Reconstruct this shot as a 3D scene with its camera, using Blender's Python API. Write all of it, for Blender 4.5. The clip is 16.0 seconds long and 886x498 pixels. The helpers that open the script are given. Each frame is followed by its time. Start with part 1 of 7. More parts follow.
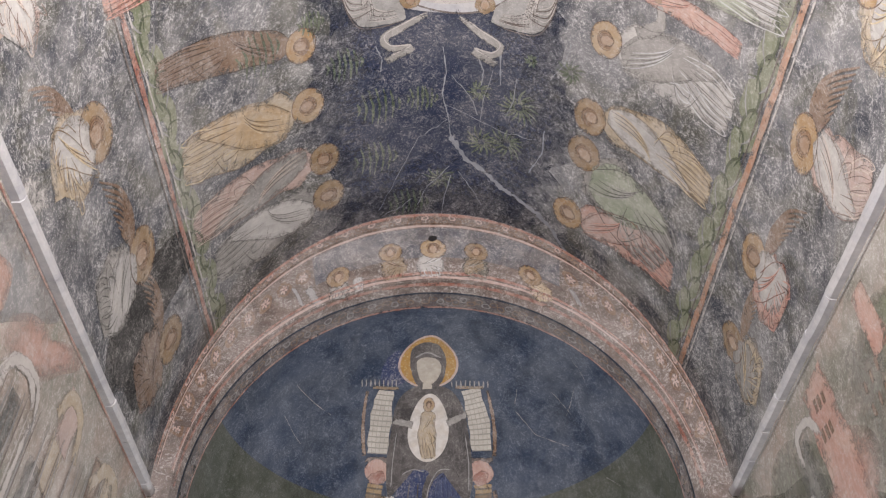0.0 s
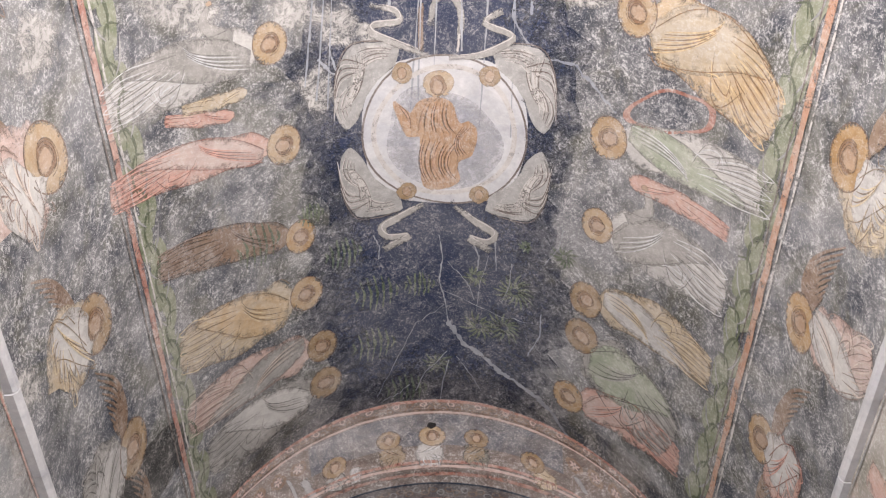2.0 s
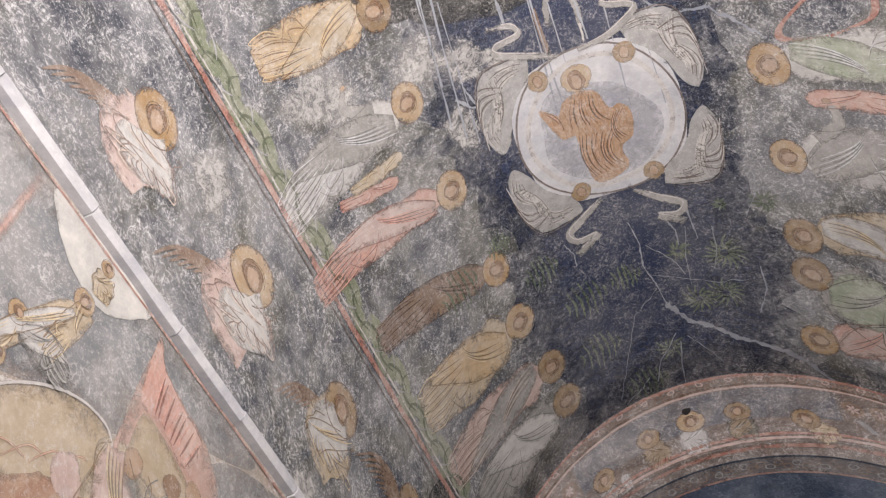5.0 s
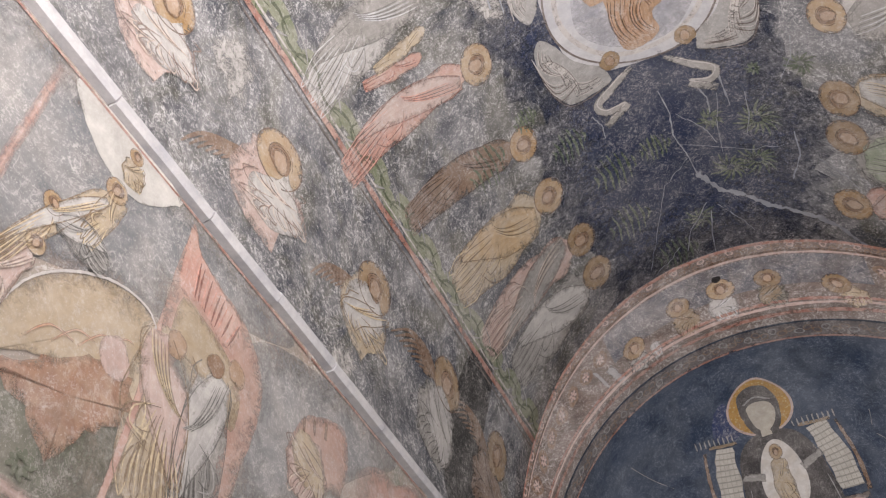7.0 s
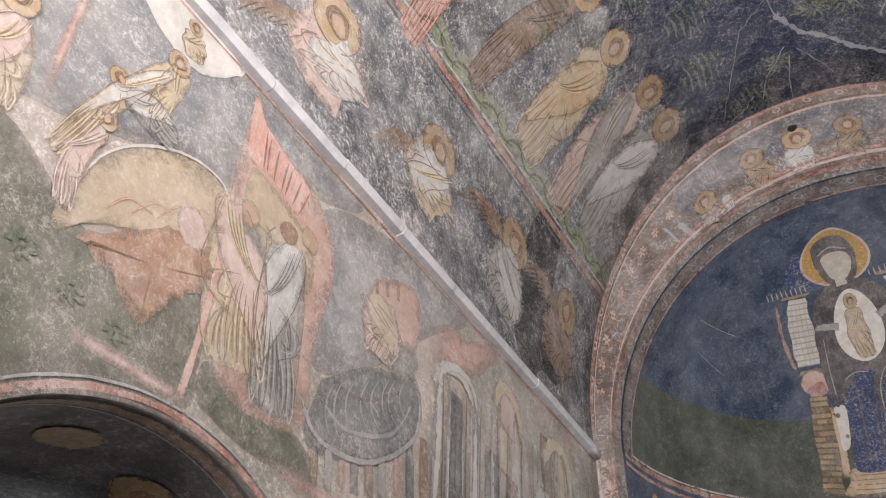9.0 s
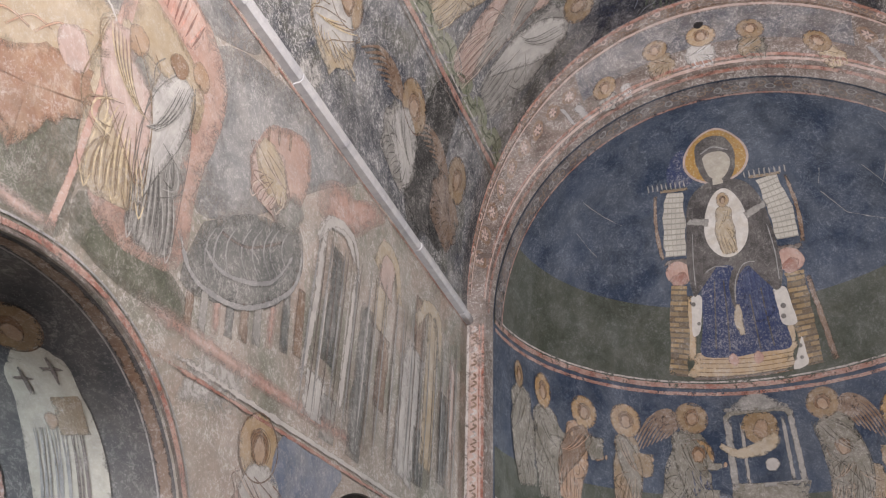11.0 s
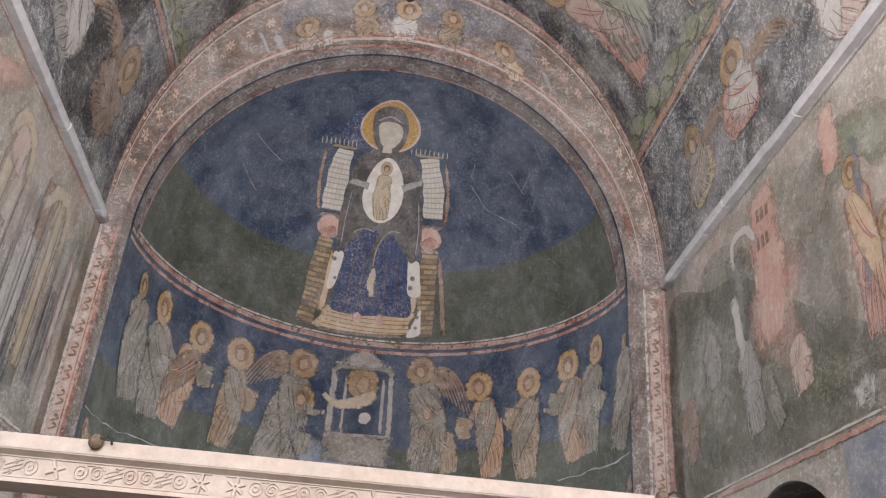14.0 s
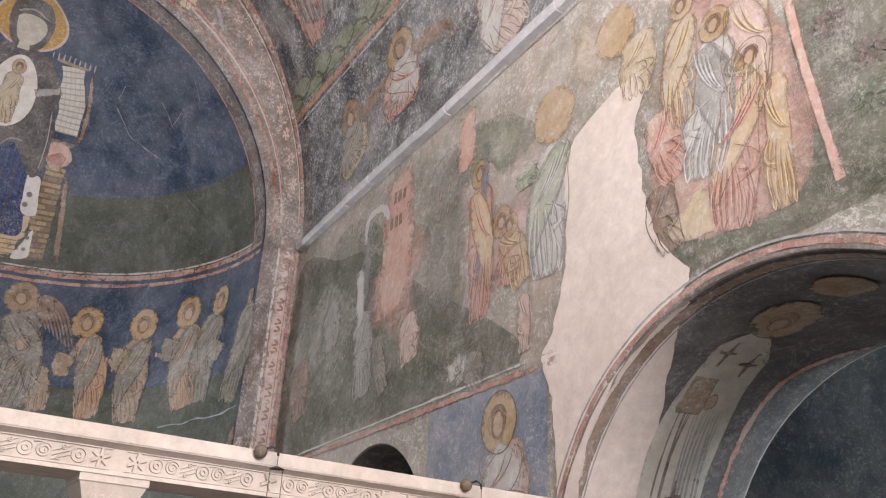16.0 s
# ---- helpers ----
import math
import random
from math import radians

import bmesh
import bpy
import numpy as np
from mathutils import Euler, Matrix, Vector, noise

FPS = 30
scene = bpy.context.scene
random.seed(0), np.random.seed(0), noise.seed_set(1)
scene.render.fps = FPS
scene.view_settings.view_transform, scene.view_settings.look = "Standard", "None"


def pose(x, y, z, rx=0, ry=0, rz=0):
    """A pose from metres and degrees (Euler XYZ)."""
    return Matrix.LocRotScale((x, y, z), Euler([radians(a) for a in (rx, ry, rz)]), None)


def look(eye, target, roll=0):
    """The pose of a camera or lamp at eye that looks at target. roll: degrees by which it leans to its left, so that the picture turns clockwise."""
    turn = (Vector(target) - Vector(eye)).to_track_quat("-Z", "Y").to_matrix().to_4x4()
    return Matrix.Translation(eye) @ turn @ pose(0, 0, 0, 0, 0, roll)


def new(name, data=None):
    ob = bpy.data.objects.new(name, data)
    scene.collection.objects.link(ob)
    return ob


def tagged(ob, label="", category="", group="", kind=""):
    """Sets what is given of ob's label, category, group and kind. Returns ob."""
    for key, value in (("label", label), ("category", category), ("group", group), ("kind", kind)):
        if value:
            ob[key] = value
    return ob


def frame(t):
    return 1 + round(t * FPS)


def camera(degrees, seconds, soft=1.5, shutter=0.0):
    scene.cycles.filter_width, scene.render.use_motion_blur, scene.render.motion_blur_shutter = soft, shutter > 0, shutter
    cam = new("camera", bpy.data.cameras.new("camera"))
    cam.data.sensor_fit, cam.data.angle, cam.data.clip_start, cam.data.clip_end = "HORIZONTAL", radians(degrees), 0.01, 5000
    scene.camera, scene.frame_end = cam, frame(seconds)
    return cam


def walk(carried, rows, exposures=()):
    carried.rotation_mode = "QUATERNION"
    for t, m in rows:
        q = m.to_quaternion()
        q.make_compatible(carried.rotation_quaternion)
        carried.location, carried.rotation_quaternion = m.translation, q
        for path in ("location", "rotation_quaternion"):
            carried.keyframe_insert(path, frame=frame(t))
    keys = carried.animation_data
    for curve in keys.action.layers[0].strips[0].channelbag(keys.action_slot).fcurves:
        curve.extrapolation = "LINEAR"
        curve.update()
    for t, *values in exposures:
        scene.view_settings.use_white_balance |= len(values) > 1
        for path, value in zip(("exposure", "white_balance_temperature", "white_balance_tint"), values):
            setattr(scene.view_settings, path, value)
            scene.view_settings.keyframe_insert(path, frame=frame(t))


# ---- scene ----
# The camera: held at eye height and turned by hand.
cam = camera(55.7, 16.0, soft=1.2)
PATH = [
    (0, (0.0, 0.0, 1.60), (0.0942, 3.7066, 4.9545), -0.59),
    (0.5, (0.0, 0.0, 1.60), (0.1230, 3.4813, 5.1868), -0.97),
    (1, (0.0, 0.0, 1.60), (0.1033, 3.3253, 5.3325), -1.91),
    (1.5, (0.0, 0.0, 1.60), (0.1046, 3.0855, 5.5330), -2.09),
    (2, (0.0, 0.0, 1.60), (0.1066, 2.8865, 5.6813), -2.06),
    (2.5, (0.0, 0.0, 1.60), (0.1093, 2.7406, 5.7806), -2.76),
    (3, (0.0, 0.0, 1.60), (0.1084, 2.6641, 5.8297), -3.26),
    (3.5, (0.0, 0.0, 1.60), (0.0753, 2.6424, 5.8441), -4.89),
    (4, (0.0, 0.0, 1.60), (-0.2638, 2.5948, 5.8659), -4.47),
    (4.5, (0.0, 0.0, 1.60), (-0.6138, 2.5300, 5.8688), -2.76),
    (5, (0.0, 0.0, 1.60), (-0.9832, 2.5823, 5.7671), -2.18),
    (5.2, (0.0, 0.0, 1.60), (-1.1224, 2.6400, 5.6952), -2.34),
    (7.3, (0.0, 0.0, 1.60), (-1.4594, 3.0494, 5.2839), -0.26),
    (7.5, (0.0, 0.0, 1.60), (-1.5931, 3.0161, 5.2558), -0.25),
    (8, (0.0, 0.0, 1.60), (-1.8722, 3.0519, 5.0901), 0.92),
    (8.2, (0.0, 0.0, 1.60), (-1.9155, 3.1033, 5.0206), 1.06),
    (10.3, (0.0, 0.0, 1.60), (-1.8854, 3.7955, 4.2533), 2.10),
    (10.5, (0.0, 0.0, 1.60), (-1.8050, 3.8701, 4.2009), 2.07),
    (11, (0.0, 0.0, 1.60), (-1.5866, 4.0533, 4.0604), 2.03),
    (11.5, (0.0, 0.0, 1.60), (-1.4093, 4.2001, 3.9179), 1.98),
    (12, (0.0, 0.0, 1.60), (-1.1019, 4.3093, 3.8839), 2.37),
    (12.5, (0.0, 0.0, 1.60), (-0.7590, 4.3771, 3.8946), 2.52),
    (13, (0.0, 0.0, 1.60), (-0.4758, 4.4180, 3.8923), 2.62),
    (13.5, (0.0, 0.0, 1.60), (0.0440, 4.4591, 3.8615), 3.82),
    (14, (0.0, 0.0, 1.60), (0.4053, 4.4538, 3.8360), 4.58),
    (14.5, (0.0, 0.0, 1.60), (0.9557, 4.3704, 3.8331), 4.77),
    (15, (0.0, 0.0, 1.60), (1.3100, 4.2856, 3.8176), 4.17),
    (15.5, (0.0, 0.0, 1.60), (1.9209, 4.0816, 3.7565), 2.74),
    (16, (0.0, 0.0, 1.60), (2.4158, 3.8265, 3.7264), 3.00),
]
walk(cam, [(t, look(eye, target, roll)) for t, eye, target, roll in PATH],
     exposures=((0.0, 0.09), (2.0, 0.03), (3.5, -0.09), (5.0, -0.28), (8.0, -0.14), (10.5, 0.12), (13.0, 0.05), (14.5, 0.08), (16.0, 0.11)))

# ---- light ----
world = bpy.data.worlds.new("world")
scene.world = world
world.use_nodes = True
world.node_tree.nodes["Background"].inputs[0].default_value = (0.75, 0.82, 1.0, 1)
world.node_tree.nodes["Background"].inputs[1].default_value = 0.25


def area_lamp(name, eye, target, width, height, watts, colour):
    data = bpy.data.lights.new(name, "AREA")
    data.shape, data.size, data.size_y, data.energy, data.color = "RECTANGLE", width, height, watts, colour
    ob = new(name, data)
    ob.matrix_world = look(eye, target)
    return ob


# Floodlights: one behind the camera turned up to the vault, one on each ledge turned across the nave; and the nave's daylight.
flood = area_lamp("floodlight", (0.5, -1.6, 2.3), (0.3, 2.6, 9.3), 1.6, 0.5, 185, (1.0, 0.94, 0.96))
flood.data.spread = radians(115)
for eye, target in (((2.55, 0.2, 6.35), (-2.7, 2.6, 7.0)), ((-2.4, 0.2, 6.35), (2.9, 2.9, 7.2))):
    lamp = area_lamp("ledge_floodlight", eye, target, 0.5, 0.2, 190, (1.0, 0.94, 0.935))
    lamp.data.spread = radians(125)
area_lamp("nave_daylight", (0.0, -5.6, 4.9), (0.0, 8.5, 6.0), 5.0, 4.5, 1500, (1.0, 0.94, 0.985))
# Unseen fill lamps, added to brighten the aisles and arch soffits.
area_lamp("aisle_fill", (5.2, -3.0, 3.2), (7.2, 3.5, 3.0), 1.0, 2.0, 520, (0.8, 0.9, 1.0))
area_lamp("aisle_fill", (-6.3, -3.0, 2.6), (-4.6, 4.0, 3.0), 1.0, 2.0, 480, (0.8, 0.9, 1.0))
area_lamp("window_daylight", (0.14, 12.1, 2.4), (0.1, 4.0, 5.2), 0.9, 1.3, 210, (0.95, 0.96, 1.0))

# ---- plan: metres, x to the south, y to the east, z up ----
EAST = 9.0
WEST = -6.0
SPRING = 6.01          # springing of the vault
XC = 0.11              # the vault's middle
VAULT_A, VAULT_B = 3.42, 4.455
APSE_X, APSE_Y, APSE_R, APSE_D = 0.14, 9.2, 3.03, 3.26
APSE_Z, APSE_H = 6.0, 3.1
OPEN_A = 3.095


def wall_x(y, side):
    return -(2.8485 + 0.0355 * y) if side < 0 else 3.123 + 0.051 * y


def on_vault(u, v, off=0.0):
    """u: degrees from the north springing over the crown to the south one, v: metres east."""
    th = radians(u)
    s, c = math.sin(th), math.cos(th)
    k = 1 - max(s, 0)
    a = VAULT_A * (1 - k) + k * ((XC - wall_x(v, -1)) if c > 0 else (wall_x(v, 1) - XC))
    n = Vector((c / VAULT_A, 0, -s / VAULT_B)).normalized()
    return Vector((XC - a * c, v, SPRING + VAULT_B * s)) + n * off


def on_north(u, v, off=0.0):
    return Vector((wall_x(u, -1) + off, u, v))


def on_south(u, v, off=0.0):
    return Vector((wall_x(u, 1) - off, u, v))


def on_east(u, v, off=0.0):
    return Vector((u, EAST - off, v))


def on_conch(u, v, off=0.0):
    """u: degrees round from due east, v: degrees up from the conch's springing."""
    a, e = radians(u), radians(v)
    r = APSE_R - off
    return Vector((APSE_X + r * math.sin(a) * math.cos(e), APSE_Y + (APSE_D - off) * math.cos(a) * math.cos(e), APSE_Z + (APSE_H - off) * math.sin(e)))


def on_apse(u, v, off=0.0):
    a = radians(u)
    r = APSE_R - off
    return Vector((APSE_X + r * math.sin(a), APSE_Y + (APSE_D - off) * math.cos(a), v))

# ---- materials ----


def node(nt, kind, **values):
    n = nt.nodes.new(kind)
    for key, value in values.items():
        n.inputs[key].default_value = value
    return n


def noise_node(nt, where, scale, detail=4.0, rough=0.6, distortion=0.0):
    n = node(nt, "ShaderNodeTexNoise", Scale=scale, Detail=detail, Roughness=rough, Distortion=distortion)
    nt.links.new(where, n.inputs["Vector"])
    return n.outputs["Fac"]


def ramp(nt, fac, a, b, lo=0.0, hi=1.0):
    n = node(nt, "ShaderNodeMapRange", **{"From Min": a, "From Max": b, "To Min": lo, "To Max": hi})
    nt.links.new(fac, n.inputs["Value"])
    return n.outputs["Result"]


def maths(nt, op, a, b):
    n = nt.nodes.new("ShaderNodeMath")
    n.operation = op
    for socket, value in zip(n.inputs, (a, b)):
        if isinstance(value, (int, float)):
            socket.default_value = value
        else:
            nt.links.new(value, socket)
    return n.outputs[0]


def mix(nt, fac, a, b, how="MIX"):
    n = nt.nodes.new("ShaderNodeMix")
    n.data_type, n.blend_type = "RGBA", how
    for socket, value in ((n.inputs[0], fac), (n.inputs[6], a), (n.inputs[7], b)):
        if isinstance(value, (int, float)):
            socket.default_value = value
        elif isinstance(value, tuple):
            socket.default_value = (*value, 1)
        else:
            nt.links.new(value, socket)
    return n.outputs[2]


def wear_group():
    """Worn lime plaster, shared by all the paint: flecks, pale washes, dark grime, grain and height."""
    g = bpy.data.node_groups.new("worn_plaster", "ShaderNodeTree")
    for name in ("Flecks", "Wash", "Grime", "Grain", "Height", "Veins"):
        g.interface.new_socket(name, in_out="OUTPUT", socket_type="NodeSocketFloat")
    out = g.nodes.new("NodeGroupOutput")
    where = g.nodes.new("ShaderNodeNewGeometry").outputs["Position"]
    wash = noise_node(g, where, 0.9, 6, 0.65, 0.6)
    patch = noise_node(g, where, 3.1, 6, 0.7, 0.4)
    fleck = noise_node(g, where, 26.0, 5, 0.75)
    pits = noise_node(g, where, 70.0, 3, 0.7)
    grain = noise_node(g, where, 11.0, 8, 0.75, 0.2)
    where_flecks = ramp(g, patch, 0.40, 0.66)
    flecks = maths(g, "MULTIPLY", ramp(g, fleck, 0.545, 0.60), maths(g, "ADD", 0.25, maths(g, "MULTIPLY", where_flecks, 0.75)))
    flecks = maths(g, "MAXIMUM", flecks, maths(g, "MULTIPLY", ramp(g, pits, 0.60, 0.67), 0.9))
    g.links.new(flecks, out.inputs["Flecks"])
    g.links.new(ramp(g, maths(g, "ADD", maths(g, "MULTIPLY", wash, 0.65), maths(g, "MULTIPLY", patch, 0.35)), 0.42, 0.66), out.inputs["Wash"])
    g.links.new(ramp(g, noise_node(g, where, 1.7, 7, 0.7, 0.9), 0.48, 0.72), out.inputs["Grime"])
    g.links.new(ramp(g, grain, 0.3, 0.7), out.inputs["Grain"])
    g.links.new(maths(g, "ADD", maths(g, "MULTIPLY", grain, 0.7), maths(g, "MULTIPLY", fleck, 0.5)), out.inputs["Height"])
    lines = None
    for scale, wide in ((2.3, 0.010), (6.5, 0.014)):
        ridge = maths(g, "ABSOLUTE", maths(g, "SUBTRACT", noise_node(g, where, scale, 5, 0.62, 1.2), 0.5), 0.0)
        line = ramp(g, ridge, wide, 0.002)
        lines = maths(g, "MAXIMUM", lines, line) if lines else line
    g.links.new(maths(g, "MULTIPLY", lines, ramp(g, patch, 0.42, 0.56)), out.inputs["Veins"])
    return g


WEAR = wear_group()
PLASTER = (0.52, 0.49, 0.46)


def fresco(name, colour, second=None, folds=0.0, worn=1.0, wash=0.35, fleck=0.55, pale=PLASTER, grime=0.35, size=2.3, motif="", erode=0.0, blend=0.10, third=None):
    """Old fresco paint: a colour, a second one in clouds, drawn folds along the figure, and the plaster's wear."""
    m = bpy.data.materials.new(name)
    m.use_nodes = True
    nt = m.node_tree
    bsdf = nt.nodes["Principled BSDF"]
    g = nt.nodes.new("ShaderNodeGroup")
    g.node_tree = WEAR
    where = nt.nodes.new("ShaderNodeNewGeometry").outputs["Position"]
    out = colour
    if second and not motif:
        out = mix(nt, ramp(nt, noise_node(nt, where, size, 6, 0.62, 0.7), 0.42, 0.6), colour, second)
    if third:
        out = mix(nt, ramp(nt, noise_node(nt, where, size * 0.7, 7, 0.7, 1.1), 0.47, 0.6), out, third)
    if motif:
        uv = nt.nodes.new("ShaderNodeUVMap").outputs["UV"]
        if motif == "spots":
            spots = node(nt, "ShaderNodeTexVoronoi", Scale=23.0, Randomness=0.8)
            nt.links.new(where, spots.inputs["Vector"])
            out = mix(nt, ramp(nt, spots.outputs["Distance"], 0.30, 0.22), out, second)
        elif motif == "dark_spots":
            spots = node(nt, "ShaderNodeTexVoronoi", Scale=6.5, Randomness=0.5)
            nt.links.new(where, spots.inputs["Vector"])
            out = mix(nt, ramp(nt, spots.outputs["Distance"], 0.28, 0.22), colour, (0.05, 0.045, 0.045))
        else:
            across, up, bend = {"grid": (5.0, 12.0, 0.35), "bars": (2.0, 17.0, 0.5), "stripes": (9.0, 0.4, 0.8), "links": (2.0, 1.0, 0.6)}[motif]
            tile = node(nt, "ShaderNodeTexBrick", Scale=1.0, **{"Mortar Size": 0.012, "Mortar Smooth": 0.3, "Brick Width": 1.0 / across, "Row Height": 1.0 / up})
            tile.offset = 0.5 if motif == "bars" else 0.0
            wob = node(nt, "ShaderNodeTexNoise", Scale=3.0)
            nt.links.new(where, wob.inputs["Vector"])
            shift = nt.nodes.new("ShaderNodeVectorMath")
            shift.operation = "MULTIPLY_ADD"
            shift.inputs[1].default_value = (0.05 * bend, 0.05 * bend, 0)
            nt.links.new(wob.outputs["Color"], shift.inputs[0])
            nt.links.new(uv, shift.inputs[2])
            nt.links.new(shift.outputs[0], tile.inputs["Vector"])
            tile.inputs["Color1"].default_value = (*colour, 1)
            tile.inputs["Color2"].default_value = (*second, 1)
            tile.inputs["Mortar"].default_value = (0.25, 0.235, 0.21, 1) if motif == "grid" else (0.06, 0.05, 0.045, 1)
            out = tile.outputs["Color"]
    if folds:
        uv = nt.nodes.new("ShaderNodeUVMap").outputs["UV"]
        wave = node(nt, "ShaderNodeTexWave", Scale=1.0, Distortion=5.0, Detail=3.0, **{"Detail Scale": 1.3})
        wave.wave_profile = "SAW"
        nt.links.new(uv, wave.inputs["Vector"])
        dark = tuple(c * 0.5 for c in colour)
        light = tuple(min(1, c * 1.5 + 0.05) for c in colour)
        out = mix(nt, maths(nt, "MULTIPLY", ramp(nt, wave.outputs["Fac"], 0.42, 0.06), folds), out, dark)
        out = mix(nt, maths(nt, "MULTIPLY", ramp(nt, wave.outputs["Fac"], 0.72, 0.95), folds * 0.7), out, light)
    out = mix(nt, maths(nt, "MULTIPLY", g.outputs["Grain"], 0.55), out, tuple(c * 0.5 for c in colour))
    out = mix(nt, maths(nt, "MULTIPLY", g.outputs["Grime"], grime * worn), out, tuple(0.30 * c + 0.025 for c in colour))
    out = mix(nt, maths(nt, "MULTIPLY", g.outputs["Wash"], wash * worn), out, pale)
    out = mix(nt, maths(nt, "MULTIPLY", g.outputs["Flecks"], fleck * worn), out, pale)
    out = mix(nt, maths(nt, "MULTIPLY", g.outputs["Veins"], 0.75 * worn * fleck), out, pale)
    nt.links.new(out, bsdf.inputs["Base Color"])
    if erode:
        inside = nt.nodes.new("ShaderNodeAttribute")
        inside.attribute_name = "edge"
        lost = maths(nt, "SUBTRACT", noise_node(nt, where, 8.0, 10, 0.84, 0.5), maths(nt, "MULTIPLY", inside.outputs["Fac"], 0.36))
        nt.links.new(ramp(nt, lost, 0.62 + blend / 2 - 0.22 * erode, 0.62 - blend / 2 - 0.22 * erode), bsdf.inputs["Alpha"])
    bsdf.inputs["Roughness"].default_value = 0.82
    bsdf.inputs["Specular IOR Level"].default_value = 0.25
    bump = node(nt, "ShaderNodeBump", Strength=0.35, Distance=0.012)
    nt.links.new(g.outputs["Height"], bump.inputs["Height"])
    nt.links.new(bump.outputs["Normal"], bsdf.inputs["Normal"])
    return m


GROUND = fresco("smoky_blue_ground", (0.044, 0.049, 0.063), (0.089, 0.089, 0.093), wash=0.45, fleck=0.95, size=1.6, pale=(0.50, 0.485, 0.47), third=(0.085, 0.082, 0.062))
BLUE = fresco("night_blue_ground", (0.018, 0.027, 0.062), (0.034, 0.043, 0.072), wash=0.10, fleck=0.40, erode=0.75, blend=0.25)
CONCH_BLUE = fresco("deep_blue_ground", (0.022, 0.036, 0.067), (0.051, 0.063, 0.085), wash=0.34, fleck=0.45, pale=(0.22, 0.245, 0.29), size=1.3)
GREEN_GROUND = fresco("dull_green_ground", (0.047, 0.054, 0.038), (0.072, 0.076, 0.058), wash=0.25, fleck=0.3, pale=(0.25, 0.26, 0.25))
WALL_PAINT = fresco("faded_wall_paint", (0.25, 0.222, 0.185), (0.34, 0.262, 0.215), wash=0.42, fleck=0.85, size=1.5, third=(0.18, 0.18, 0.14))
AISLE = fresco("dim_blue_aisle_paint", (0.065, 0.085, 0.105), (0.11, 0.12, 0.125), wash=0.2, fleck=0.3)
# Dark paint; on the small arches' reveals it stands in for shade.
WALL_DARK = fresco("dark_wall_paint", (0.045, 0.042, 0.04), (0.09, 0.08, 0.07), wash=0.15, fleck=0.3)
# Grey-blue soffit paint, darkened by the shade under the large arches.
SOFFIT_PAINT = fresco("shaded_soffit_paint", (0.055, 0.057, 0.062), (0.095, 0.09, 0.085), wash=0.18, fleck=0.25, size=1.8)
ARCH_PAINT = fresco("brown_arch_paint", (0.115, 0.090, 0.076), (0.17, 0.125, 0.105), wash=0.3, fleck=0.8, size=4)
STONE = fresco("carved_limestone", (0.50, 0.42, 0.35), (0.55, 0.48, 0.42), worn=0.35, wash=0.3, fleck=0.2, pale=(0.7, 0.64, 0.55))
FLOOR_STONE = fresco("floor_stone", (0.25, 0.23, 0.21), (0.32, 0.29, 0.26), worn=0.5)

# ---- building helpers ----


def part(name, bm, material, parent, label=""):
    """Links a bmesh as one mesh object under a thing or a part, or alone."""
    me = bpy.data.meshes.new(name)
    bm.to_mesh(me)
    bm.free()
    me.materials.append(material)
    ob = new(name, me)
    ob.parent = parent
    if label:
        ob["label"] = label
    return ob


def sheet(place, us, vs, flip=False, off=0.0, bm=None):
    """A grid of faces over a surface."""
    bm = bm or bmesh.new()
    grid = [[bm.verts.new(place(u, v, off)) for v in vs] for u in us]
    for a, b in zip(grid, grid[1:]):
        for k in range(len(vs) - 1):
            quad = (a[k], b[k], b[k + 1], a[k + 1])
            face = bm.faces.new(quad[::-1] if flip else quad)
            face.smooth = True
    return bm


def steps(a, b, n):
    return [a + (b - a) * k / n for k in range(n + 1)]


def box(bm, x0, x1, y0, y1, z0, z1, bevel=0.0):
    made = bmesh.ops.create_cube(bm, size=1, matrix=Matrix.Translation(((x0 + x1) / 2, (y0 + y1) / 2, (z0 + z1) / 2)) @ Matrix.Diagonal((x1 - x0, y1 - y0, z1 - z0, 1)))
    if bevel:
        edges = {e for v in made["verts"] for e in v.link_edges}
        bmesh.ops.bevel(bm, geom=list(edges), offset=bevel, segments=2, affect="EDGES")
    return bm


# ---- the shell ----
floor_bm = box(bmesh.new(), -9, 9, WEST - 0.5, 13.5, -0.3, 0.0)
floor = tagged(part("floor", floor_bm, FLOOR_STONE, None), "worn grey stone floor of the church", "floor", kind="structure")

vault_bm = sheet(on_vault, steps(0, 180, 180), steps(WEST, EAST, 40))
sheet(on_vault, steps(0, 180, 48), steps(WEST, EAST, 10), flip=True, off=-0.5, bm=vault_bm)
vault = tagged(part("vault", vault_bm, GROUND, None), "barrel vault covered in faded blue-grey fresco", "vault", kind="structure")

ARCH_DEEP = 1.5
ARCHES = {-1: (2.50, 1.50, 1.92), 1: (2.37, 1.546, 1.79)}  # middle, radius and springing of the large arches


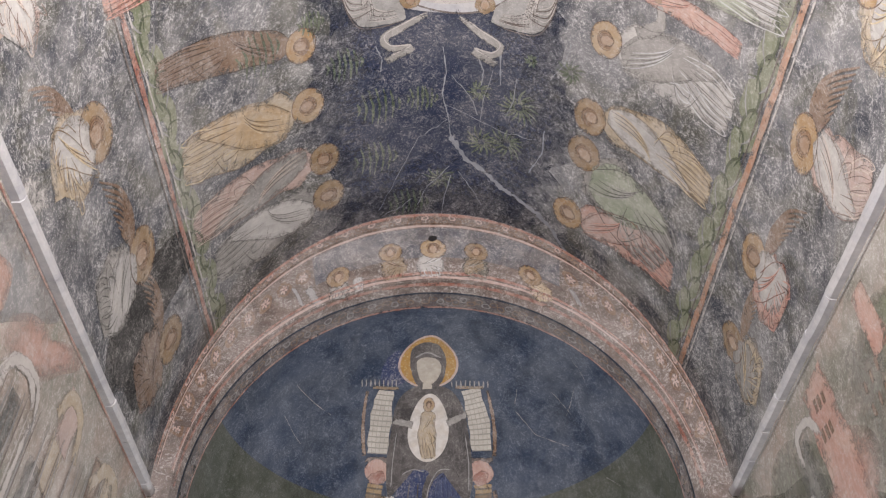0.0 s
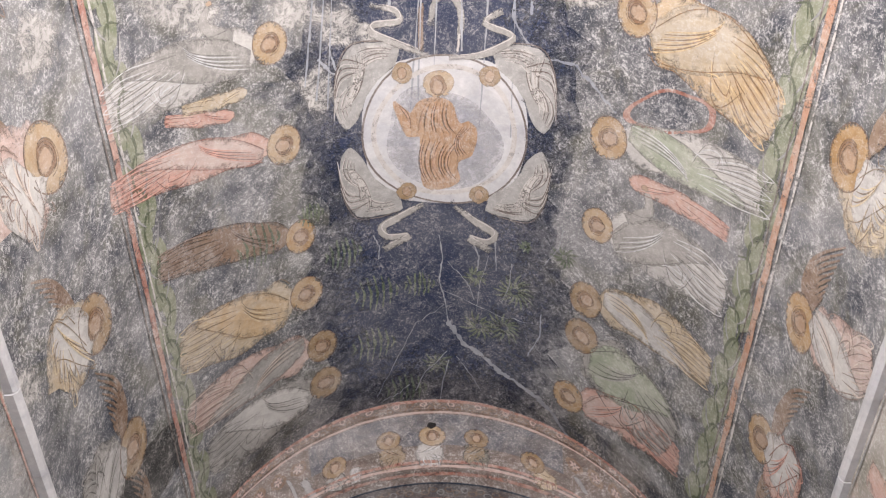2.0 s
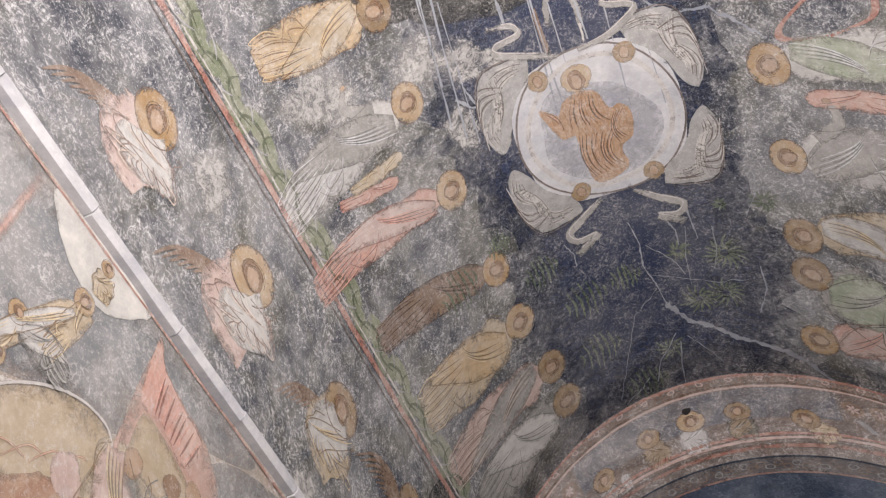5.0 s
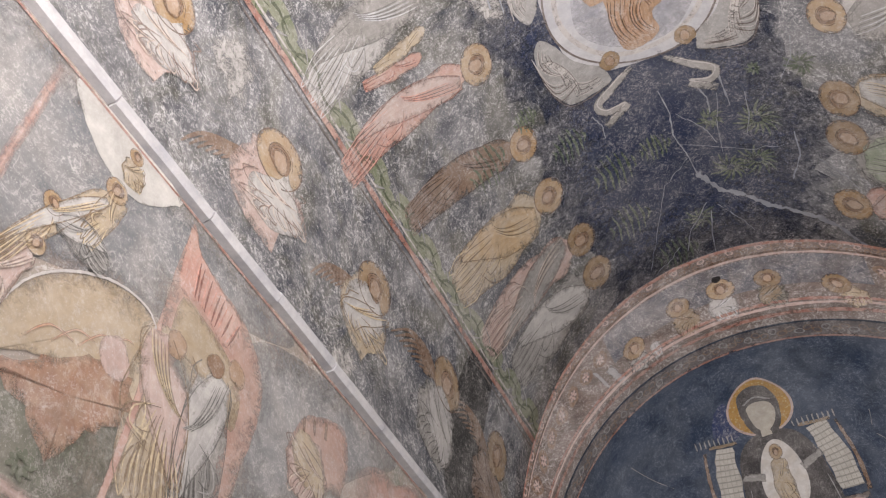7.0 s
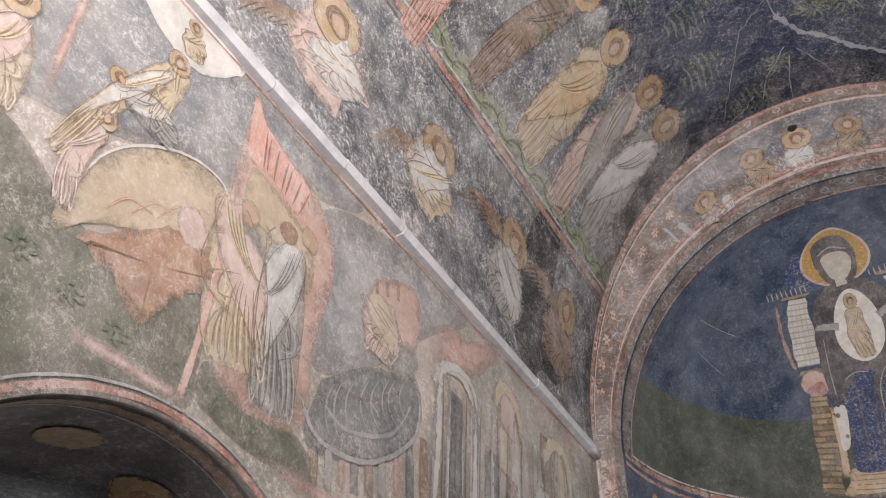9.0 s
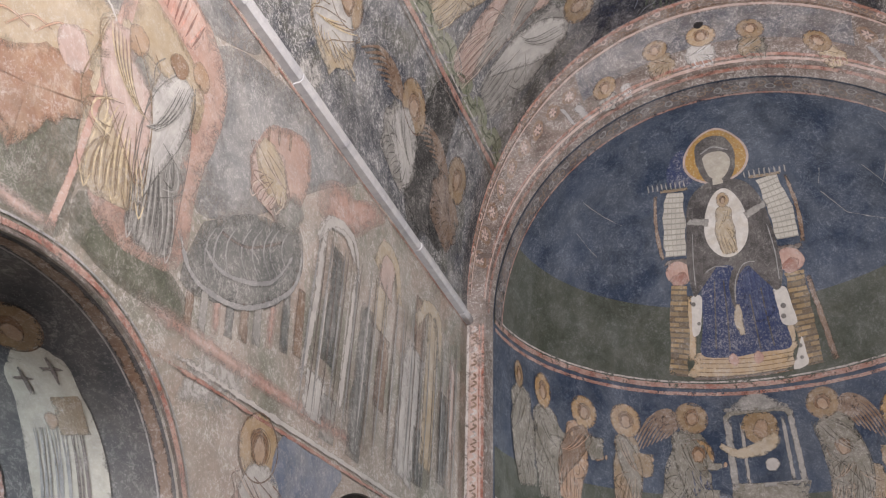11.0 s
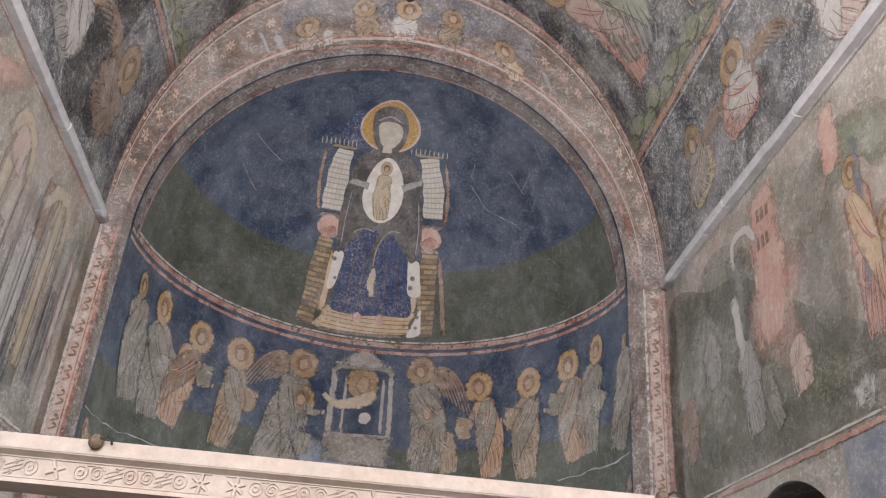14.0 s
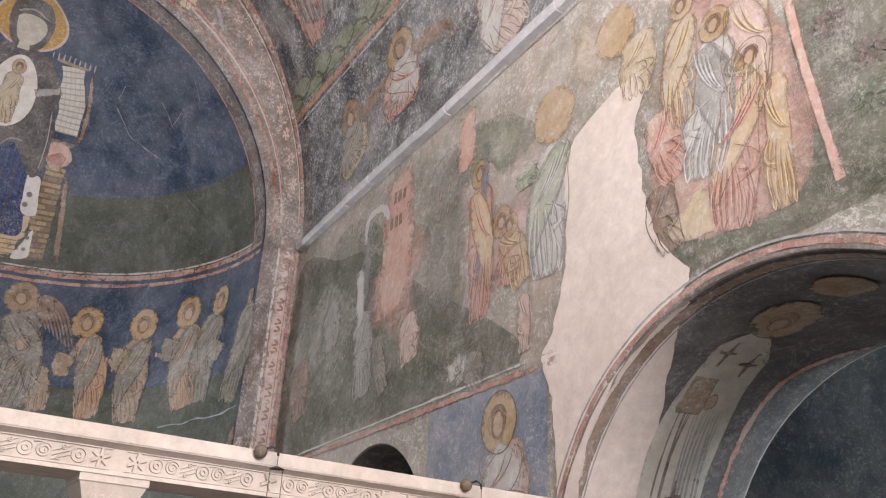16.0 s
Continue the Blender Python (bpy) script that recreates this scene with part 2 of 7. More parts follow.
def side_wall(name, side, label, niche):
    """A side wall with its large arch and a small arched opening, both through the wall's whole thickness."""
    arches = [(*ARCHES[side], ARCH_DEEP), (*niche, ARCH_DEEP)]
    ys = set(steps(WEST, EAST, 30))
    for yc, r, zs, deep in arches:
        ys |= {yc - r * math.cos(radians(k * 5)) for k in range(37)}
    ys = sorted(ys)

    def low(y):
        for yc, r, zs, deep in arches:
            if abs(y - yc) <= r + 1e-6:
                return zs + math.sqrt(max(r * r - (y - yc) ** 2, 0))
        return 0.0

    bm = bmesh.new()

    def at(y, z, deep):
        return bm.verts.new((wall_x(y, side) + side * deep, y, z))

    for a, b in zip(ys, ys[1:]):
        if b - a < 1e-5:
            continue
        inside = any(abs((a + b) / 2 - yc) < r for yc, r, zs, deep in arches)
        za, zb = (low(a), low(b)) if inside else (0.0, 0.0)
        cuts = steps(0, 1, 6)
        for deep in (0.0, ARCH_DEEP):
            for lo, hi in zip(cuts, cuts[1:]):
                quad = [at(a, za + (SPRING - za) * lo, deep), at(b, zb + (SPRING - zb) * lo, deep), at(b, zb + (SPRING - zb) * hi, deep), at(a, za + (SPRING - za) * hi, deep)]
                bm.faces.new(quad if (side < 0) == (deep == 0) else quad[::-1])
        if inside:
            quad = [at(a, za, 0), at(a, za, ARCH_DEEP), at(b, zb, ARCH_DEEP), at(b, zb, 0)]
            bm.faces.new(quad)
    for yc, r, zs, deep in arches:
        for y in (yc - r, yc + r):
            bm.faces.new([at(y, 0, 0), at(y, 0, ARCH_DEEP), at(y, zs, ARCH_DEEP), at(y, zs, 0)])
    bmesh.ops.remove_doubles(bm, verts=bm.verts, dist=0.0005)
    bmesh.ops.recalc_face_normals(bm, faces=bm.faces)
    return tagged(part(name, bm, WALL_PAINT, None), label, "wall", kind="structure")


NICHES = {-1: (6.36, 1.13, 2.08), 1: (6.42, 1.0, 2.12)}
wall_north = side_wall("wall_north", -1, "side wall with faded pink and grey fresco", NICHES[-1])
wall_south = side_wall("wall_south", 1, "side wall with faded fresco and a bare plaster patch", NICHES[1])

# A dark sheet in each small arch paints the shade inside it.
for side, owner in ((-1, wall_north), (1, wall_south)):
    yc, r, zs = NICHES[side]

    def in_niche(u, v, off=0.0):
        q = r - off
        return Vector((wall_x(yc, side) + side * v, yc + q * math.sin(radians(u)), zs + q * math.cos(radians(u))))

    part("shaded_reveal", sheet(in_niche, steps(-90, 90, 30), steps(0.03, 1.45, 4), off=0.006), WALL_DARK, owner, "reveal of the small arch with its shade painted in")

# East wall: face between the vault and the apse's opening, its jambs, and the reveal behind it.
east_bm = bmesh.new()


def opening(k):
    th = radians(k)
    return 0.17 - OPEN_A * math.cos(th), 6.02 + 3.13 * math.sin(th)


arc = [1.25 * k for k in range(145)]
rows_e = []
for k in arc:
    x0, z0 = opening(k)
    far = on_vault(k, EAST)
    rows_e.append([east_bm.verts.new((x0 + (far.x - x0) * f, EAST, z0 + (far.z - z0) * f)) for f in steps(0, 1, 4)])
for a, b in zip(rows_e, rows_e[1:]):
    for k in range(4):
        east_bm.faces.new((a[k], a[k + 1], b[k + 1], b[k]))
for side in (-1, 1):
    x0 = opening(0 if side < 0 else 180)[0]
    x1 = wall_x(EAST, side)
    z1 = 6.02
    quad = [east_bm.verts.new(p) for p in ((x0, EAST, 0), (x1, EAST, 0), (x1, EAST, z1), (x0, EAST, z1))]
    east_bm.faces.new(quad if side > 0 else quad[::-1])
inner, outer = [], []
for k in arc:
    x0, z0 = opening(k)
    inner.append(east_bm.verts.new((x0, EAST, z0)))
    outer.append(east_bm.verts.new((APSE_X - APSE_R * math.cos(radians(k)), APSE_Y, APSE_Z + APSE_H * math.sin(radians(k)))))
for k in range(144):
    east_bm.faces.new((inner[k], inner[k + 1], outer[k + 1], outer[k]))
for k in (0, 144):
    x0, x1 = inner[k].co.x, outer[k].co.x
    quad = [east_bm.verts.new(p) for p in ((x0, EAST, 0), (x1, APSE_Y, 0))]
    east_bm.faces.new((quad[0], quad[1], outer[k], inner[k]))
bmesh.ops.recalc_face_normals(east_bm, faces=east_bm.faces)
wall_east = tagged(part("wall_east", east_bm, ARCH_PAINT, None), "painted arch wall framing the apse", "wall", kind="structure")

apse_bm = sheet(on_conch, steps(-90, 90, 120), steps(0, 90, 60))
sheet(on_conch, steps(-90, 90, 30), steps(0, 90, 12), flip=True, off=-0.5, bm=apse_bm)
conch = tagged(part("apse_conch", apse_bm, CONCH_BLUE, None), "half-dome of the apse painted deep blue", "apse", kind="structure")
apse_bm = sheet(on_apse, steps(-90, 90, 120), steps(0, APSE_Z, 12))
sheet(on_apse, steps(-90, 90, 30), steps(0, APSE_Z, 4), flip=True, off=-0.5, bm=apse_bm)
apse_wall = tagged(part("apse_wall", apse_bm, CONCH_BLUE, None), "curved apse wall with a painted row of figures", "apse", kind="structure")

west_bm = box(bmesh.new(), -9, 9, WEST - 0.4, WEST, 0, 11)
wall_west = tagged(part("wall_west", west_bm, WALL_PAINT, None), "plain plastered wall closing the nave", "wall", kind="structure")
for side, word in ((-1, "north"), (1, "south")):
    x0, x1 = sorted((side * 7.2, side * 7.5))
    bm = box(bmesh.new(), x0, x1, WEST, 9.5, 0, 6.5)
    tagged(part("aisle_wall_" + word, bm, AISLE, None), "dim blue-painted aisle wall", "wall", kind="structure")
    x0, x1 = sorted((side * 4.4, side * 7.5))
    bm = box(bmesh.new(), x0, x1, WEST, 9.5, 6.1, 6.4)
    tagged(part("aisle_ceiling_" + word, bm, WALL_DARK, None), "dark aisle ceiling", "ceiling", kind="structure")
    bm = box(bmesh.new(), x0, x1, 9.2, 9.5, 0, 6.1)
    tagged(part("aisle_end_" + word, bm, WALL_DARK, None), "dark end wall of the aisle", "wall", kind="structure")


# ---- paint ----
WHITE = fresco("white_robe", (0.47, 0.45, 0.42), (0.36, 0.345, 0.33), folds=0.2, wash=0.3, fleck=0.48, erode=0.55, blend=0.2)
GREY = fresco("grey_robe", (0.23, 0.22, 0.205), (0.30, 0.285, 0.26), folds=0.2, wash=0.35, fleck=0.48, erode=0.55, blend=0.2)
CREAM = fresco("cream_robe", (0.40, 0.32, 0.215), (0.43, 0.37, 0.29), folds=0.2, wash=0.3, fleck=0.48, erode=0.55, blend=0.2)
OCHRE = fresco("ochre_robe", (0.43, 0.31, 0.18), (0.47, 0.38, 0.27), folds=0.2, wash=0.3, fleck=0.48, erode=0.55, blend=0.2)
PINK = fresco("pink_robe", (0.437, 0.250, 0.200), (0.475, 0.340, 0.280), folds=0.2, wash=0.3, fleck=0.48, erode=0.55, blend=0.2)
ROSE = fresco("pale_rose_robe", (0.456, 0.340, 0.294), (0.399, 0.285, 0.248), folds=0.2, wash=0.4, fleck=0.48, erode=0.55, blend=0.2)
GREEN = fresco("pale_green_robe", (0.27, 0.30, 0.22), (0.34, 0.35, 0.28), folds=0.2, wash=0.3, fleck=0.48, erode=0.55, blend=0.2)
BROWN = fresco("brown_robe", (0.16, 0.10, 0.065), (0.24, 0.17, 0.12), folds=0.2, wash=0.25, fleck=0.48, erode=0.55, blend=0.2)
DARK = fresco("dark_robe", (0.05, 0.045, 0.045), (0.09, 0.08, 0.075), folds=0.35, wash=0.2, fleck=0.25, erode=0.2)
BLUE_ROBE = fresco("blue_robe", (0.035, 0.05, 0.12), (0.05, 0.065, 0.13), folds=0.6, wash=0.1, fleck=0.25, pale=(0.45, 0.45, 0.48), erode=0.75)
GOLD = fresco("ochre_halo", (0.30, 0.18, 0.075), (0.35, 0.24, 0.125), wash=0.3, fleck=0.45, size=6, erode=0.75)
GOLD_DULL = fresco("dull_halo", (0.22, 0.145, 0.075), (0.30, 0.21, 0.12), wash=0.3, fleck=0.35, erode=0.75)
GOLD_PALE = fresco("pale_halo", (0.36, 0.26, 0.15), (0.31, 0.20, 0.10), wash=0.35, fleck=0.4, size=6, erode=0.75)
RIM = fresco("brown_outline", (0.15, 0.088, 0.055), wash=0.3, fleck=0.5, erode=0.9, blend=0.3)
LINE = fresco("dark_drawing", (0.115, 0.09, 0.078), wash=0.25, fleck=0.4, erode=0.8)
PALE = fresco("pale_drawing", (0.46, 0.43, 0.40), wash=0.2, fleck=0.3, erode=0.9)
SKIN = fresco("painted_skin", (0.36, 0.25, 0.165), (0.28, 0.185, 0.12), wash=0.3, fleck=0.35, erode=0.85, blend=0.25)
SKIN_PALE = fresco("pale_painted_skin", (0.47, 0.43, 0.36), (0.40, 0.36, 0.30), wash=0.1, fleck=0.25, size=9, erode=0.1)
HAIR = fresco("painted_hair", (0.19, 0.105, 0.052), (0.25, 0.155, 0.09), wash=0.25, fleck=0.35, erode=0.75)
RED = fresco("red_border", (0.26, 0.10, 0.07), (0.38, 0.24, 0.19), wash=0.35, fleck=0.5, size=5, erode=0.8)
ORANGE = fresco("orange_border", (0.36, 0.19, 0.115), (0.36, 0.26, 0.20), wash=0.25, fleck=0.4, size=5, erode=0.75)
BUSH = fresco("green_foliage_paint", (0.075, 0.10, 0.06), (0.13, 0.15, 0.10), wash=0.15, fleck=0.5, erode=0.8)
# Dark paint for the crown's painted shadow and for one dark stain.
SHADOW_STAIN = fresco("shadow_stain", (0.03, 0.029, 0.028), (0.06, 0.058, 0.055), wash=0.12, fleck=0.5, erode=0.7, blend=0.32)
CRACK = fresco("crack_filling", (0.30, 0.31, 0.33), (0.20, 0.21, 0.24), worn=0.3, erode=0.6)
BLUE_PALE = fresco("washed_blue", (0.15, 0.18, 0.25), (0.22, 0.235, 0.27), wash=0.35, fleck=0.4, erode=1.35, blend=0.42)
GREY_GREEN = fresco("grey_green_wash", (0.15, 0.155, 0.12), (0.21, 0.20, 0.165), wash=0.4, fleck=0.5, erode=1.35, blend=0.42)
WHITE_GRID = fresco("gridded_white_cloth", (0.52, 0.49, 0.43), (0.46, 0.43, 0.37), wash=0.15, fleck=0.25, motif="grid", erode=0.1)
THRONE = fresco("barred_ochre_wood", (0.34, 0.24, 0.12), (0.07, 0.055, 0.045), wash=0.15, fleck=0.3, motif="bars", erode=0.15)
WHITE_SPOT = fresco("spotted_white_cloth", (0.55, 0.52, 0.48), wash=0.1, fleck=0.2, motif="dark_spots", erode=0.2)
BLUE_SPOT = fresco("spotted_blue_cloth", (0.03, 0.045, 0.11), (0.17, 0.18, 0.24), folds=0.3, wash=0.05, fleck=0.35, motif="spots", erode=0.1)
GOLD_SPOT = fresco("speckled_halo", (0.391, 0.225, 0.060), (0.510, 0.396, 0.200), wash=0.1, fleck=0.2, motif="spots", erode=0.01)
MEDAL = fresco("white_medallion", (0.62, 0.59, 0.55), (0.52, 0.47, 0.41), wash=0.1, fleck=0.15, size=6, erode=0.15)
FRIEZE = fresco("dark_frieze", (0.085, 0.075, 0.08), (0.13, 0.10, 0.095), wash=0.25, fleck=0.45, erode=0.3)
HOLE = fresco("hollow", (0.012, 0.01, 0.01), worn=0.1, erode=0.1)
RUST = fresco("rust_ground", (0.38, 0.19, 0.11), (0.45, 0.31, 0.22), wash=0.35, fleck=0.45, size=7, erode=1.1, blend=0.42)
PLASTER_WASH = fresco("worn_bare_plaster", (0.46, 0.44, 0.41), (0.34, 0.325, 0.305), wash=0.4, fleck=0.4, erode=2.05, blend=0.16)
GREY_LINE = fresco("pale_scroll", (0.28, 0.275, 0.27), (0.19, 0.19, 0.19), wash=0.3, fleck=0.4, erode=0.7)
BLUE_WASH = fresco("washed_blue_field", (0.13, 0.155, 0.215), (0.19, 0.205, 0.235), wash=0.35, fleck=0.4)
MANDORLA_CORE = fresco("violet_grey_core", (0.33, 0.33, 0.37), (0.42, 0.41, 0.42), wash=0.3, fleck=0.3, erode=1.3, blend=0.45)
BAND_BLUE = fresco("dull_blue_field", (0.085, 0.088, 0.105), (0.14, 0.125, 0.12), wash=0.35, fleck=0.6)
MANDORLA = fresco("pale_mandorla", (0.50, 0.49, 0.49), (0.40, 0.40, 0.42), wash=0.2, fleck=0.3, erode=0.3)
BARE = fresco("bare_repair_plaster", (0.62, 0.54, 0.485), (0.57, 0.485, 0.43), worn=0.15, wash=0.3, fleck=0.1)
GREEN_WASH = fresco("green_wash", (0.175, 0.185, 0.13), (0.24, 0.235, 0.18), wash=0.4, fleck=0.5, erode=1.28, blend=0.42)
CLOAK = fresco("dark_cloak_paint", (0.135, 0.140, 0.126), (0.189, 0.184, 0.162), wash=0.4, fleck=0.5, erode=1.28, blend=0.42)
CREAM_WASH = fresco("cream_wash", (0.38, 0.31, 0.22), (0.36, 0.28, 0.21), wash=0.45, fleck=0.5, erode=1.35, blend=0.42)
PINK_WASH = fresco("pink_wash", (0.389, 0.225, 0.180), (0.432, 0.300, 0.250), wash=0.45, fleck=0.5, erode=1.28, blend=0.42)
LEAF = fresco("olive_leaf_paint", (0.155, 0.175, 0.105), (0.22, 0.23, 0.16), wash=0.3, fleck=0.45, erode=0.35, blend=0.2)
LEAF_DARK = fresco("dark_leaf_shade", (0.075, 0.09, 0.05), wash=0.2, fleck=0.3, erode=0.6)
SIENNA = fresco("sienna_robe", (0.33, 0.20, 0.115), (0.38, 0.26, 0.17), folds=0.35, wash=0.3, fleck=0.48, erode=0.3, blend=0.2)
DRAB = fresco("drab_robe", (0.165, 0.15, 0.12), (0.215, 0.20, 0.165), folds=0.2, wash=0.25, fleck=0.48, erode=0.45, blend=0.16)
TAN = fresco("tan_robe", (0.235, 0.17, 0.105), (0.28, 0.22, 0.15), folds=0.2, wash=0.2, fleck=0.48, erode=0.45, blend=0.16)
ROBES = {"drab": DRAB, "tan": TAN, "sienna": SIENNA, "white": WHITE, "grey": GREY, "cream": CREAM, "ochre": OCHRE, "pink": PINK, "rose": ROSE, "green": GREEN, "brown": BROWN, "dark": DARK, "blue": BLUE_ROBE}
WORDS = {"drab": "drab olive", "tan": "tan", "sienna": "sienna brown", "white": "white", "grey": "grey", "cream": "cream", "ochre": "ochre", "pink": "pink", "rose": "pale rose", "green": "pale green", "brown": "brown", "dark": "dark", "blue": "blue"}
HALOS = {"gold": GOLD, "dull": GOLD_DULL, "pale": GOLD_PALE}
BASE = {"drab": (0.075, 0.068, 0.052), "tan": (0.11, 0.07, 0.04), "sienna": (0.14, 0.075, 0.04), "white": (0.22, 0.21, 0.195), "grey": (0.115, 0.11, 0.10), "cream": (0.22, 0.15, 0.085), "ochre": (0.24, 0.135, 0.06), "pink": (0.22, 0.085, 0.06), "rose": (0.23, 0.155, 0.125), "green": (0.12, 0.135, 0.09), "brown": (0.065, 0.04, 0.028), "dark": (0.02, 0.018, 0.018), "blue": (0.015, 0.02, 0.05)}
LINES = {key: fresco(key + "_fold_line", tuple(0.95 * v for v in value), wash=0.25, fleck=0.6, erode=0.78, blend=0.3) for key, value in BASE.items()}
HIGHS = {key: fresco(key + "_highlight", tuple(min(0.6, 2.6 * v + 0.1) for v in BASE[key]), wash=0.15, fleck=0.45, erode=0.62, blend=0.3) for key in BASE}
DISC_WHITE = fresco("chalky_white_disc", (0.52, 0.50, 0.46), (0.43, 0.415, 0.38), wash=0.2, fleck=0.3, size=4, erode=0.3, blend=0.15)
SKY_GREY = fresco("blue_grey_sky_paint", (0.165, 0.17, 0.175), (0.24, 0.23, 0.22), wash=0.4, fleck=0.6, size=2.2, erode=0.9, blend=0.4)
MEADOW = fresco("dark_meadow_paint", (0.088, 0.095, 0.062), (0.135, 0.13, 0.095), wash=0.22, fleck=0.4, size=2.6, erode=1.05, blend=0.5)
HILL = fresco("cream_hill_paint", (0.345, 0.272, 0.18), (0.40, 0.325, 0.235), wash=0.25, fleck=0.35, size=3, erode=0.72, blend=0.3)
RUST_EARTH = fresco("rust_earth_paint", (0.27, 0.145, 0.09), (0.34, 0.225, 0.15), wash=0.25, fleck=0.45, size=7, erode=0.72, blend=0.3)
PINK_WALL = fresco("pink_house_paint", (0.36, 0.225, 0.18), (0.42, 0.29, 0.235), wash=0.3, fleck=0.4, size=3, erode=0.72, blend=0.3)
SLATE_CLOAK = fresco("slate_cloak_paint", (0.10, 0.105, 0.10), (0.145, 0.145, 0.135), wash=0.3, fleck=0.5, size=3, erode=0.72, blend=0.3)
rng = random.Random(7)


LIFT = 2.6  # spreads the thin layers of paint over one another


class Flat:
    """A flat drawing sheet laid on a surface: metres from an origin, turned so that the first axis runs from one place to another."""

    def __init__(self, place, origin, towards=None, lift=0.0):
        self.place, self.u0, self.v0, self.lift = place, *origin, lift
        d = 0.05
        p = place(*origin)
        self.su = (place(self.u0 + d, self.v0) - p).length / d
        self.sv = (place(self.u0, self.v0 + d) - p).length / d
        self.long, self.ax, self.ay = 1.0, 1.0, 0.0
        if towards:
            a, b = (towards[0] - self.u0) * self.su, (towards[1] - self.v0) * self.sv
            self.long = math.hypot(a, b)
            self.ax, self.ay = a / self.long, b / self.long

    def at(self, a, b, off):
        u, v = a * self.ax - b * self.ay, a * self.ay + b * self.ax
        return self.place(self.u0 + u / self.su, self.v0 + v / self.sv, (off + self.lift) * LIFT)


def smooth_path(points, n):
    """Points along a smooth curve through the given ones."""
    pts = [points[0], *points, points[-1]]
    out = []
    for k in range(1, len(pts) - 2):
        p0, p1, p2, p3 = pts[k - 1 : k + 3]
        for j in range(n):
            t = j / n
            out.append(tuple(0.5 * (2 * b + (c - a) * t + (2 * a - 5 * b + 4 * c - d) * t * t + (3 * b - a - 3 * c + d) * t ** 3) for a, b, c, d in zip(p0, p1, p2, p3)))
    return out + [tuple(points[-1])]


def add_ribbon(bm, flat, points, off, n=5, cols=1, ragged=0.0, reps=(3.0, 2.0)):
    """A painted stroke: points of (along, across, width) in the sheet's metres."""
    uv = bm.loops.layers.uv.verify()
    inside = bm.verts.layers.float.get("edge") or bm.verts.layers.float.new("edge")
    pts = smooth_path(points, n)
    last = len(pts) - 1
    rows, run = [], 0.0
    for k, (a, b, w) in enumerate(pts):
        a0, b0, _ = pts[max(k - 1, 0)]
        a1, b1, _ = pts[min(k + 1, len(pts) - 1)]
        d = math.hypot(a1 - a0, b1 - b0) or 1.0
        na, nb = -(b1 - b0) / d, (a1 - a0) / d
        if k:
            run += math.hypot(a - pts[k - 1][0], b - pts[k - 1][1])
        row = []
        for c in range(cols + 1):
            f = c / cols - 0.5
            if c in (0, cols):
                f *= 1 + rng.uniform(-ragged, ragged)
            vert = bm.verts.new(flat.at(a + na * w * f, b + nb * w * f, off))
            vert[inside] = min(1 - abs(2 * c / cols - 1), 4 * min(k, last - k) / last) if cols > 1 else 0.35
            row.append((vert, (f + 0.5, run)))
        rows.append(row)
    total = max(run, 1e-6)
    for r0, r1 in zip(rows, rows[1:]):
        for c in range(cols):
            quad = (r0[c], r0[c + 1], r1[c + 1], r1[c])
            face = bm.faces.new([q[0] for q in quad])
            for loop, q in zip(face.loops, quad):
                loop[uv].uv = (q[1][0] * reps[0], q[1][1] / total * reps[1])
    return bm


def add_blob(bm, flat, a, b, ra, rb, off, turn=0.0, ragged=0.0, n=28, hole=0.0, rings=4, soft=0.12):
    """A painted disc, patch or ring with an uneven edge."""
    uv = bm.loops.layers.uv.verify()
    inside = bm.verts.layers.float.get("edge") or bm.verts.layers.float.new("edge")
    phase = [rng.uniform(0, 6.28) for _ in range(5)]
    ct, st = math.cos(turn), math.sin(turn)

    def edge(k, f):
        th = 2 * math.pi * k / n
        wob = 1 + ragged * f * sum(math.sin((j + 2) * th + phase[j]) / (j + 1.4) for j in range(5)) * 0.5
        x, y = ra * f * wob * math.cos(th), rb * f * wob * math.sin(th)
        vert = bm.verts.new(flat.at(a + x * ct - y * st, b + x * st + y * ct, off))
        vert[inside] = 0.45 if hole else min(1, 1.6 * (1 - f) + soft)
        return vert, (x, y)

    fs = steps(hole if hole else 0.02, 1.0, rings)
    loops = [[edge(k, f) for k in range(n)] for f in fs]
    for l0, l1 in zip(loops, loops[1:]):
        for k in range(n):
            quad = (l0[k], l0[(k + 1) % n], l1[(k + 1) % n], l1[k])
            face = bm.faces.new([q[0] for q in quad])
            for loop, q in zip(face.loops, quad):
                loop[uv].uv = (q[1][0] * 4, q[1][1] * 4)
    if not hole:
        bm.faces.new([q[0] for q in loops[0]])
    return bm


def stroke(place, parent, name, points, width, material, off=0.003, ragged=0.12, n=5, cols=2, reps=(3.0, 2.0), label=""):
    """A stroke through places of the surface; width in metres, one or one for each place."""
    flat = Flat(place, points[len(points) // 2])
    widths = width if isinstance(width, (list, tuple)) else [width] * len(points)
    off += rng.uniform(0, 0.0005)
    pts = [((u - flat.u0) * flat.su, (v - flat.v0) * flat.sv, w) for (u, v), w in zip(points, widths)]
    return part(name, add_ribbon(bmesh.new(), flat, pts, off, n, cols, ragged, reps), material, parent, label)


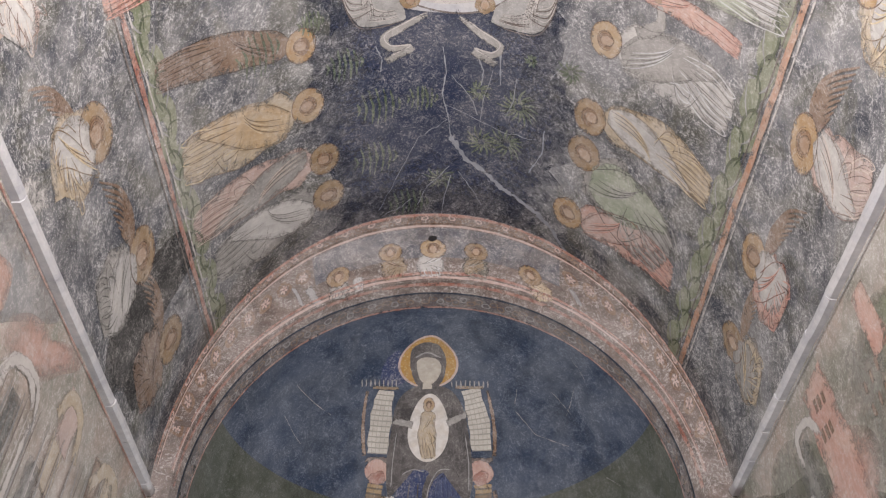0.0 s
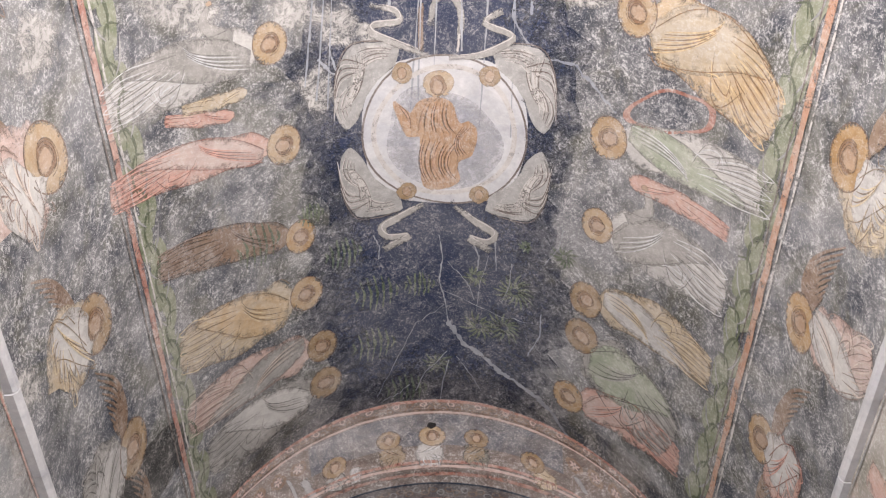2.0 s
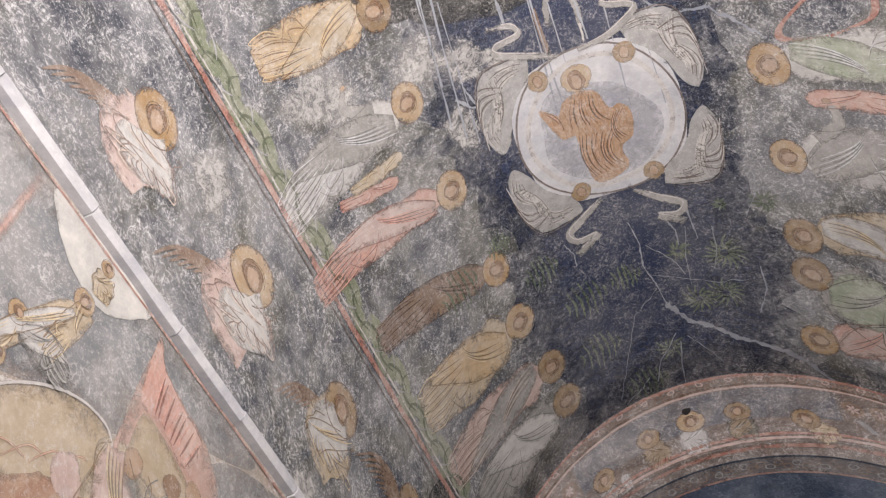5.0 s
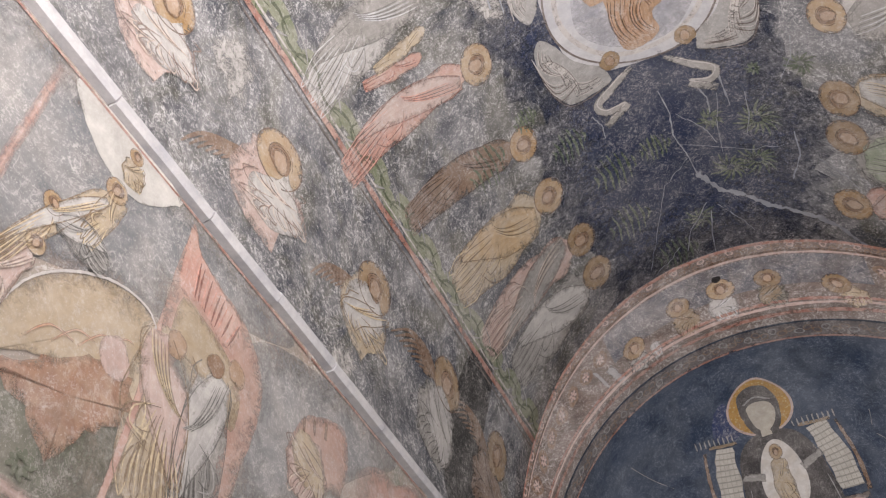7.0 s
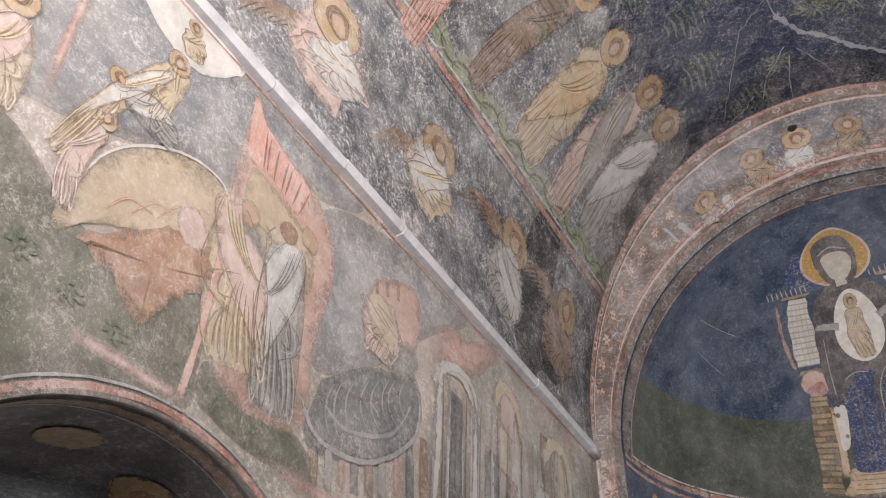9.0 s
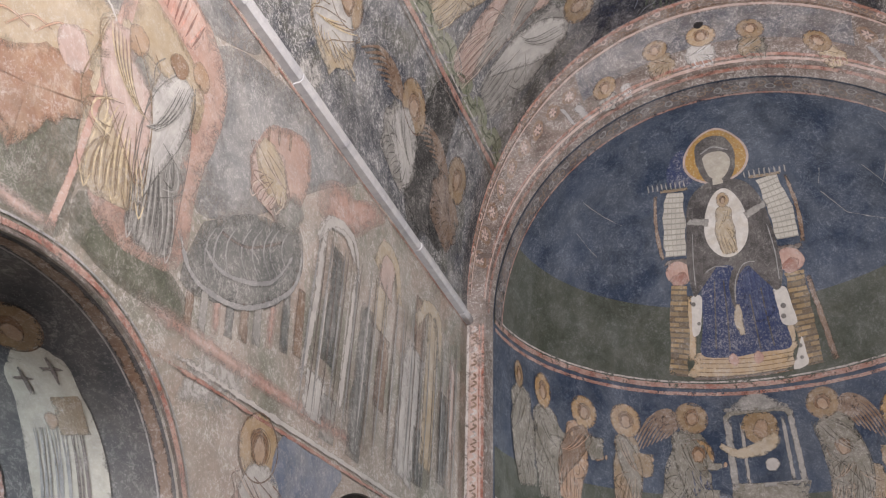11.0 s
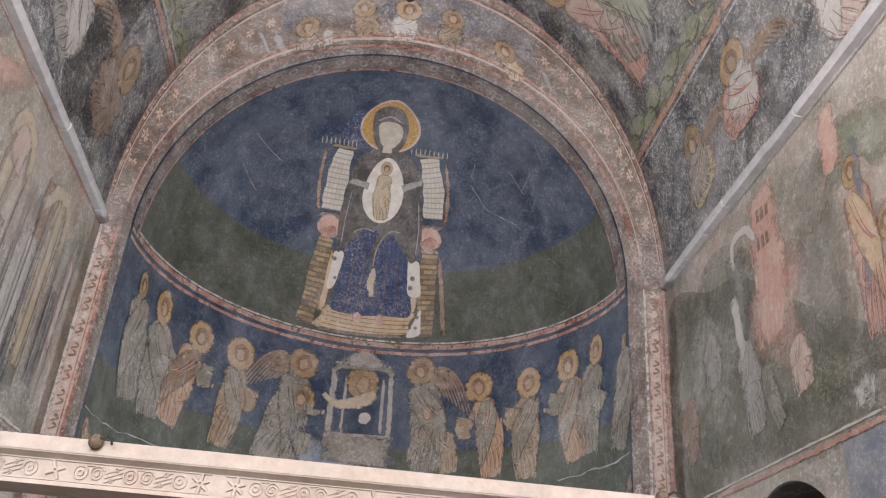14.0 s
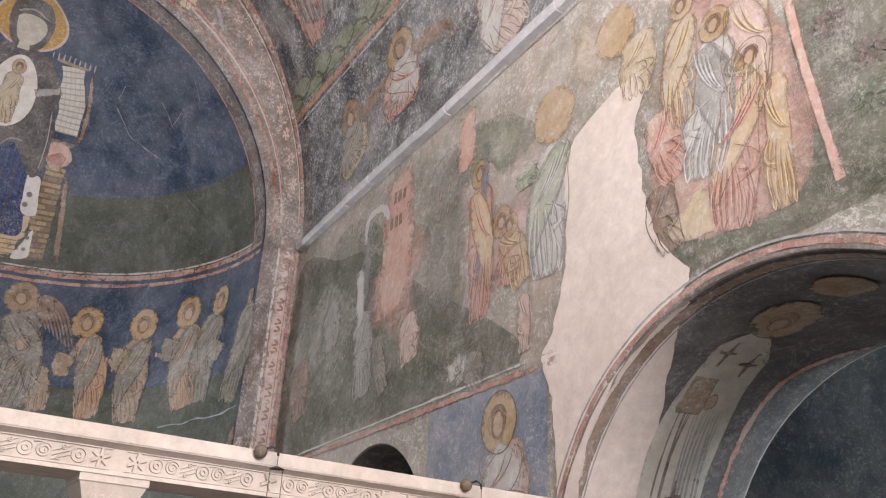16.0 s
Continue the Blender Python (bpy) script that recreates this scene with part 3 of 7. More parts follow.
def field(place, parent, name, rows, material, off=0.003, ragged=0.02, cols=8, n=5, turned=False, label=""):
    """A painted field between two wandering edges: rows of (v, from u, to u), or the other way round where turned."""
    bm = bmesh.new()
    uv = bm.loops.layers.uv.verify()
    inside = bm.verts.layers.float.new("edge")
    made = []
    pts = smooth_path(rows, n)
    for k, (v, a, b) in enumerate(pts):
        a, b = a + rng.uniform(-ragged, ragged), b + rng.uniform(-ragged, ragged)
        row = []
        for c in range(cols + 1):
            u = a + (b - a) * c / cols
            vert = bm.verts.new(place(*((v, u) if turned else (u, v)), off * LIFT))
            vert[inside] = min(1 - abs(2 * c / cols - 1) + 0.1, 4 * min(k, len(pts) - 1 - k) / len(pts) + 0.1)
            row.append((vert, (c / cols, k / len(pts))))
        made.append(row)
    for r0, r1 in zip(made, made[1:]):
        for c in range(cols):
            quad = (r0[c], r0[c + 1], r1[c + 1], r1[c])
            face = bm.faces.new([q[0] for q in quad])
            for loop, q in zip(face.loops, quad):
                loop[uv].uv = q[1]
    return part(name, bm, material, parent, label)


def patch(place, parent, name, centre, ra, rb, material, towards=None, off=0.003, ragged=0.3, hole=0.0, n=36, rings=5, label=""):
    off += rng.uniform(0, 0.0005)
    return part(name, add_blob(bmesh.new(), Flat(place, centre, towards), 0, 0, ra, rb, off, 0.0, ragged, n, hole, rings), material, parent, label)


def figure(place, parent, foot, head, wide, robe, halo_r, halo="gold", over="", lean=0.0, wing="", arm=0, hem=0.75, oval=1.0, lines=11, lift=0.0):
    """A painted standing figure as plain shapes: robe, mantle, drawn folds, halo, hair and head."""
    flat = Flat(place, foot, head, lift + rng.uniform(0, 0.0008))
    top = flat.long - 0.75 * halo_r
    lean = lean or rng.uniform(-0.16, 0.16)
    side = rng.choice((-1, 1))
    outline = ((-0.03, hem * 0.5), (0.03, hem * 0.95), (0.12, hem), (0.3, 0.88), (0.48, 1.0), (0.62, 0.94), (0.74, 0.84), (0.87, 0.9), (0.95, 0.62), (1.0, 0.28))

    def bend(t):
        return lean * wide * math.sin(math.pi * min(max(t, 0), 1))

    pts = [(top * t, bend(t), wide * w * rng.uniform(0.94, 1.06)) for t, w in outline]
    body = part("painted_figure", add_ribbon(bmesh.new(), flat, pts, 0.003, 4, 6, 0.02, (2.2 + 2.0 * wide, 0.8)), ROBES[robe], parent, f"faded {WORDS[robe]} robed figure in fresco")
    dark, pale = bmesh.new(), bmesh.new()
    thick = 0.5 + 0.6 * wide

    def fold(bm, points, width, off=0.006):
        """points: shares of the figure's height and of its width."""
        last = len(points) - 1
        add_ribbon(bm, flat, [(top * t, bend(t) + b * wide, width * thick * (0.35 + 0.65 * math.sin(math.pi * k / last))) for k, (t, b) in enumerate(points)], off, 3)

    for s in (-1, 1):
        add_ribbon(dark, flat, [(a, b + s * 0.495 * w, 0.012 * thick) for a, b, w in pts[1:-1]], 0.0058, 4)
    if over:
        mant = [(top * 0.14, 0.36 * side * wide + bend(0.14), 0.14 * wide), (top * 0.34, 0.28 * side * wide + bend(0.34), 0.44 * wide), (top * 0.56, 0.12 * side * wide + bend(0.56), 0.72 * wide), (top * 0.78, -0.05 * side * wide + bend(0.78), 0.7 * wide), (top * 0.95, -0.2 * side * wide, 0.34 * wide)]
        part("mantle", add_ribbon(bmesh.new(), flat, mant, 0.0045, 5, 4, 0.03, (1.6, 1.2)), ROBES[over], body)
        for f in (-0.5, 0.5):
            add_ribbon(dark, flat, [(a, b + f * w, 0.011 * thick) for a, b, w in mant], 0.0062, 4)
    # Straight pleats rise from the hem and gather at the hip.
    count = max(4, lines)
    for k in range(count):
        f = (k + rng.uniform(0.3, 0.7)) / count - 0.5
        reach = rng.uniform(0.28, 0.5)
        w = rng.uniform(0.011, 0.018)
        path = [(0.01, f * hem * 0.95), (reach * 0.4, f * 0.86 + 0.02 * side), (reach * 0.75, f * 0.7 + 0.06 * side), (reach, f * 0.5 + 0.11 * side)]
        fold(dark if k % 2 else pale, path, w)
        if k % 2 == 0:
            fold(dark, [(t, b + 0.03) for t, b in path[:3]], w * 0.6, 0.0061)
    # Nested bows over thigh and knee, and slanting bows across the chest.
    for k in range(max(3, lines // 3)):
        q = 1 - 0.24 * k
        if q < 0.2:
            break
        fold(pale if k % 2 else dark, [(0.52, (0.30 - 0.36 * q) * -side), (0.44, (0.05 + 0.32 * q) * -side), (0.34, (0.07 + 0.33 * q) * -side), (0.25 + 0.05 * k, 0.05 * -side)], 0.015, 0.0063)
    for k in range(max(4, lines // 2)):
        f = k / max(3, lines // 2 - 1)
        fold(dark if k % 2 else pale, [(0.93 - 0.06 * f, (-0.34 + 0.3 * f) * side), (0.80 - 0.1 * f, (-0.24 + 0.34 * f) * side), (0.66 - 0.08 * f, (-0.04 + 0.3 * f) * side), (0.55 - 0.02 * f, (0.22 + 0.2 * f) * side)], 0.015, 0.0064)
    # The hem's zigzag.
    for k in range(5):
        b = (k / 4 - 0.5) * hem * 0.8
        fold(dark if k % 2 else pale, [(0.05, b - 0.07), (-0.03, b), (0.055, b + 0.07)], 0.016, 0.0062)
    part("fold_lines", dark, LINES[robe], body)
    part("fold_highlights", pale, HIGHS[robe], body)
    if arm:
        bm = bmesh.new()
        add_ribbon(bm, flat, [(top * 0.86, 0.3 * arm * wide, 0.2 * wide), (top * 0.68, 0.58 * arm * wide, 0.22 * wide), (top * 0.72, 0.88 * arm * wide, 0.1 * wide)], 0.005, 5, 3, 0.03)
        part("sleeve", bm, ROBES[over or robe], body)
        bm = add_blob(bmesh.new(), flat, top * 0.73, 0.93 * arm * wide, 0.07 * wide, 0.05 * wide, 0.0066, 0, 0.2, 10)
        part("painted_hand", bm, SKIN, body)
    if wing:
        bm = bmesh.new()
        out = 1 if wing == "+" else -1
        for k in range(9):
            s = 1 - 0.075 * k
            feather = [(top * 0.92, 0.1 * out * wide, 0.05), (top * (0.98 + 0.16 * s), 0.5 * s * out * wide, 0.05), (top * (0.86 + 0.1 * s), 1.0 * s * out * wide, 0.04), (top * (0.5 + 0.04 * k), (1.3 * s) * out * wide, 0.015)]
            add_ribbon(bm, flat, feather, 0.0025, 5, 1, 0.2)
        part("painted_wing", bm, BROWN, body)
    if halo_r:
        r = halo_r
        part("halo", add_blob(bmesh.new(), flat, flat.long, 0, r, r * oval, 0.0035, 0, 0.03, 36), HALOS[halo], body)
        part("halo_rim", add_blob(bmesh.new(), flat, flat.long, 0, r * 1.03, r * 1.03 * oval, 0.0047, 0, 0.03, 36, 0.95, 1), RIM, body)
        part("hair", add_blob(bmesh.new(), flat, flat.long + 0.02 * r, 0, r * 0.56, r * 0.47 * oval, 0.0053, 0, 0.2, 22), HAIR, body)
        part("head", add_blob(bmesh.new(), flat, flat.long - 0.08 * r, 0, r * 0.44, r * 0.33 * oval, 0.0068, 0, 0.15, 20), SKIN, body)
        curls = bmesh.new()
        for q in (0.36, 0.46, 0.55):
            a0 = rng.uniform(-0.5, 0.5)
            add_ribbon(curls, flat, [(flat.long + q * r * math.cos(a0 + x), q * r * oval * math.sin(a0 + x), 0.007) for x in (-1.8, -1.1, -0.4, 0.4, 1.1, 1.8)], 0.0076, 3)
        part("hair_lines", curls, RIM, body)
    return body


def star_bush(place, parent, centre, r, rays, material):
    """A painted tuft: curved rays round a middle."""
    flat = Flat(place, centre)
    bm = bmesh.new()
    spin = rng.uniform(0, 1)
    for k in range(rays):
        th = 2 * math.pi * (k + spin) / rays + rng.uniform(-0.1, 0.1)
        rr = r * rng.uniform(0.75, 1.05)
        add_ribbon(bm, flat, [(0.18 * r * math.cos(th), 0.18 * r * math.sin(th), 0.02), (0.6 * rr * math.cos(th + 0.12), 0.6 * rr * math.sin(th + 0.12), 0.034), (rr * math.cos(th + 0.3), rr * math.sin(th + 0.3), 0.012)], 0.004, 3)
    return part("painted_tuft", bm, material, parent)


def hatch_bush(place, parent, centre, r, material):
    """A painted bush of curved rows."""
    flat = Flat(place, centre)
    bm = bmesh.new()
    for k in range(7):
        b = (k - 3) / 3.2 * r
        h = math.sqrt(max(r * r - b * b, 0.02 * r * r))
        add_ribbon(bm, flat, [(b + rng.uniform(-0.02, 0.02), -h, 0.02), (b + 0.12 * r, 0, 0.035), (b + rng.uniform(-0.02, 0.02), h, 0.015)], 0.004, 6, 1, 0.5)
    return part("painted_bush", bm, material, parent)


def crack(place, parent, points, width, material):
    """A filled crack that wanders between its places."""
    pts = []
    for (u0, v0), (u1, v1) in zip(points, points[1:]):
        for j in range(6):
            t = j / 6
            pts.append((u0 + (u1 - u0) * t + rng.uniform(-0.06, 0.06) * abs(v1 - v0 + u1 - u0) * 0.3, v0 + (v1 - v0) * t + rng.uniform(-0.02, 0.02)))
    pts.append(points[-1])
    return stroke(place, parent, "crack", pts, [width * rng.uniform(0.4, 1.3) for _ in pts], material, 0.0045, 0.5, 2, 1)


def on_band(u, v, off=0.0):
    """The face of the east wall: u degrees round the opening, v from its edge (0) to the vault (1)."""
    x0, z0 = opening(u)
    far = on_vault(u, EAST)
    return Vector((x0 + (far.x - x0) * v, EAST - off, z0 + (far.z - z0) * v))


def on_reveal(u, v, off=0.0):
    """The reveal behind it: u degrees round, v from the face (0) to the conch (1)."""
    x0, z0 = opening(u)
    x1, z1 = APSE_X - APSE_R * math.cos(radians(u)), APSE_Z + APSE_H * math.sin(radians(u))
    n = Vector((math.cos(radians(u)), 0, -math.sin(radians(u))))
    return Vector((x0 + (x1 - x0) * v, EAST + (APSE_Y - EAST) * v, z0 + (z1 - z0) * v)) + n * off


def on_front(u, v, off=0.0):
    """The conch next to its front edge: u degrees round the arch, v degrees inwards."""
    a, e = radians(u), radians(v)
    r = APSE_R - off
    return Vector((APSE_X - r * math.cos(a) * math.cos(e), APSE_Y + (APSE_D - off) * math.sin(e), APSE_Z + (APSE_H - off) * math.sin(a) * math.cos(e)))


def soffit(side):
    mid, radius, spring = ARCHES[side]

    def place(u, v, off=0.0):
        """u: degrees from the crown of the side arch towards the east, v: metres into the wall."""
        r = radius - off
        y = mid + r * math.sin(radians(min(u, 90)))
        z = spring + r * math.cos(radians(min(u, 90))) - max(u - 90, 0) * radians(1) * radius
        return Vector((wall_x(y, side) + side * v, y, z))
    return place


on_soffit_n, on_soffit_s = soffit(-1), soffit(1)


def shape(place, parent, name, outline, material, off=0.003, ragged=0.007, rings=5, n=5, label=""):
    """A painted patch with its own outline: a few places, joined by a smooth closed curve."""
    bm = bmesh.new()
    uv = bm.loops.layers.uv.verify()
    inside = bm.verts.layers.float.new("edge")
    ring = smooth_path([outline[-1], *outline, outline[0]], n)[n:-1]
    cu, cv = sum(p[0] for p in ring) / len(ring), sum(p[1] for p in ring) / len(ring)
    flat = Flat(place, (cu, cv))
    pts = [((u - cu) * flat.su + rng.uniform(-ragged, ragged), (v - cv) * flat.sv + rng.uniform(-ragged, ragged)) for u, v in ring]
    off += rng.uniform(0, 0.0004)
    loops = []
    for f in steps(0.04, 1.0, rings):
        row = []
        for a, b in pts:
            vert = bm.verts.new(flat.at(a * f, b * f, off))
            vert[inside] = min(1, 1.8 * (1 - f) + 0.12)
            row.append((vert, (a * f, b * f)))
        loops.append(row)
    for l0, l1 in zip(loops, loops[1:]):
        for k in range(len(pts)):
            j = (k + 1) % len(pts)
            quad = (l0[k], l0[j], l1[j], l1[k])
            face = bm.faces.new([q[0] for q in quad])
            for loop, q in zip(face.loops, quad):
                loop[uv].uv = (q[1][0] * 4, q[1][1] * 4)
    bm.faces.new([q[0] for q in loops[0]])
    return part(name, bm, material, parent, label)


def pleats(place, parent, name, start, end, material, count=6, width=0.014, bow=0.0, off=0.0075):
    """A bundle of drawn fold lines that runs from one edge (two places) to another."""
    bm = bmesh.new()
    flat = Flat(place, start[0])

    def metres(p):
        return (p[0] - flat.u0) * flat.su, (p[1] - flat.v0) * flat.sv

    for k in range(count):
        f = (k + rng.uniform(0.2, 0.8)) / count
        a, b = metres(start[0]), metres(start[1])
        c, d = metres(end[0]), metres(end[1])
        p = (a[0] + (b[0] - a[0]) * f, a[1] + (b[1] - a[1]) * f)
        q = (c[0] + (d[0] - c[0]) * f, c[1] + (d[1] - c[1]) * f)
        dx, dy = q[0] - p[0], q[1] - p[1]
        lift = bow * (0.6 + 0.8 * f) + rng.uniform(-0.02, 0.02)
        line = [(p[0], p[1], 0.3 * width), (p[0] + 0.35 * dx - dy * lift, p[1] + 0.35 * dy + dx * lift, width), (p[0] + 0.7 * dx - dy * lift, p[1] + 0.7 * dy + dx * lift, width), (q[0], q[1], 0.25 * width)]
        add_ribbon(bm, flat, line, off, 4)
    return part(name, bm, material, parent)


# ---- the vault's fresco ----
stroke(on_vault, vault, "blue_sky_field", [(90.5, y) for y in steps(1.2, 8.98, 24)], [2.95 + 0.04 * y + 0.3 * math.sin(2 * y) for y in steps(1.2, 8.98, 24)], BLUE, 0.0006, 0.15, 2, 28, label="deep blue painted sky")
# Two dark patches paint the soft shadow over the western crown.
patch(on_vault, vault, "shadow_stain", (88.6, 2.54), 1.133, 0.461, SHADOW_STAIN, towards=(107.6, 2.54), off=0.0025, ragged=0.7)
patch(on_vault, vault, "shadow_stain", (60.9, 2.04), 0.879, 0.245, SHADOW_STAIN, towards=(73.6, 2.45), off=0.0025, ragged=0.7)
patch(on_vault, vault, "dark_stain", (14.3, 7.19), 0.755, 0.851, SHADOW_STAIN, towards=(20.4, 7.79), off=0.0022, ragged=0.8)
patch(on_vault, vault, "flaked_plaster", (45.5, 2.63), 0.923, 0.416, PLASTER_WASH, towards=(59.2, 2.9), off=0.0021, ragged=0.8)
patch(on_vault, vault, "flaked_plaster", (116.6, 2.73), 0.696, 0.361, PLASTER_WASH, towards=(127.4, 2.62), off=0.0021, ragged=0.8)
patch(on_vault, vault, "flaked_plaster", (73.2, 3.23), 0.572, 0.382, PLASTER_WASH, towards=(82.6, 3.32), off=0.0021, ragged=0.8)
patch(on_vault, vault, "flaked_plaster", (65.0, 2.95), 0.605, 0.417, PLASTER_WASH, towards=(73.6, 3.25), off=0.0021, ragged=0.8)
patch(on_vault, vault, "flaked_plaster", (127.2, 2.46), 0.572, 0.221, PLASTER_WASH, towards=(135.7, 2.35), off=0.0021, ragged=0.8)
patch(on_vault, vault, "flaked_plaster", (20.6, 2.36), 0.419, 0.498, PLASTER_WASH, towards=(25.9, 2.52), off=0.0021, ragged=0.8)
patch(on_vault, vault, "flaked_plaster", (2.9, 4.56), 0.524, 0.265, PLASTER_WASH, towards=(7.7, 4.93), off=0.0021, ragged=0.8)
patch(on_vault, vault, "flaked_plaster", (67.6, 3.88), 0.403, 0.404, PLASTER_WASH, towards=(74.0, 3.98), off=0.0021, ragged=0.8)
stroke(on_vault, vault, "painted_border", [(28.9, y) for y in steps(-1.0, 8.95, 24)], 0.07, RED, 0.005, 0.25, 2, 1)
stroke(on_vault, vault, "border_line", [(28.9+1.3, y) for y in steps(-1.0, 8.95, 24)], 0.025, PALE, 0.005, 0.4, 2, 1)
stroke(on_vault, vault, "border_line", [(28.9-1.4, y) for y in steps(-1.0, 8.95, 24)], 0.02, LINE, 0.005, 0.4, 2, 1)
stroke(on_vault, vault, "painted_border", [(157.0, y) for y in steps(-1.0, 8.95, 24)], 0.085, ORANGE, 0.005, 0.25, 2, 1)
stroke(on_vault, vault, "border_line", [(157.0+1.3, y) for y in steps(-1.0, 8.95, 24)], 0.025, PALE, 0.005, 0.4, 2, 1)
stroke(on_vault, vault, "border_line", [(157.0-1.4, y) for y in steps(-1.0, 8.95, 24)], 0.02, LINE, 0.005, 0.4, 2, 1)
for k in range(26):
    y = 1.2 + 0.31 * k
    for base, turn in ((154.0, 1), (31.9, -1)):
        swing = 0.9 if k % 2 else -0.9
        patch(on_vault, vault, "leaf_scroll", (base + turn * swing, y), 0.115, 0.25, LEAF, off=0.003, ragged=0.35, n=20, rings=4)
        flip = -1 if k % 2 else 1
        stroke(on_vault, vault, "leaf_shade", [(base - 2.5 * flip, y - 0.2), (base - 0.4 * flip, y - 0.24), (base + 0.9 * flip, y - 0.05), (base + 0.2 * flip, y + 0.2)], [0.012, 0.03, 0.035, 0.01], LEAF_DARK, 0.0045, 0.2)
        stroke(on_vault, vault, "leaf_light", [(base - 2.2 * flip, y - 0.12), (base - 1.4 * flip, y + 0.08), (base - 0.2 * flip, y + 0.2)], [0.01, 0.03, 0.01], GREY_LINE, 0.0048, 0.2)
figure(on_vault, vault, (29.2, 3.2), (59.8, 3.25), 0.59, "white", 0.226, halo="pale", over="grey", arm=-1, lines=16)
figure(on_vault, vault, (27.2, 3.98), (60.3, 4.43), 0.45, "pink", 0.240, halo="pale", over="rose", lines=15)
figure(on_vault, vault, (32.6, 5.04), (61.7, 5.69), 0.48, "brown", 0.227, halo="gold", lines=10)
figure(on_vault, vault, (33.4, 6.22), (61.6, 6.56), 0.81, "cream", 0.254, halo="pale", over="ochre", lean=0.15, lines=13)
figure(on_vault, vault, (32.2, 7.19), (63.9, 7.51), 0.70, "rose", 0.253, halo="dull", over="grey", lines=13)
figure(on_vault, vault, (34.8, 8.02), (63.9, 8.18), 0.83, "grey", 0.270, halo="dull", over="white", lines=13)
figure(on_vault, vault, (38.6, 1.95), (61.4, 2.24), 0.56, "ochre", 0.214, halo="dull", over="cream", lines=12)
figure(on_vault, vault, (42.6, 3.6), (54.7, 3.68), 0.16, "cream", 0.000, lines=4)
figure(on_vault, vault, (39.2, 3.61), (51.8, 3.88), 0.16, "pink", 0.000, lines=4)
figure(on_vault, vault, (152.0, 3.29), (126.2, 2.83), 0.87, "ochre", 0.250, halo="pale", over="cream", lean=0.1, lines=18)
figure(on_vault, vault, (154.3, 3.95), (124.1, 4.26), 0.59, "white", 0.256, halo="gold", over="green", lines=16)
figure(on_vault, vault, (148.5, 4.59), (128.9, 4.65), 0.26, "pink", 0.000, lines=5)
patch(on_vault, vault, "painted_ring", (134.6, 3.71), 0.538, 0.242, RED, towards=(142.0, 3.53), hole=0.86, ragged=0.25, rings=1)
figure(on_vault, vault, (150.2, 5.28), (124.1, 5.4), 0.76, "white", 0.230, halo="pale", over="grey", arm=1, lines=15)
figure(on_vault, vault, (150.8, 6.32), (123.7, 6.52), 0.65, "cream", 0.258, halo="dull", over="white", lines=15)
figure(on_vault, vault, (146.2, 7.74), (123.8, 7.11), 1.17, "grey", 0.265, halo="dull", over="green", lean=-0.1, lines=15)
figure(on_vault, vault, (148.5, 7.93), (122.5, 8.25), 0.66, "pink", 0.266, halo="gold", over="rose", lines=11)
figure(on_vault, vault, (9.2, 5.04), (17.9, 4.88), 0.85, "cream", 0.260, halo="dull", over="white", wing="-", oval=1.2, lean=-0.2)
figure(on_vault, vault, (6.0, 6.28), (18.8, 6.58), 0.88, "grey", 0.274, halo="dull", over="white", wing="-", oval=1.2)
figure(on_vault, vault, (6.9, 7.75), (18.7, 8.06), 0.97, "brown", 0.297, halo="dull", wing="-")
figure(on_vault, vault, (9.8, 3.46), (17.2, 3.17), 1.00, "rose", 0.268, halo="pale", over="white", wing="-", oval=1.2, lean=-0.2)
figure(on_vault, vault, (10.7, 1.93), (17.8, 1.66), 0.84, "rose", 0.244, halo="gold", over="white", wing="-", lean=-0.2)
figure(on_vault, vault, (178.2, 4.35), (164.9, 4.75), 0.64, "rose", 0.215, halo="gold", over="white", wing="+", oval=1.3)
figure(on_vault, vault, (173.2, 6.35), (163.8, 6.33), 0.86, "pink", 0.226, halo="gold", over="white", wing="+", oval=1.2)
figure(on_vault, vault, (174.9, 7.38), (166.2, 7.55), 0.83, "cream", 0.239, halo="dull", over="grey", wing="+")
figure(on_vault, vault, (174.0, 3.26), (165.3, 3.09), 0.74, "cream", 0.235, halo="gold", over="white", wing="+", oval=1.2)
ANGEL = fresco("grey_white_angel_paint", (0.33, 0.32, 0.305), (0.24, 0.235, 0.22), wash=0.35, fleck=0.45, size=5, erode=0.35, blend=0.2)
shape(on_vault, vault, "mandorla", [(75.8, 4.46), (77.5, 3.98), (82.5, 3.7), (92.2, 3.62), (102.0, 3.7), (106.8, 3.98), (108.4, 4.46), (107.0, 5.1), (102.0, 5.46), (92.1, 5.56), (82.5, 5.46), (77.2, 5.1)], MANDORLA, off=0.0042, rings=8)
patch(on_vault, vault, "mandorla_core", (91.8, 4.68), 0.70, 0.66, MANDORLA_CORE, towards=(101.6, 4.67), off=0.0046, ragged=0.2, n=40)
patch(on_vault, vault, "mandorla_outline", (92.2, 4.58), 0.99, 0.98, LINE, towards=(108.9, 4.58), off=0.005, ragged=0.04, hole=0.975, rings=1, n=48)
patch(on_vault, vault, "mandorla_ring", (92.2, 4.58), 0.86, 0.86, PALE, towards=(108.9, 4.58), off=0.005, ragged=0.04, hole=0.93, rings=1, n=48)
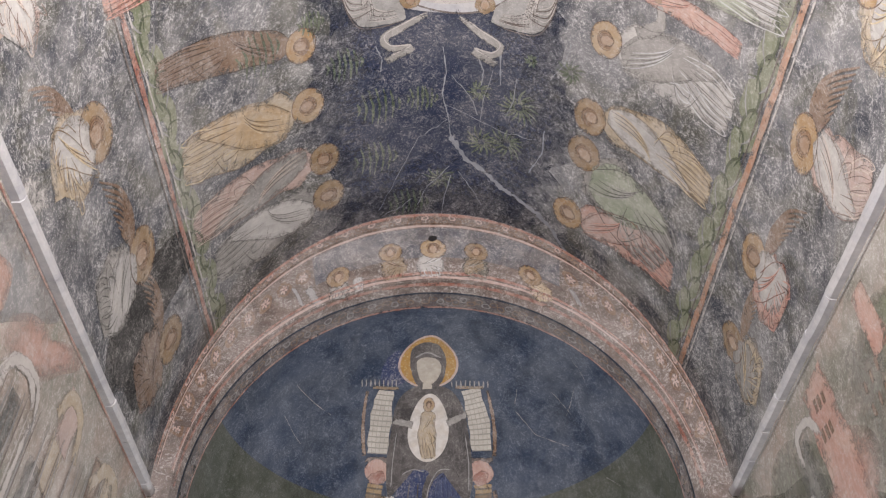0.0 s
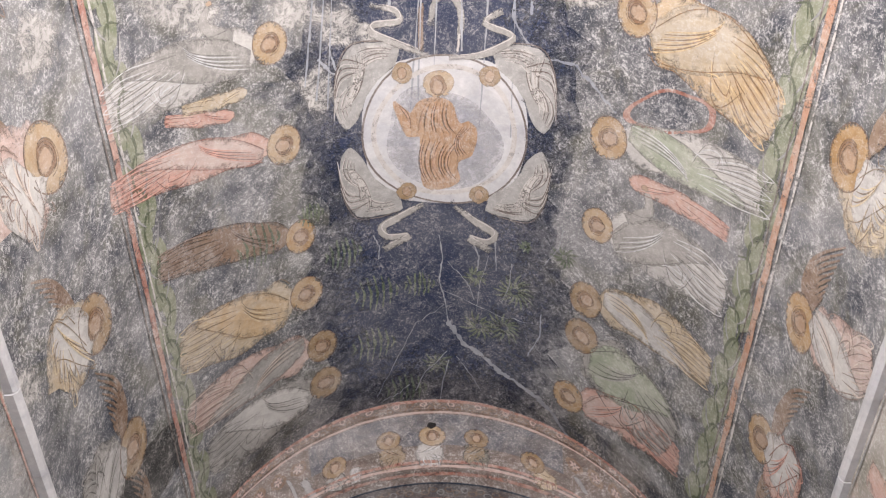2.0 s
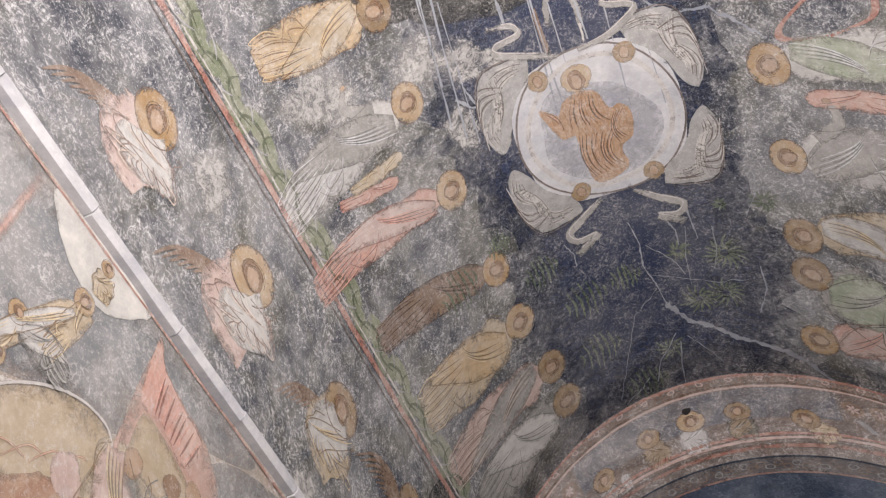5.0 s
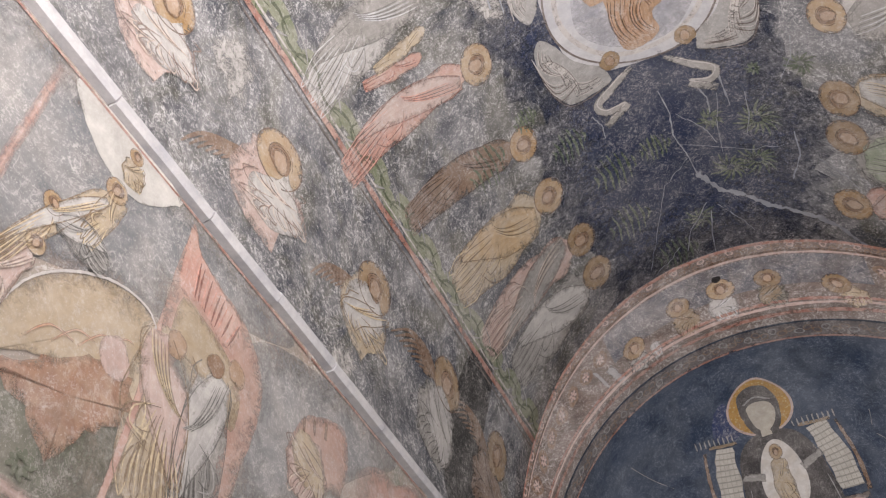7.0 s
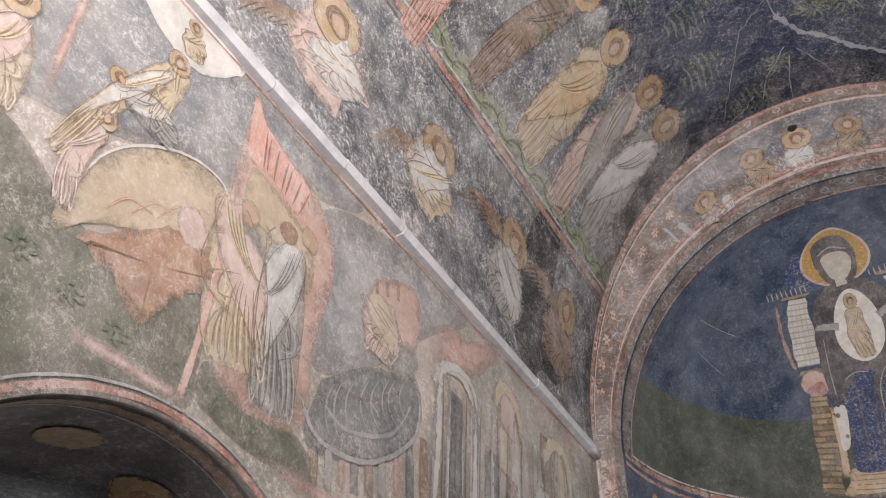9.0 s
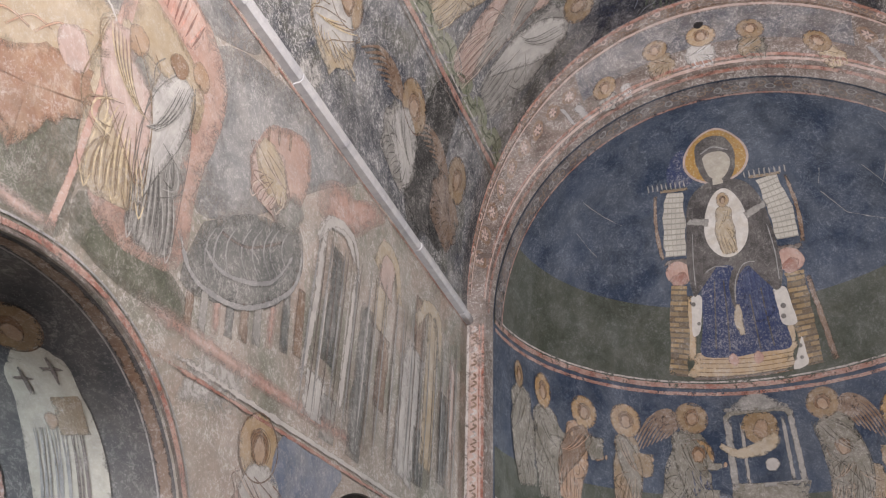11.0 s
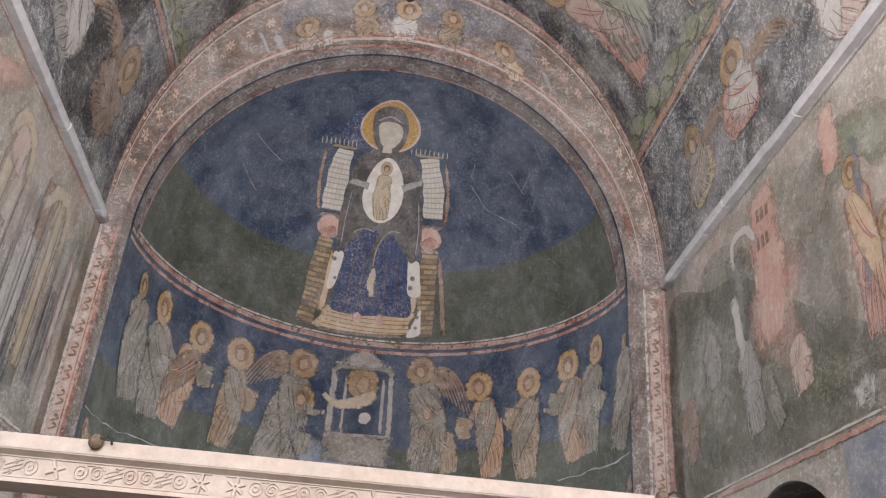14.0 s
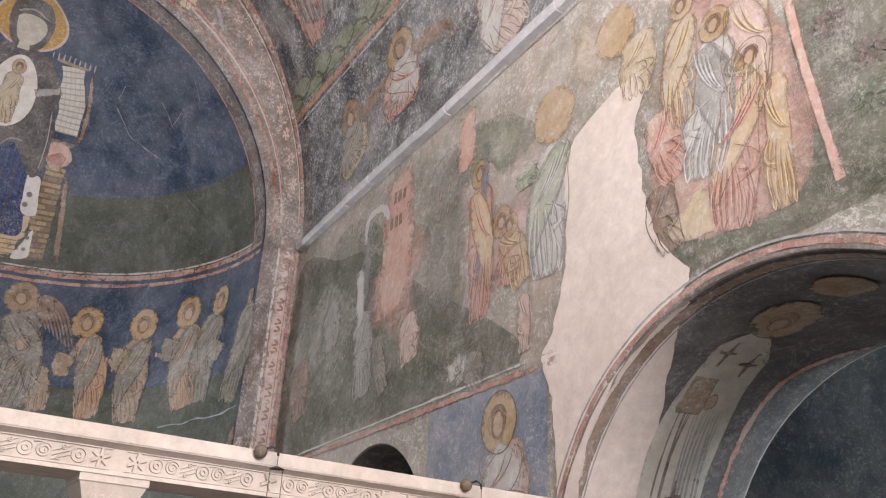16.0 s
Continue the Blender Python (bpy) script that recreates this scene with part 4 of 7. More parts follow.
seated = [(90.7, 4.12), (87.2, 4.17), (85.0, 4.33), (82.6, 4.16), (82.2, 4.24), (84.6, 4.62), (87.0, 4.6), (87.2, 4.95), (87.8, 5.3), (91.2, 5.36), (95.2, 5.24), (95.0, 4.98), (97.8, 4.86), (98.6, 4.55), (97.0, 4.42), (95.0, 4.44), (93.6, 4.2)]
body = shape(on_vault, vault, "painted_figure", seated, SIENNA, off=0.006, ragged=0.004, n=4, label="sienna seated figure in fresco, faded")
for start, end, count, bow in (([(88.4, 4.2), (93.0, 4.2)], [(86.6, 4.55), (95.0, 4.6)], 7, 0.1), ([(87.2, 4.66), (95.4, 4.72)], [(88.0, 5.26), (95.0, 5.2)], 9, 0.15), ([(95.4, 4.5), (97.6, 4.5)], [(94.6, 4.9), (97.2, 4.86)], 4, 0.2), ([(85.0, 4.4), (85.6, 4.55)], [(82.8, 4.22), (83.2, 4.2)], 3, 0.1)):
    pleats(on_vault, body, "fold_lines", start, end, LINES["sienna"], count, 0.018, bow, 0.0075)
    pleats(on_vault, body, "fold_highlights", start, end, HIGHS["sienna"], max(2, count - 3), 0.014, bow, 0.0078)
patch(on_vault, body, "halo", (90.9, 3.96), 0.185, 0.165, GOLD_PALE, off=0.0068, ragged=0.05, n=28)
patch(on_vault, body, "hair", (90.8, 3.98), 0.10, 0.125, HAIR, off=0.0085, ragged=0.12, n=24)
patch(on_vault, body, "head", (90.8, 4.0), 0.065, 0.095, SKIN, off=0.0098, ragged=0.1, n=20)
# Four flying angels hold the disc, one at each corner: mirrored copies of one drawing.
for su, head, mid_v, sv in ((-1, (83.9, 3.82), 4.5, -1), (1, (100.6, 3.84), 4.5, -1), (-1, (84.4, 5.37), 4.62, 1), (1, (99.4, 5.4), 4.62, 1)):
    def there(a, b):
        """a: degrees out from the disc's middle line, b: metres along from its middle."""
        return 92.2 + su * a, mid_v + sv * b

    outline = [there(8.6, 1.0), there(13.5, 1.06), there(18.2, 1.02), there(20.6, 0.72), there(21.3, 0.3), there(19.4, 0.06), there(16.8, 0.2), there(15.2, 0.42), there(12.8, 0.62), there(9.6, 0.78)]
    angel = shape(on_vault, vault, "painted_angel", outline, ANGEL, off=0.0052, ragged=0.006, n=4, label="grey-white flying angel in fresco, faded")
    for start, end, count, bow in (([there(14.8, 0.95), there(18.6, 0.95)], [there(18.6, 0.34), there(20.8, 0.3)], 6, -0.12 * su * sv), ([there(10.0, 0.98), there(11.0, 0.86)], [there(16.8, 1.0), there(15.6, 0.74)], 5, 0.1 * su * sv), ([there(15.6, 0.66), there(18.4, 0.6)], [there(18.2, 0.28), there(20.2, 0.14)], 4, 0.15 * su * sv)):
        pleats(on_vault, angel, "fold_lines", start, end, LINE, count, 0.016, bow, 0.0068)
        pleats(on_vault, angel, "fold_highlights", start, end, PALE, count, 0.018, bow, 0.0072)
    stroke(on_vault, angel, "angel_outline", [there(9.0, 1.02), there(13.5, 1.08), there(18.4, 1.04), there(20.9, 0.72), there(21.5, 0.3)], 0.018, LINE, 0.0066, 0.2)
    for k in range(6):
        f = k / 5
        stroke(on_vault, angel, "wing_feather", [there(15.2 + 2.4 * f, 0.82 - 0.1 * f), there(19.6 + 0.9 * f, 0.9 - 0.3 * f), there(21.4 + 0.4 * f, 0.6 - 0.42 * f)], 0.017, PALE if k % 2 else LINE, 0.0074, 0.2)
    patch(on_vault, angel, "halo", head, 0.125, 0.13, GOLD_DULL, off=0.0072, ragged=0.1, n=20)
    patch(on_vault, angel, "head", head, 0.06, 0.075, SKIN, off=0.0088, ragged=0.15, n=16)
stroke(on_vault, vault, "white_scroll", [(88.9, 3.63), (84.4, 3.51), (78.8, 3.34), (79.0, 3.25), (83.5, 3.22), (82.8, 3.1), (78.3, 3.03)], [0.053, 0.085, 0.088, 0.079, 0.081, 0.069, 0.04], GREY, off=0.0085)
stroke(on_vault, vault, "scroll_edge", [(88.9, 3.59), (84.5, 3.47), (78.9, 3.3), (79.0, 3.21), (83.6, 3.19), (82.9, 3.07), (78.3, 3.0)], 0.020, PALE, off=0.0095)
stroke(on_vault, vault, "white_scroll", [(92.8, 3.65), (97.7, 3.61), (101.4, 3.52), (104.6, 3.35), (99.4, 3.23), (102.5, 3.08)], [0.05, 0.08, 0.093, 0.077, 0.085, 0.073], GREY, off=0.0085)
stroke(on_vault, vault, "scroll_edge", [(92.9, 3.62), (97.7, 3.58), (101.4, 3.48), (104.6, 3.32), (99.4, 3.2), (102.5, 3.05)], 0.019, PALE, off=0.0095)
stroke(on_vault, vault, "white_scroll", [(87.9, 5.57), (83.0, 5.72), (79.0, 5.86), (80.2, 6.02), (84.5, 6.04), (79.1, 6.2)], [0.067, 0.116, 0.12, 0.088, 0.12, 0.109], GREY, off=0.0085)
stroke(on_vault, vault, "scroll_edge", [(88.0, 5.53), (83.1, 5.68), (79.0, 5.82), (80.3, 5.98), (84.5, 6.0), (79.2, 6.15)], 0.025, PALE, off=0.0095)
stroke(on_vault, vault, "white_scroll", [(94.4, 5.59), (98.5, 5.78), (103.0, 5.95), (101.4, 6.1), (97.8, 6.07), (102.6, 6.22)], [0.058, 0.111, 0.12, 0.09, 0.121, 0.106], GREY, off=0.0085)
stroke(on_vault, vault, "scroll_edge", [(94.5, 5.55), (98.5, 5.74), (103.0, 5.9), (101.4, 6.05), (97.8, 6.02), (102.6, 6.18)], 0.028, PALE, off=0.0095)
stroke(on_vault, vault, "painted_post", [(87.6, 3.03), (87.6, 3.59)], 0.063, BROWN)
stroke(on_vault, vault, "painted_post", [(95.0, 2.8), (94.5, 3.61)], 0.042, PALE)
stroke(on_vault, vault, "pale_arch", [(89.4, 3.29), (90.2, 3.01), (92.8, 2.95), (94.8, 3.11), (94.9, 3.37)], 0.075, GREY)
hatch_bush(on_vault, vault, (70.1, 6.14), 0.24, BUSH)
hatch_bush(on_vault, vault, (76.8, 6.89), 0.29, BUSH)
hatch_bush(on_vault, vault, (86.6, 6.83), 0.20, BUSH)
hatch_bush(on_vault, vault, (75.6, 7.78), 0.30, BUSH)
hatch_bush(on_vault, vault, (83.1, 8.73), 0.29, BUSH)
star_bush(on_vault, vault, (99.2, 6.67), 0.19, 13, BUSH)
star_bush(on_vault, vault, (108.1, 6.8), 0.30, 17, BUSH)
star_bush(on_vault, vault, (109.8, 6.05), 0.10, 9, BUSH)
star_bush(on_vault, vault, (118.2, 6.03), 0.21, 12, BUSH)
star_bush(on_vault, vault, (100.5, 7.51), 0.27, 14, BUSH)
star_bush(on_vault, vault, (106.3, 7.45), 0.29, 15, BUSH)
star_bush(on_vault, vault, (91.0, 8.25), 0.24, 11, BUSH)
hatch_bush(on_vault, vault, (52.6, 5.56), 0.29, BUSH)
hatch_bush(on_vault, vault, (64.1, 5.44), 0.16, BUSH)
crack(on_vault, vault, [(93.4, 7.48), (97.0, 7.85), (101.7, 8.03), (106.0, 8.3), (111.0, 8.4), (118.4, 8.65), (123.4, 9.0)], 0.075, CRACK)
crack(on_vault, vault, [(91.2, 6.02), (92.0, 6.4), (91.2, 6.75), (92.6, 7.1), (93.4, 7.48)], 0.018, CRACK)
crack(on_vault, vault, [(91.8, 6.94), (104.4, 7.27), (112.0, 7.25)], 0.012, CRACK)
crack(on_vault, vault, [(104.1, 2.44), (104.6, 3.17), (108.8, 3.54), (116.1, 3.54), (121.6, 3.8), (124.9, 3.94)], 0.035, CRACK)
crack(on_vault, vault, [(82.3, 2.39), (81.9, 3.06)], 0.030, CRACK)
crack(on_vault, vault, [(107.1, 2.55), (107.7, 3.09)], 0.030, CRACK)
crack(on_vault, vault, [(68.3, 3.55), (72.1, 3.81), (70.6, 3.46)], 0.030, CRACK)
crack(on_vault, vault, [(92.4, 7.2), (86.0, 7.5), (80.0, 8.3), (75.9, 8.8)], 0.010, CRACK)
crack(on_vault, vault, [(103.2, 6.0), (103.8, 6.52)], 0.020, CRACK)
crack(on_vault, vault, [(94.7, 2.44), (95.2, 3.57)], 0.030, CRACK)
crack(on_vault, vault, [(117.9, 7.48), (122.5, 7.77), (125.7, 8.1)], 0.011, CRACK)
crack(on_vault, vault, [(117.4, 5.65), (116.8, 5.93), (114.1, 6.26)], 0.010, CRACK)
crack(on_vault, vault, [(112.9, 9.4), (108.2, 9.99), (107.4, 10.5)], 0.013, CRACK)
crack(on_vault, vault, [(64.8, 8.95), (64.4, 9.55), (61.6, 10.07)], 0.018, CRACK)
crack(on_vault, vault, [(77.0, 5.96), (78.3, 6.17), (77.9, 6.35)], 0.013, CRACK)
crack(on_vault, vault, [(93.3, 9.46), (91.9, 9.69), (93.4, 9.93)], 0.015, CRACK)
crack(on_vault, vault, [(93.7, 8.18), (92.3, 8.62), (91.6, 9.08)], 0.015, CRACK)
crack(on_vault, vault, [(107.1, 6.38), (106.9, 6.7), (105.3, 7.05)], 0.011, CRACK)
crack(on_vault, vault, [(95.4, 8.12), (99.1, 8.43), (101.6, 8.73)], 0.010, CRACK)
crack(on_vault, vault, [(93.2, 6.47), (97.4, 6.76), (99.2, 7.06)], 0.013, CRACK)
crack(on_vault, vault, [(114.4, 7.05), (114.6, 7.41), (112.1, 7.84)], 0.018, CRACK)
crack(on_vault, vault, [(98.4, 6.13), (99.9, 6.34), (99.7, 6.57)], 0.019, CRACK)
crack(on_vault, vault, [(93.3, 8.04), (88.0, 8.41), (85.6, 8.79)], 0.015, CRACK)
crack(on_vault, vault, [(84.2, 8.65), (81.1, 8.82), (76.3, 8.95)], 0.014, CRACK)
crack(on_vault, vault, [(96.0, 9.04), (95.7, 9.6), (95.4, 10.19)], 0.019, CRACK)
crack(on_vault, vault, [(102.0, 6.33), (100.3, 6.79), (99.8, 7.27)], 0.010, CRACK)
crack(on_vault, vault, [(90.9, 2.43), (90.0, 3.78)], 0.014, CRACK)
crack(on_vault, vault, [(88.1, 2.43), (86.6, 4.58)], 0.019, CRACK)
crack(on_vault, vault, [(72.4, 2.51), (69.4, 4.14)], 0.015, CRACK)
crack(on_vault, vault, [(71.5, 2.42), (67.4, 4.01)], 0.022, CRACK)
crack(on_vault, vault, [(87.6, 2.74), (85.1, 4.52)], 0.017, CRACK)
crack(on_vault, vault, [(104.5, 2.64), (105.2, 4.57)], 0.011, CRACK)
crack(on_vault, vault, [(69.6, 2.37), (65.5, 3.83)], 0.018, CRACK)
crack(on_vault, vault, [(100.0, 2.47), (98.9, 4.56)], 0.021, CRACK)
crack(on_vault, vault, [(69.7, 2.11), (67.1, 3.34)], 0.016, CRACK)

# ---- the apse ----
part("green_ground", sheet(on_conch, steps(-89.5, 89.5, 60), steps(0.2, 23, 6), off=0.004), GREEN_GROUND, conch, "dull green painted ground")
stroke(on_conch, conch, "red_border", [(a, 0.9) for a in steps(-89, 89, 40)], 0.075, RED, 0.004, 0.2, 2, 1)
stroke(on_conch, conch, "white_border", [(a, 2.1) for a in steps(-89, 89, 40)], 0.025, PALE, 0.004, 0.3, 2, 1)
stroke(on_apse, apse_wall, "red_border", [(a, 5.93) for a in steps(-89, 89, 40)], 0.05, RED, 0.004, 0.2, 2, 1)
part("green_ground", sheet(on_apse, steps(-89, 89, 50), steps(1.0, 4.45, 8), off=0.003), GREEN_GROUND, apse_wall, "dull green painted ground")
stroke(on_conch, conch, "throne_back", [(-25.5, 55.2), (-23.6, 46.2), (-21.5, 37.3)], [0.31, 0.34, 0.27], WHITE_GRID, off=0.003, reps=(1, 1))
stroke(on_conch, conch, "throne_back", [(18.6, 56.6), (19.0, 46.6), (17.6, 38.7)], [0.36, 0.34, 0.28], WHITE_GRID, off=0.003, reps=(1, 1))
stroke(on_conch, conch, "throne_rim", [(-34.6, 53.4), (-30.3, 44.2), (-26.1, 36.1)], 0.06, BROWN, off=0.0034)
stroke(on_conch, conch, "throne_rim", [(27.0, 55.2), (24.8, 44.9), (22.0, 36.6)], 0.06, BROWN, off=0.0034)
stroke(on_conch, conch, "throne_rail", [(-32.9, 55.0), (-19.7, 56.7)], 0.05, TAN, off=0.0036)
stroke(on_conch, conch, "throne_rail", [(10.8, 58.0), (25.5, 56.3)], 0.05, TAN, off=0.0036)
shape(on_conch, conch, "spotted_cloth", [(-33.4, 64.1), (-27.3, 67.7), (-17.1, 59.3), (-28.1, 56.7), (-32.4, 59.9)], BLUE_SPOT, 0.0024)
patch(on_conch, conch, "cushion", (-20.3, 32.6), 0.203, 0.184, PINK, towards=(-15.8, 33.1), off=0.005, ragged=0.1)
patch(on_conch, conch, "cushion_end", (-20.0, 30.9), 0.134, 0.106, RED, towards=(-17.1, 31.3), off=0.0055, ragged=0.3)
stroke(on_conch, conch, "throne_rail", [(-25.7, 35.0), (-16.4, 36.4)], 0.107, LINE, off=0.0045)
patch(on_conch, conch, "cushion", (16.2, 33.0), 0.199, 0.177, PINK, towards=(20.6, 32.4), off=0.005, ragged=0.1)
patch(on_conch, conch, "cushion_end", (15.9, 31.4), 0.129, 0.111, RED, towards=(18.7, 31.0), off=0.0055, ragged=0.3)
stroke(on_conch, conch, "throne_rail", [(12.3, 36.7), (21.3, 35.6)], 0.106, LINE, off=0.0045)
stroke(on_conch, conch, "throne_post", [(-20.2, 29.1), (-20.1, 16.5), (-21.1, 3.8)], [0.27, 0.29, 0.25], THRONE, off=0.0035, reps=(1, 1))
stroke(on_conch, conch, "throne_post", [(16.2, 29.6), (15.4, 17.2), (15.6, 4.2)], [0.28, 0.28, 0.22], THRONE, off=0.0035, reps=(1, 1))
stroke(on_conch, conch, "throne_post", [(19.7, 27.6), (20.1, 16.6), (21.0, 4.4)], 0.085, BROWN, off=0.0035)
stroke(on_conch, conch, "throne_inside", [(-17.3, 26.4), (-16.7, 17.0), (-16.8, 8.2)], 0.13, OCHRE, off=0.003)
stroke(on_conch, conch, "throne_inside", [(11.5, 16.0), (10.5, 10.6)], 0.12, OCHRE, off=0.003)
shape(on_conch, conch, "footstool", [(-15.0, 10.4), (-16.4, 7.1), (-17.9, 3.5), (-4.2, 3.6), (9.1, 4.5), (10.3, 7.8), (11.6, 11.3), (-1.8, 10.9)], OCHRE, 0.004, 0.004)
for k in range(5):
    stroke(on_conch, conch, "footstool_line", [(-14.2 - 0.5 * k, 8.6 - 1.2 * k), (-2.1, 8.3 - 1.25 * k), (10.4 + 0.5 * k, 8.6 - 1.2 * k)], 0.014, LINES["ochre"], off=0.0046)
stroke(on_conch, conch, "footstool_fringe", [(-17.5, 3.2), (-4.2, 3.3), (9.2, 4.0)], 0.06, LINE, off=0.0048, reps=(40, 1))
shape(on_conch, conch, "white_cloth", [(-16.3, 25.8), (-13.0, 26.2), (-13.3, 20.5), (-14.2, 16.1), (-16.2, 15.3), (-16.2, 21.0)], WHITE_SPOT, 0.0055, 0.003)
shape(on_conch, conch, "white_cloth", [(8.6, 26.0), (12.4, 26.1), (13.0, 21.3), (13.3, 16.2), (9.5, 16.3), (9.0, 21.2)], WHITE_SPOT, 0.0055, 0.003)
shape(on_conch, conch, "white_cloth", [(13.5, 12.3), (13.9, 7.9), (13.7, 4.6), (9.9, 3.8), (11.3, 7.5)], WHITE_SPOT, 0.0055, 0.003)
shape(on_conch, conch, "blue_robe", [(-12.2, 33.3), (-12.9, 26.8), (-13.2, 17.3), (-14.1, 10.0), (-7.5, 8.9), (3.0, 9.7), (10.6, 10.4), (9.4, 19.3), (8.7, 27.1), (6.8, 33.6), (1.8, 34.8), (-3.1, 35.0), (-8.0, 34.6)], BLUE_SPOT, 0.005, 0.004)
shape(on_conch, conch, "mantle", [(-7.7, 58.8), (-15.5, 56.2), (-18.7, 51.7), (-18.2, 42.9), (-17.2, 32.7), (-15.2, 26.2), (-13.3, 29.1), (-11.5, 33.1), (-4.0, 34.6), (-0.9, 33.2), (1.8, 34.4), (6.6, 33.0), (9.0, 26.3), (11.6, 26.9), (13.3, 33.0), (13.8, 44.0), (12.9, 52.1), (8.4, 57.1), (0.6, 58.9)], DARK, 0.006, 0.004)
stroke(on_conch, conch, "mantle_knee", [(-3.2, 22.6), (-2.9, 28.9), (-0.1, 33.7), (4.8, 34.7), (8.7, 30.2), (9.5, 26.3)], [0.03, 0.1, 0.12, 0.1, 0.09, 0.04], DARK, off=0.0067, cols=4)
shape(on_conch, conch, "mantle_lap", [(-0.1, 26.6), (1.0, 32.1), (5.7, 33.5), (8.7, 28.7), (8.3, 20.9), (4.0, 17.9), (0.7, 19.5)], BLUE_ROBE, 0.0062, 0.004)
for k, points in enumerate(([(-2.8, 23.4), (-2.0, 29.7), (1.3, 34.3), (5.7, 34.5)], [(-11.5, 32.8), (-7.9, 34.4), (-3.5, 33.9)], [(-15.8, 44.0), (-15.4, 36.0), (-14.7, 28.2)], [(12.3, 44.1), (12.3, 36.2), (11.3, 28.5)])):
    stroke(on_conch, conch, "mantle_line", points, 0.018, GREY_LINE, off=0.0072)
for points in ([(-8.6, 30.3), (-9.2, 20.8), (-9.9, 11.3)], [(-5.7, 30.4), (-5.7, 21.0), (-6.1, 10.7)], [(5.3, 27.3), (5.5, 19.5), (6.0, 10.8)], [(1.7, 25.8), (1.9, 18.0), (2.2, 10.5)]):
    stroke(on_conch, conch, "robe_fold", points, 0.022, DARK, off=0.0063)
stroke(on_conch, conch, "gold_braid", [(-2.2, 23.5), (-2.6, 19.5), (-2.0, 14.8)], [0.05, 0.13, 0.07], CREAM, off=0.0069, reps=(2, 6))
patch(on_conch, conch, "shoe", (-5.5, 8.2), 0.073, 0.092, PINK, towards=(-4.1, 8.2), off=0.0068, ragged=0.2)
patch(on_conch, conch, "shoe", (1.3, 8.3), 0.073, 0.092, PINK, towards=(2.7, 8.3), off=0.0068, ragged=0.2)
patch(on_conch, conch, "halo", (-5.0, 66.2), 0.422, 0.462, GOLD_SPOT, towards=(14.6, 65.6), off=0.004, ragged=0.03, n=40)
patch(on_conch, conch, "halo_rim", (-5.0, 66.2), 0.437, 0.479, ROSE, towards=(15.3, 65.6), off=0.0046, ragged=0.03, hole=0.93, rings=1, n=40)
patch(on_conch, conch, "halo_rim", (-5.0, 66.2), 0.278, 0.316, RIM, towards=(8.0, 66.0), off=0.0046, ragged=0.05, hole=0.9, rings=1, n=40)
shape(on_conch, conch, "veil", [(-18.2, 66.0), (-18.7, 69.9), (-9.1, 72.3), (3.0, 71.4), (7.1, 67.4), (6.1, 62.8), (3.2, 59.6), (-0.9, 57.9), (-7.5, 57.8), (-13.2, 60.5)], DARK, 0.0066, 0.003)
shape(on_conch, conch, "face", [(-13.3, 65.5), (-8.6, 67.3), (-0.3, 67.2), (3.7, 65.1), (2.4, 62.0), (-1.4, 59.5), (-5.3, 59.0), (-9.8, 61.0)], SKIN_PALE, 0.0073, 0.002)
stroke(on_conch, conch, "veil_edge", [(-15.2, 66.9), (-6.7, 69.0), (4.4, 67.3)], 0.03, GREY_LINE, off=0.0075)
stroke(on_conch, conch, "neck", [(-4.8, 59.5), (-4.3, 57.7)], 0.15, SKIN_PALE, off=0.007)
patch(on_conch, conch, "medallion", (-2.8, 46.5), 0.309, 0.548, MEDAL, towards=(5.7, 46.4), off=0.0075, ragged=0.03, n=40)
figure(on_conch, conch, (-2.4, 38.0), (-3.1, 53.1), 0.32, "cream", 0.117, halo="pale", lines=10, lift=0.006)
stroke(on_conch, conch, "painted_hand", [(-18.3, 47.4), (-9.6, 46.8)], 0.111, GREY, off=0.008)
stroke(on_conch, conch, "painted_hand", [(14.6, 49.8), (5.1, 47.6)], 0.111, GREY, off=0.008)
stroke(on_conch, conch, "fringe", [(-38.2, 53.8), (-40.1, 55.9)], 0.026, GREY_LINE, off=0.004, n=2)
stroke(on_conch, conch, "fringe", [(-36.2, 54.2), (-37.9, 56.4)], 0.026, GREY_LINE, off=0.004, n=2)
stroke(on_conch, conch, "fringe", [(-34.1, 54.7), (-35.8, 56.9)], 0.026, GREY_LINE, off=0.004, n=2)
stroke(on_conch, conch, "fringe", [(-32.0, 55.1), (-33.6, 57.3)], 0.026, GREY_LINE, off=0.004, n=2)
stroke(on_conch, conch, "fringe", [(-29.9, 55.5), (-31.4, 57.7)], 0.026, GREY_LINE, off=0.004, n=2)
stroke(on_conch, conch, "fringe", [(-27.7, 55.8), (-29.1, 58.1)], 0.026, GREY_LINE, off=0.004, n=2)
stroke(on_conch, conch, "fringe", [(-25.6, 56.2), (-26.8, 58.5)], 0.026, GREY_LINE, off=0.004, n=2)
stroke(on_conch, conch, "fringe", [(-23.4, 56.5), (-24.5, 58.8)], 0.026, GREY_LINE, off=0.004, n=2)
stroke(on_conch, conch, "fringe", [(-21.2, 56.7), (-22.2, 59.1)], 0.026, GREY_LINE, off=0.004, n=2)
stroke(on_conch, conch, "fringe", [(8.8, 57.9), (9.6, 60.2)], 0.026, GREY_LINE, off=0.004, n=2)
stroke(on_conch, conch, "fringe", [(11.2, 57.8), (12.2, 60.0)], 0.026, GREY_LINE, off=0.004, n=2)
stroke(on_conch, conch, "fringe", [(13.7, 57.6), (14.8, 59.8)], 0.026, GREY_LINE, off=0.004, n=2)
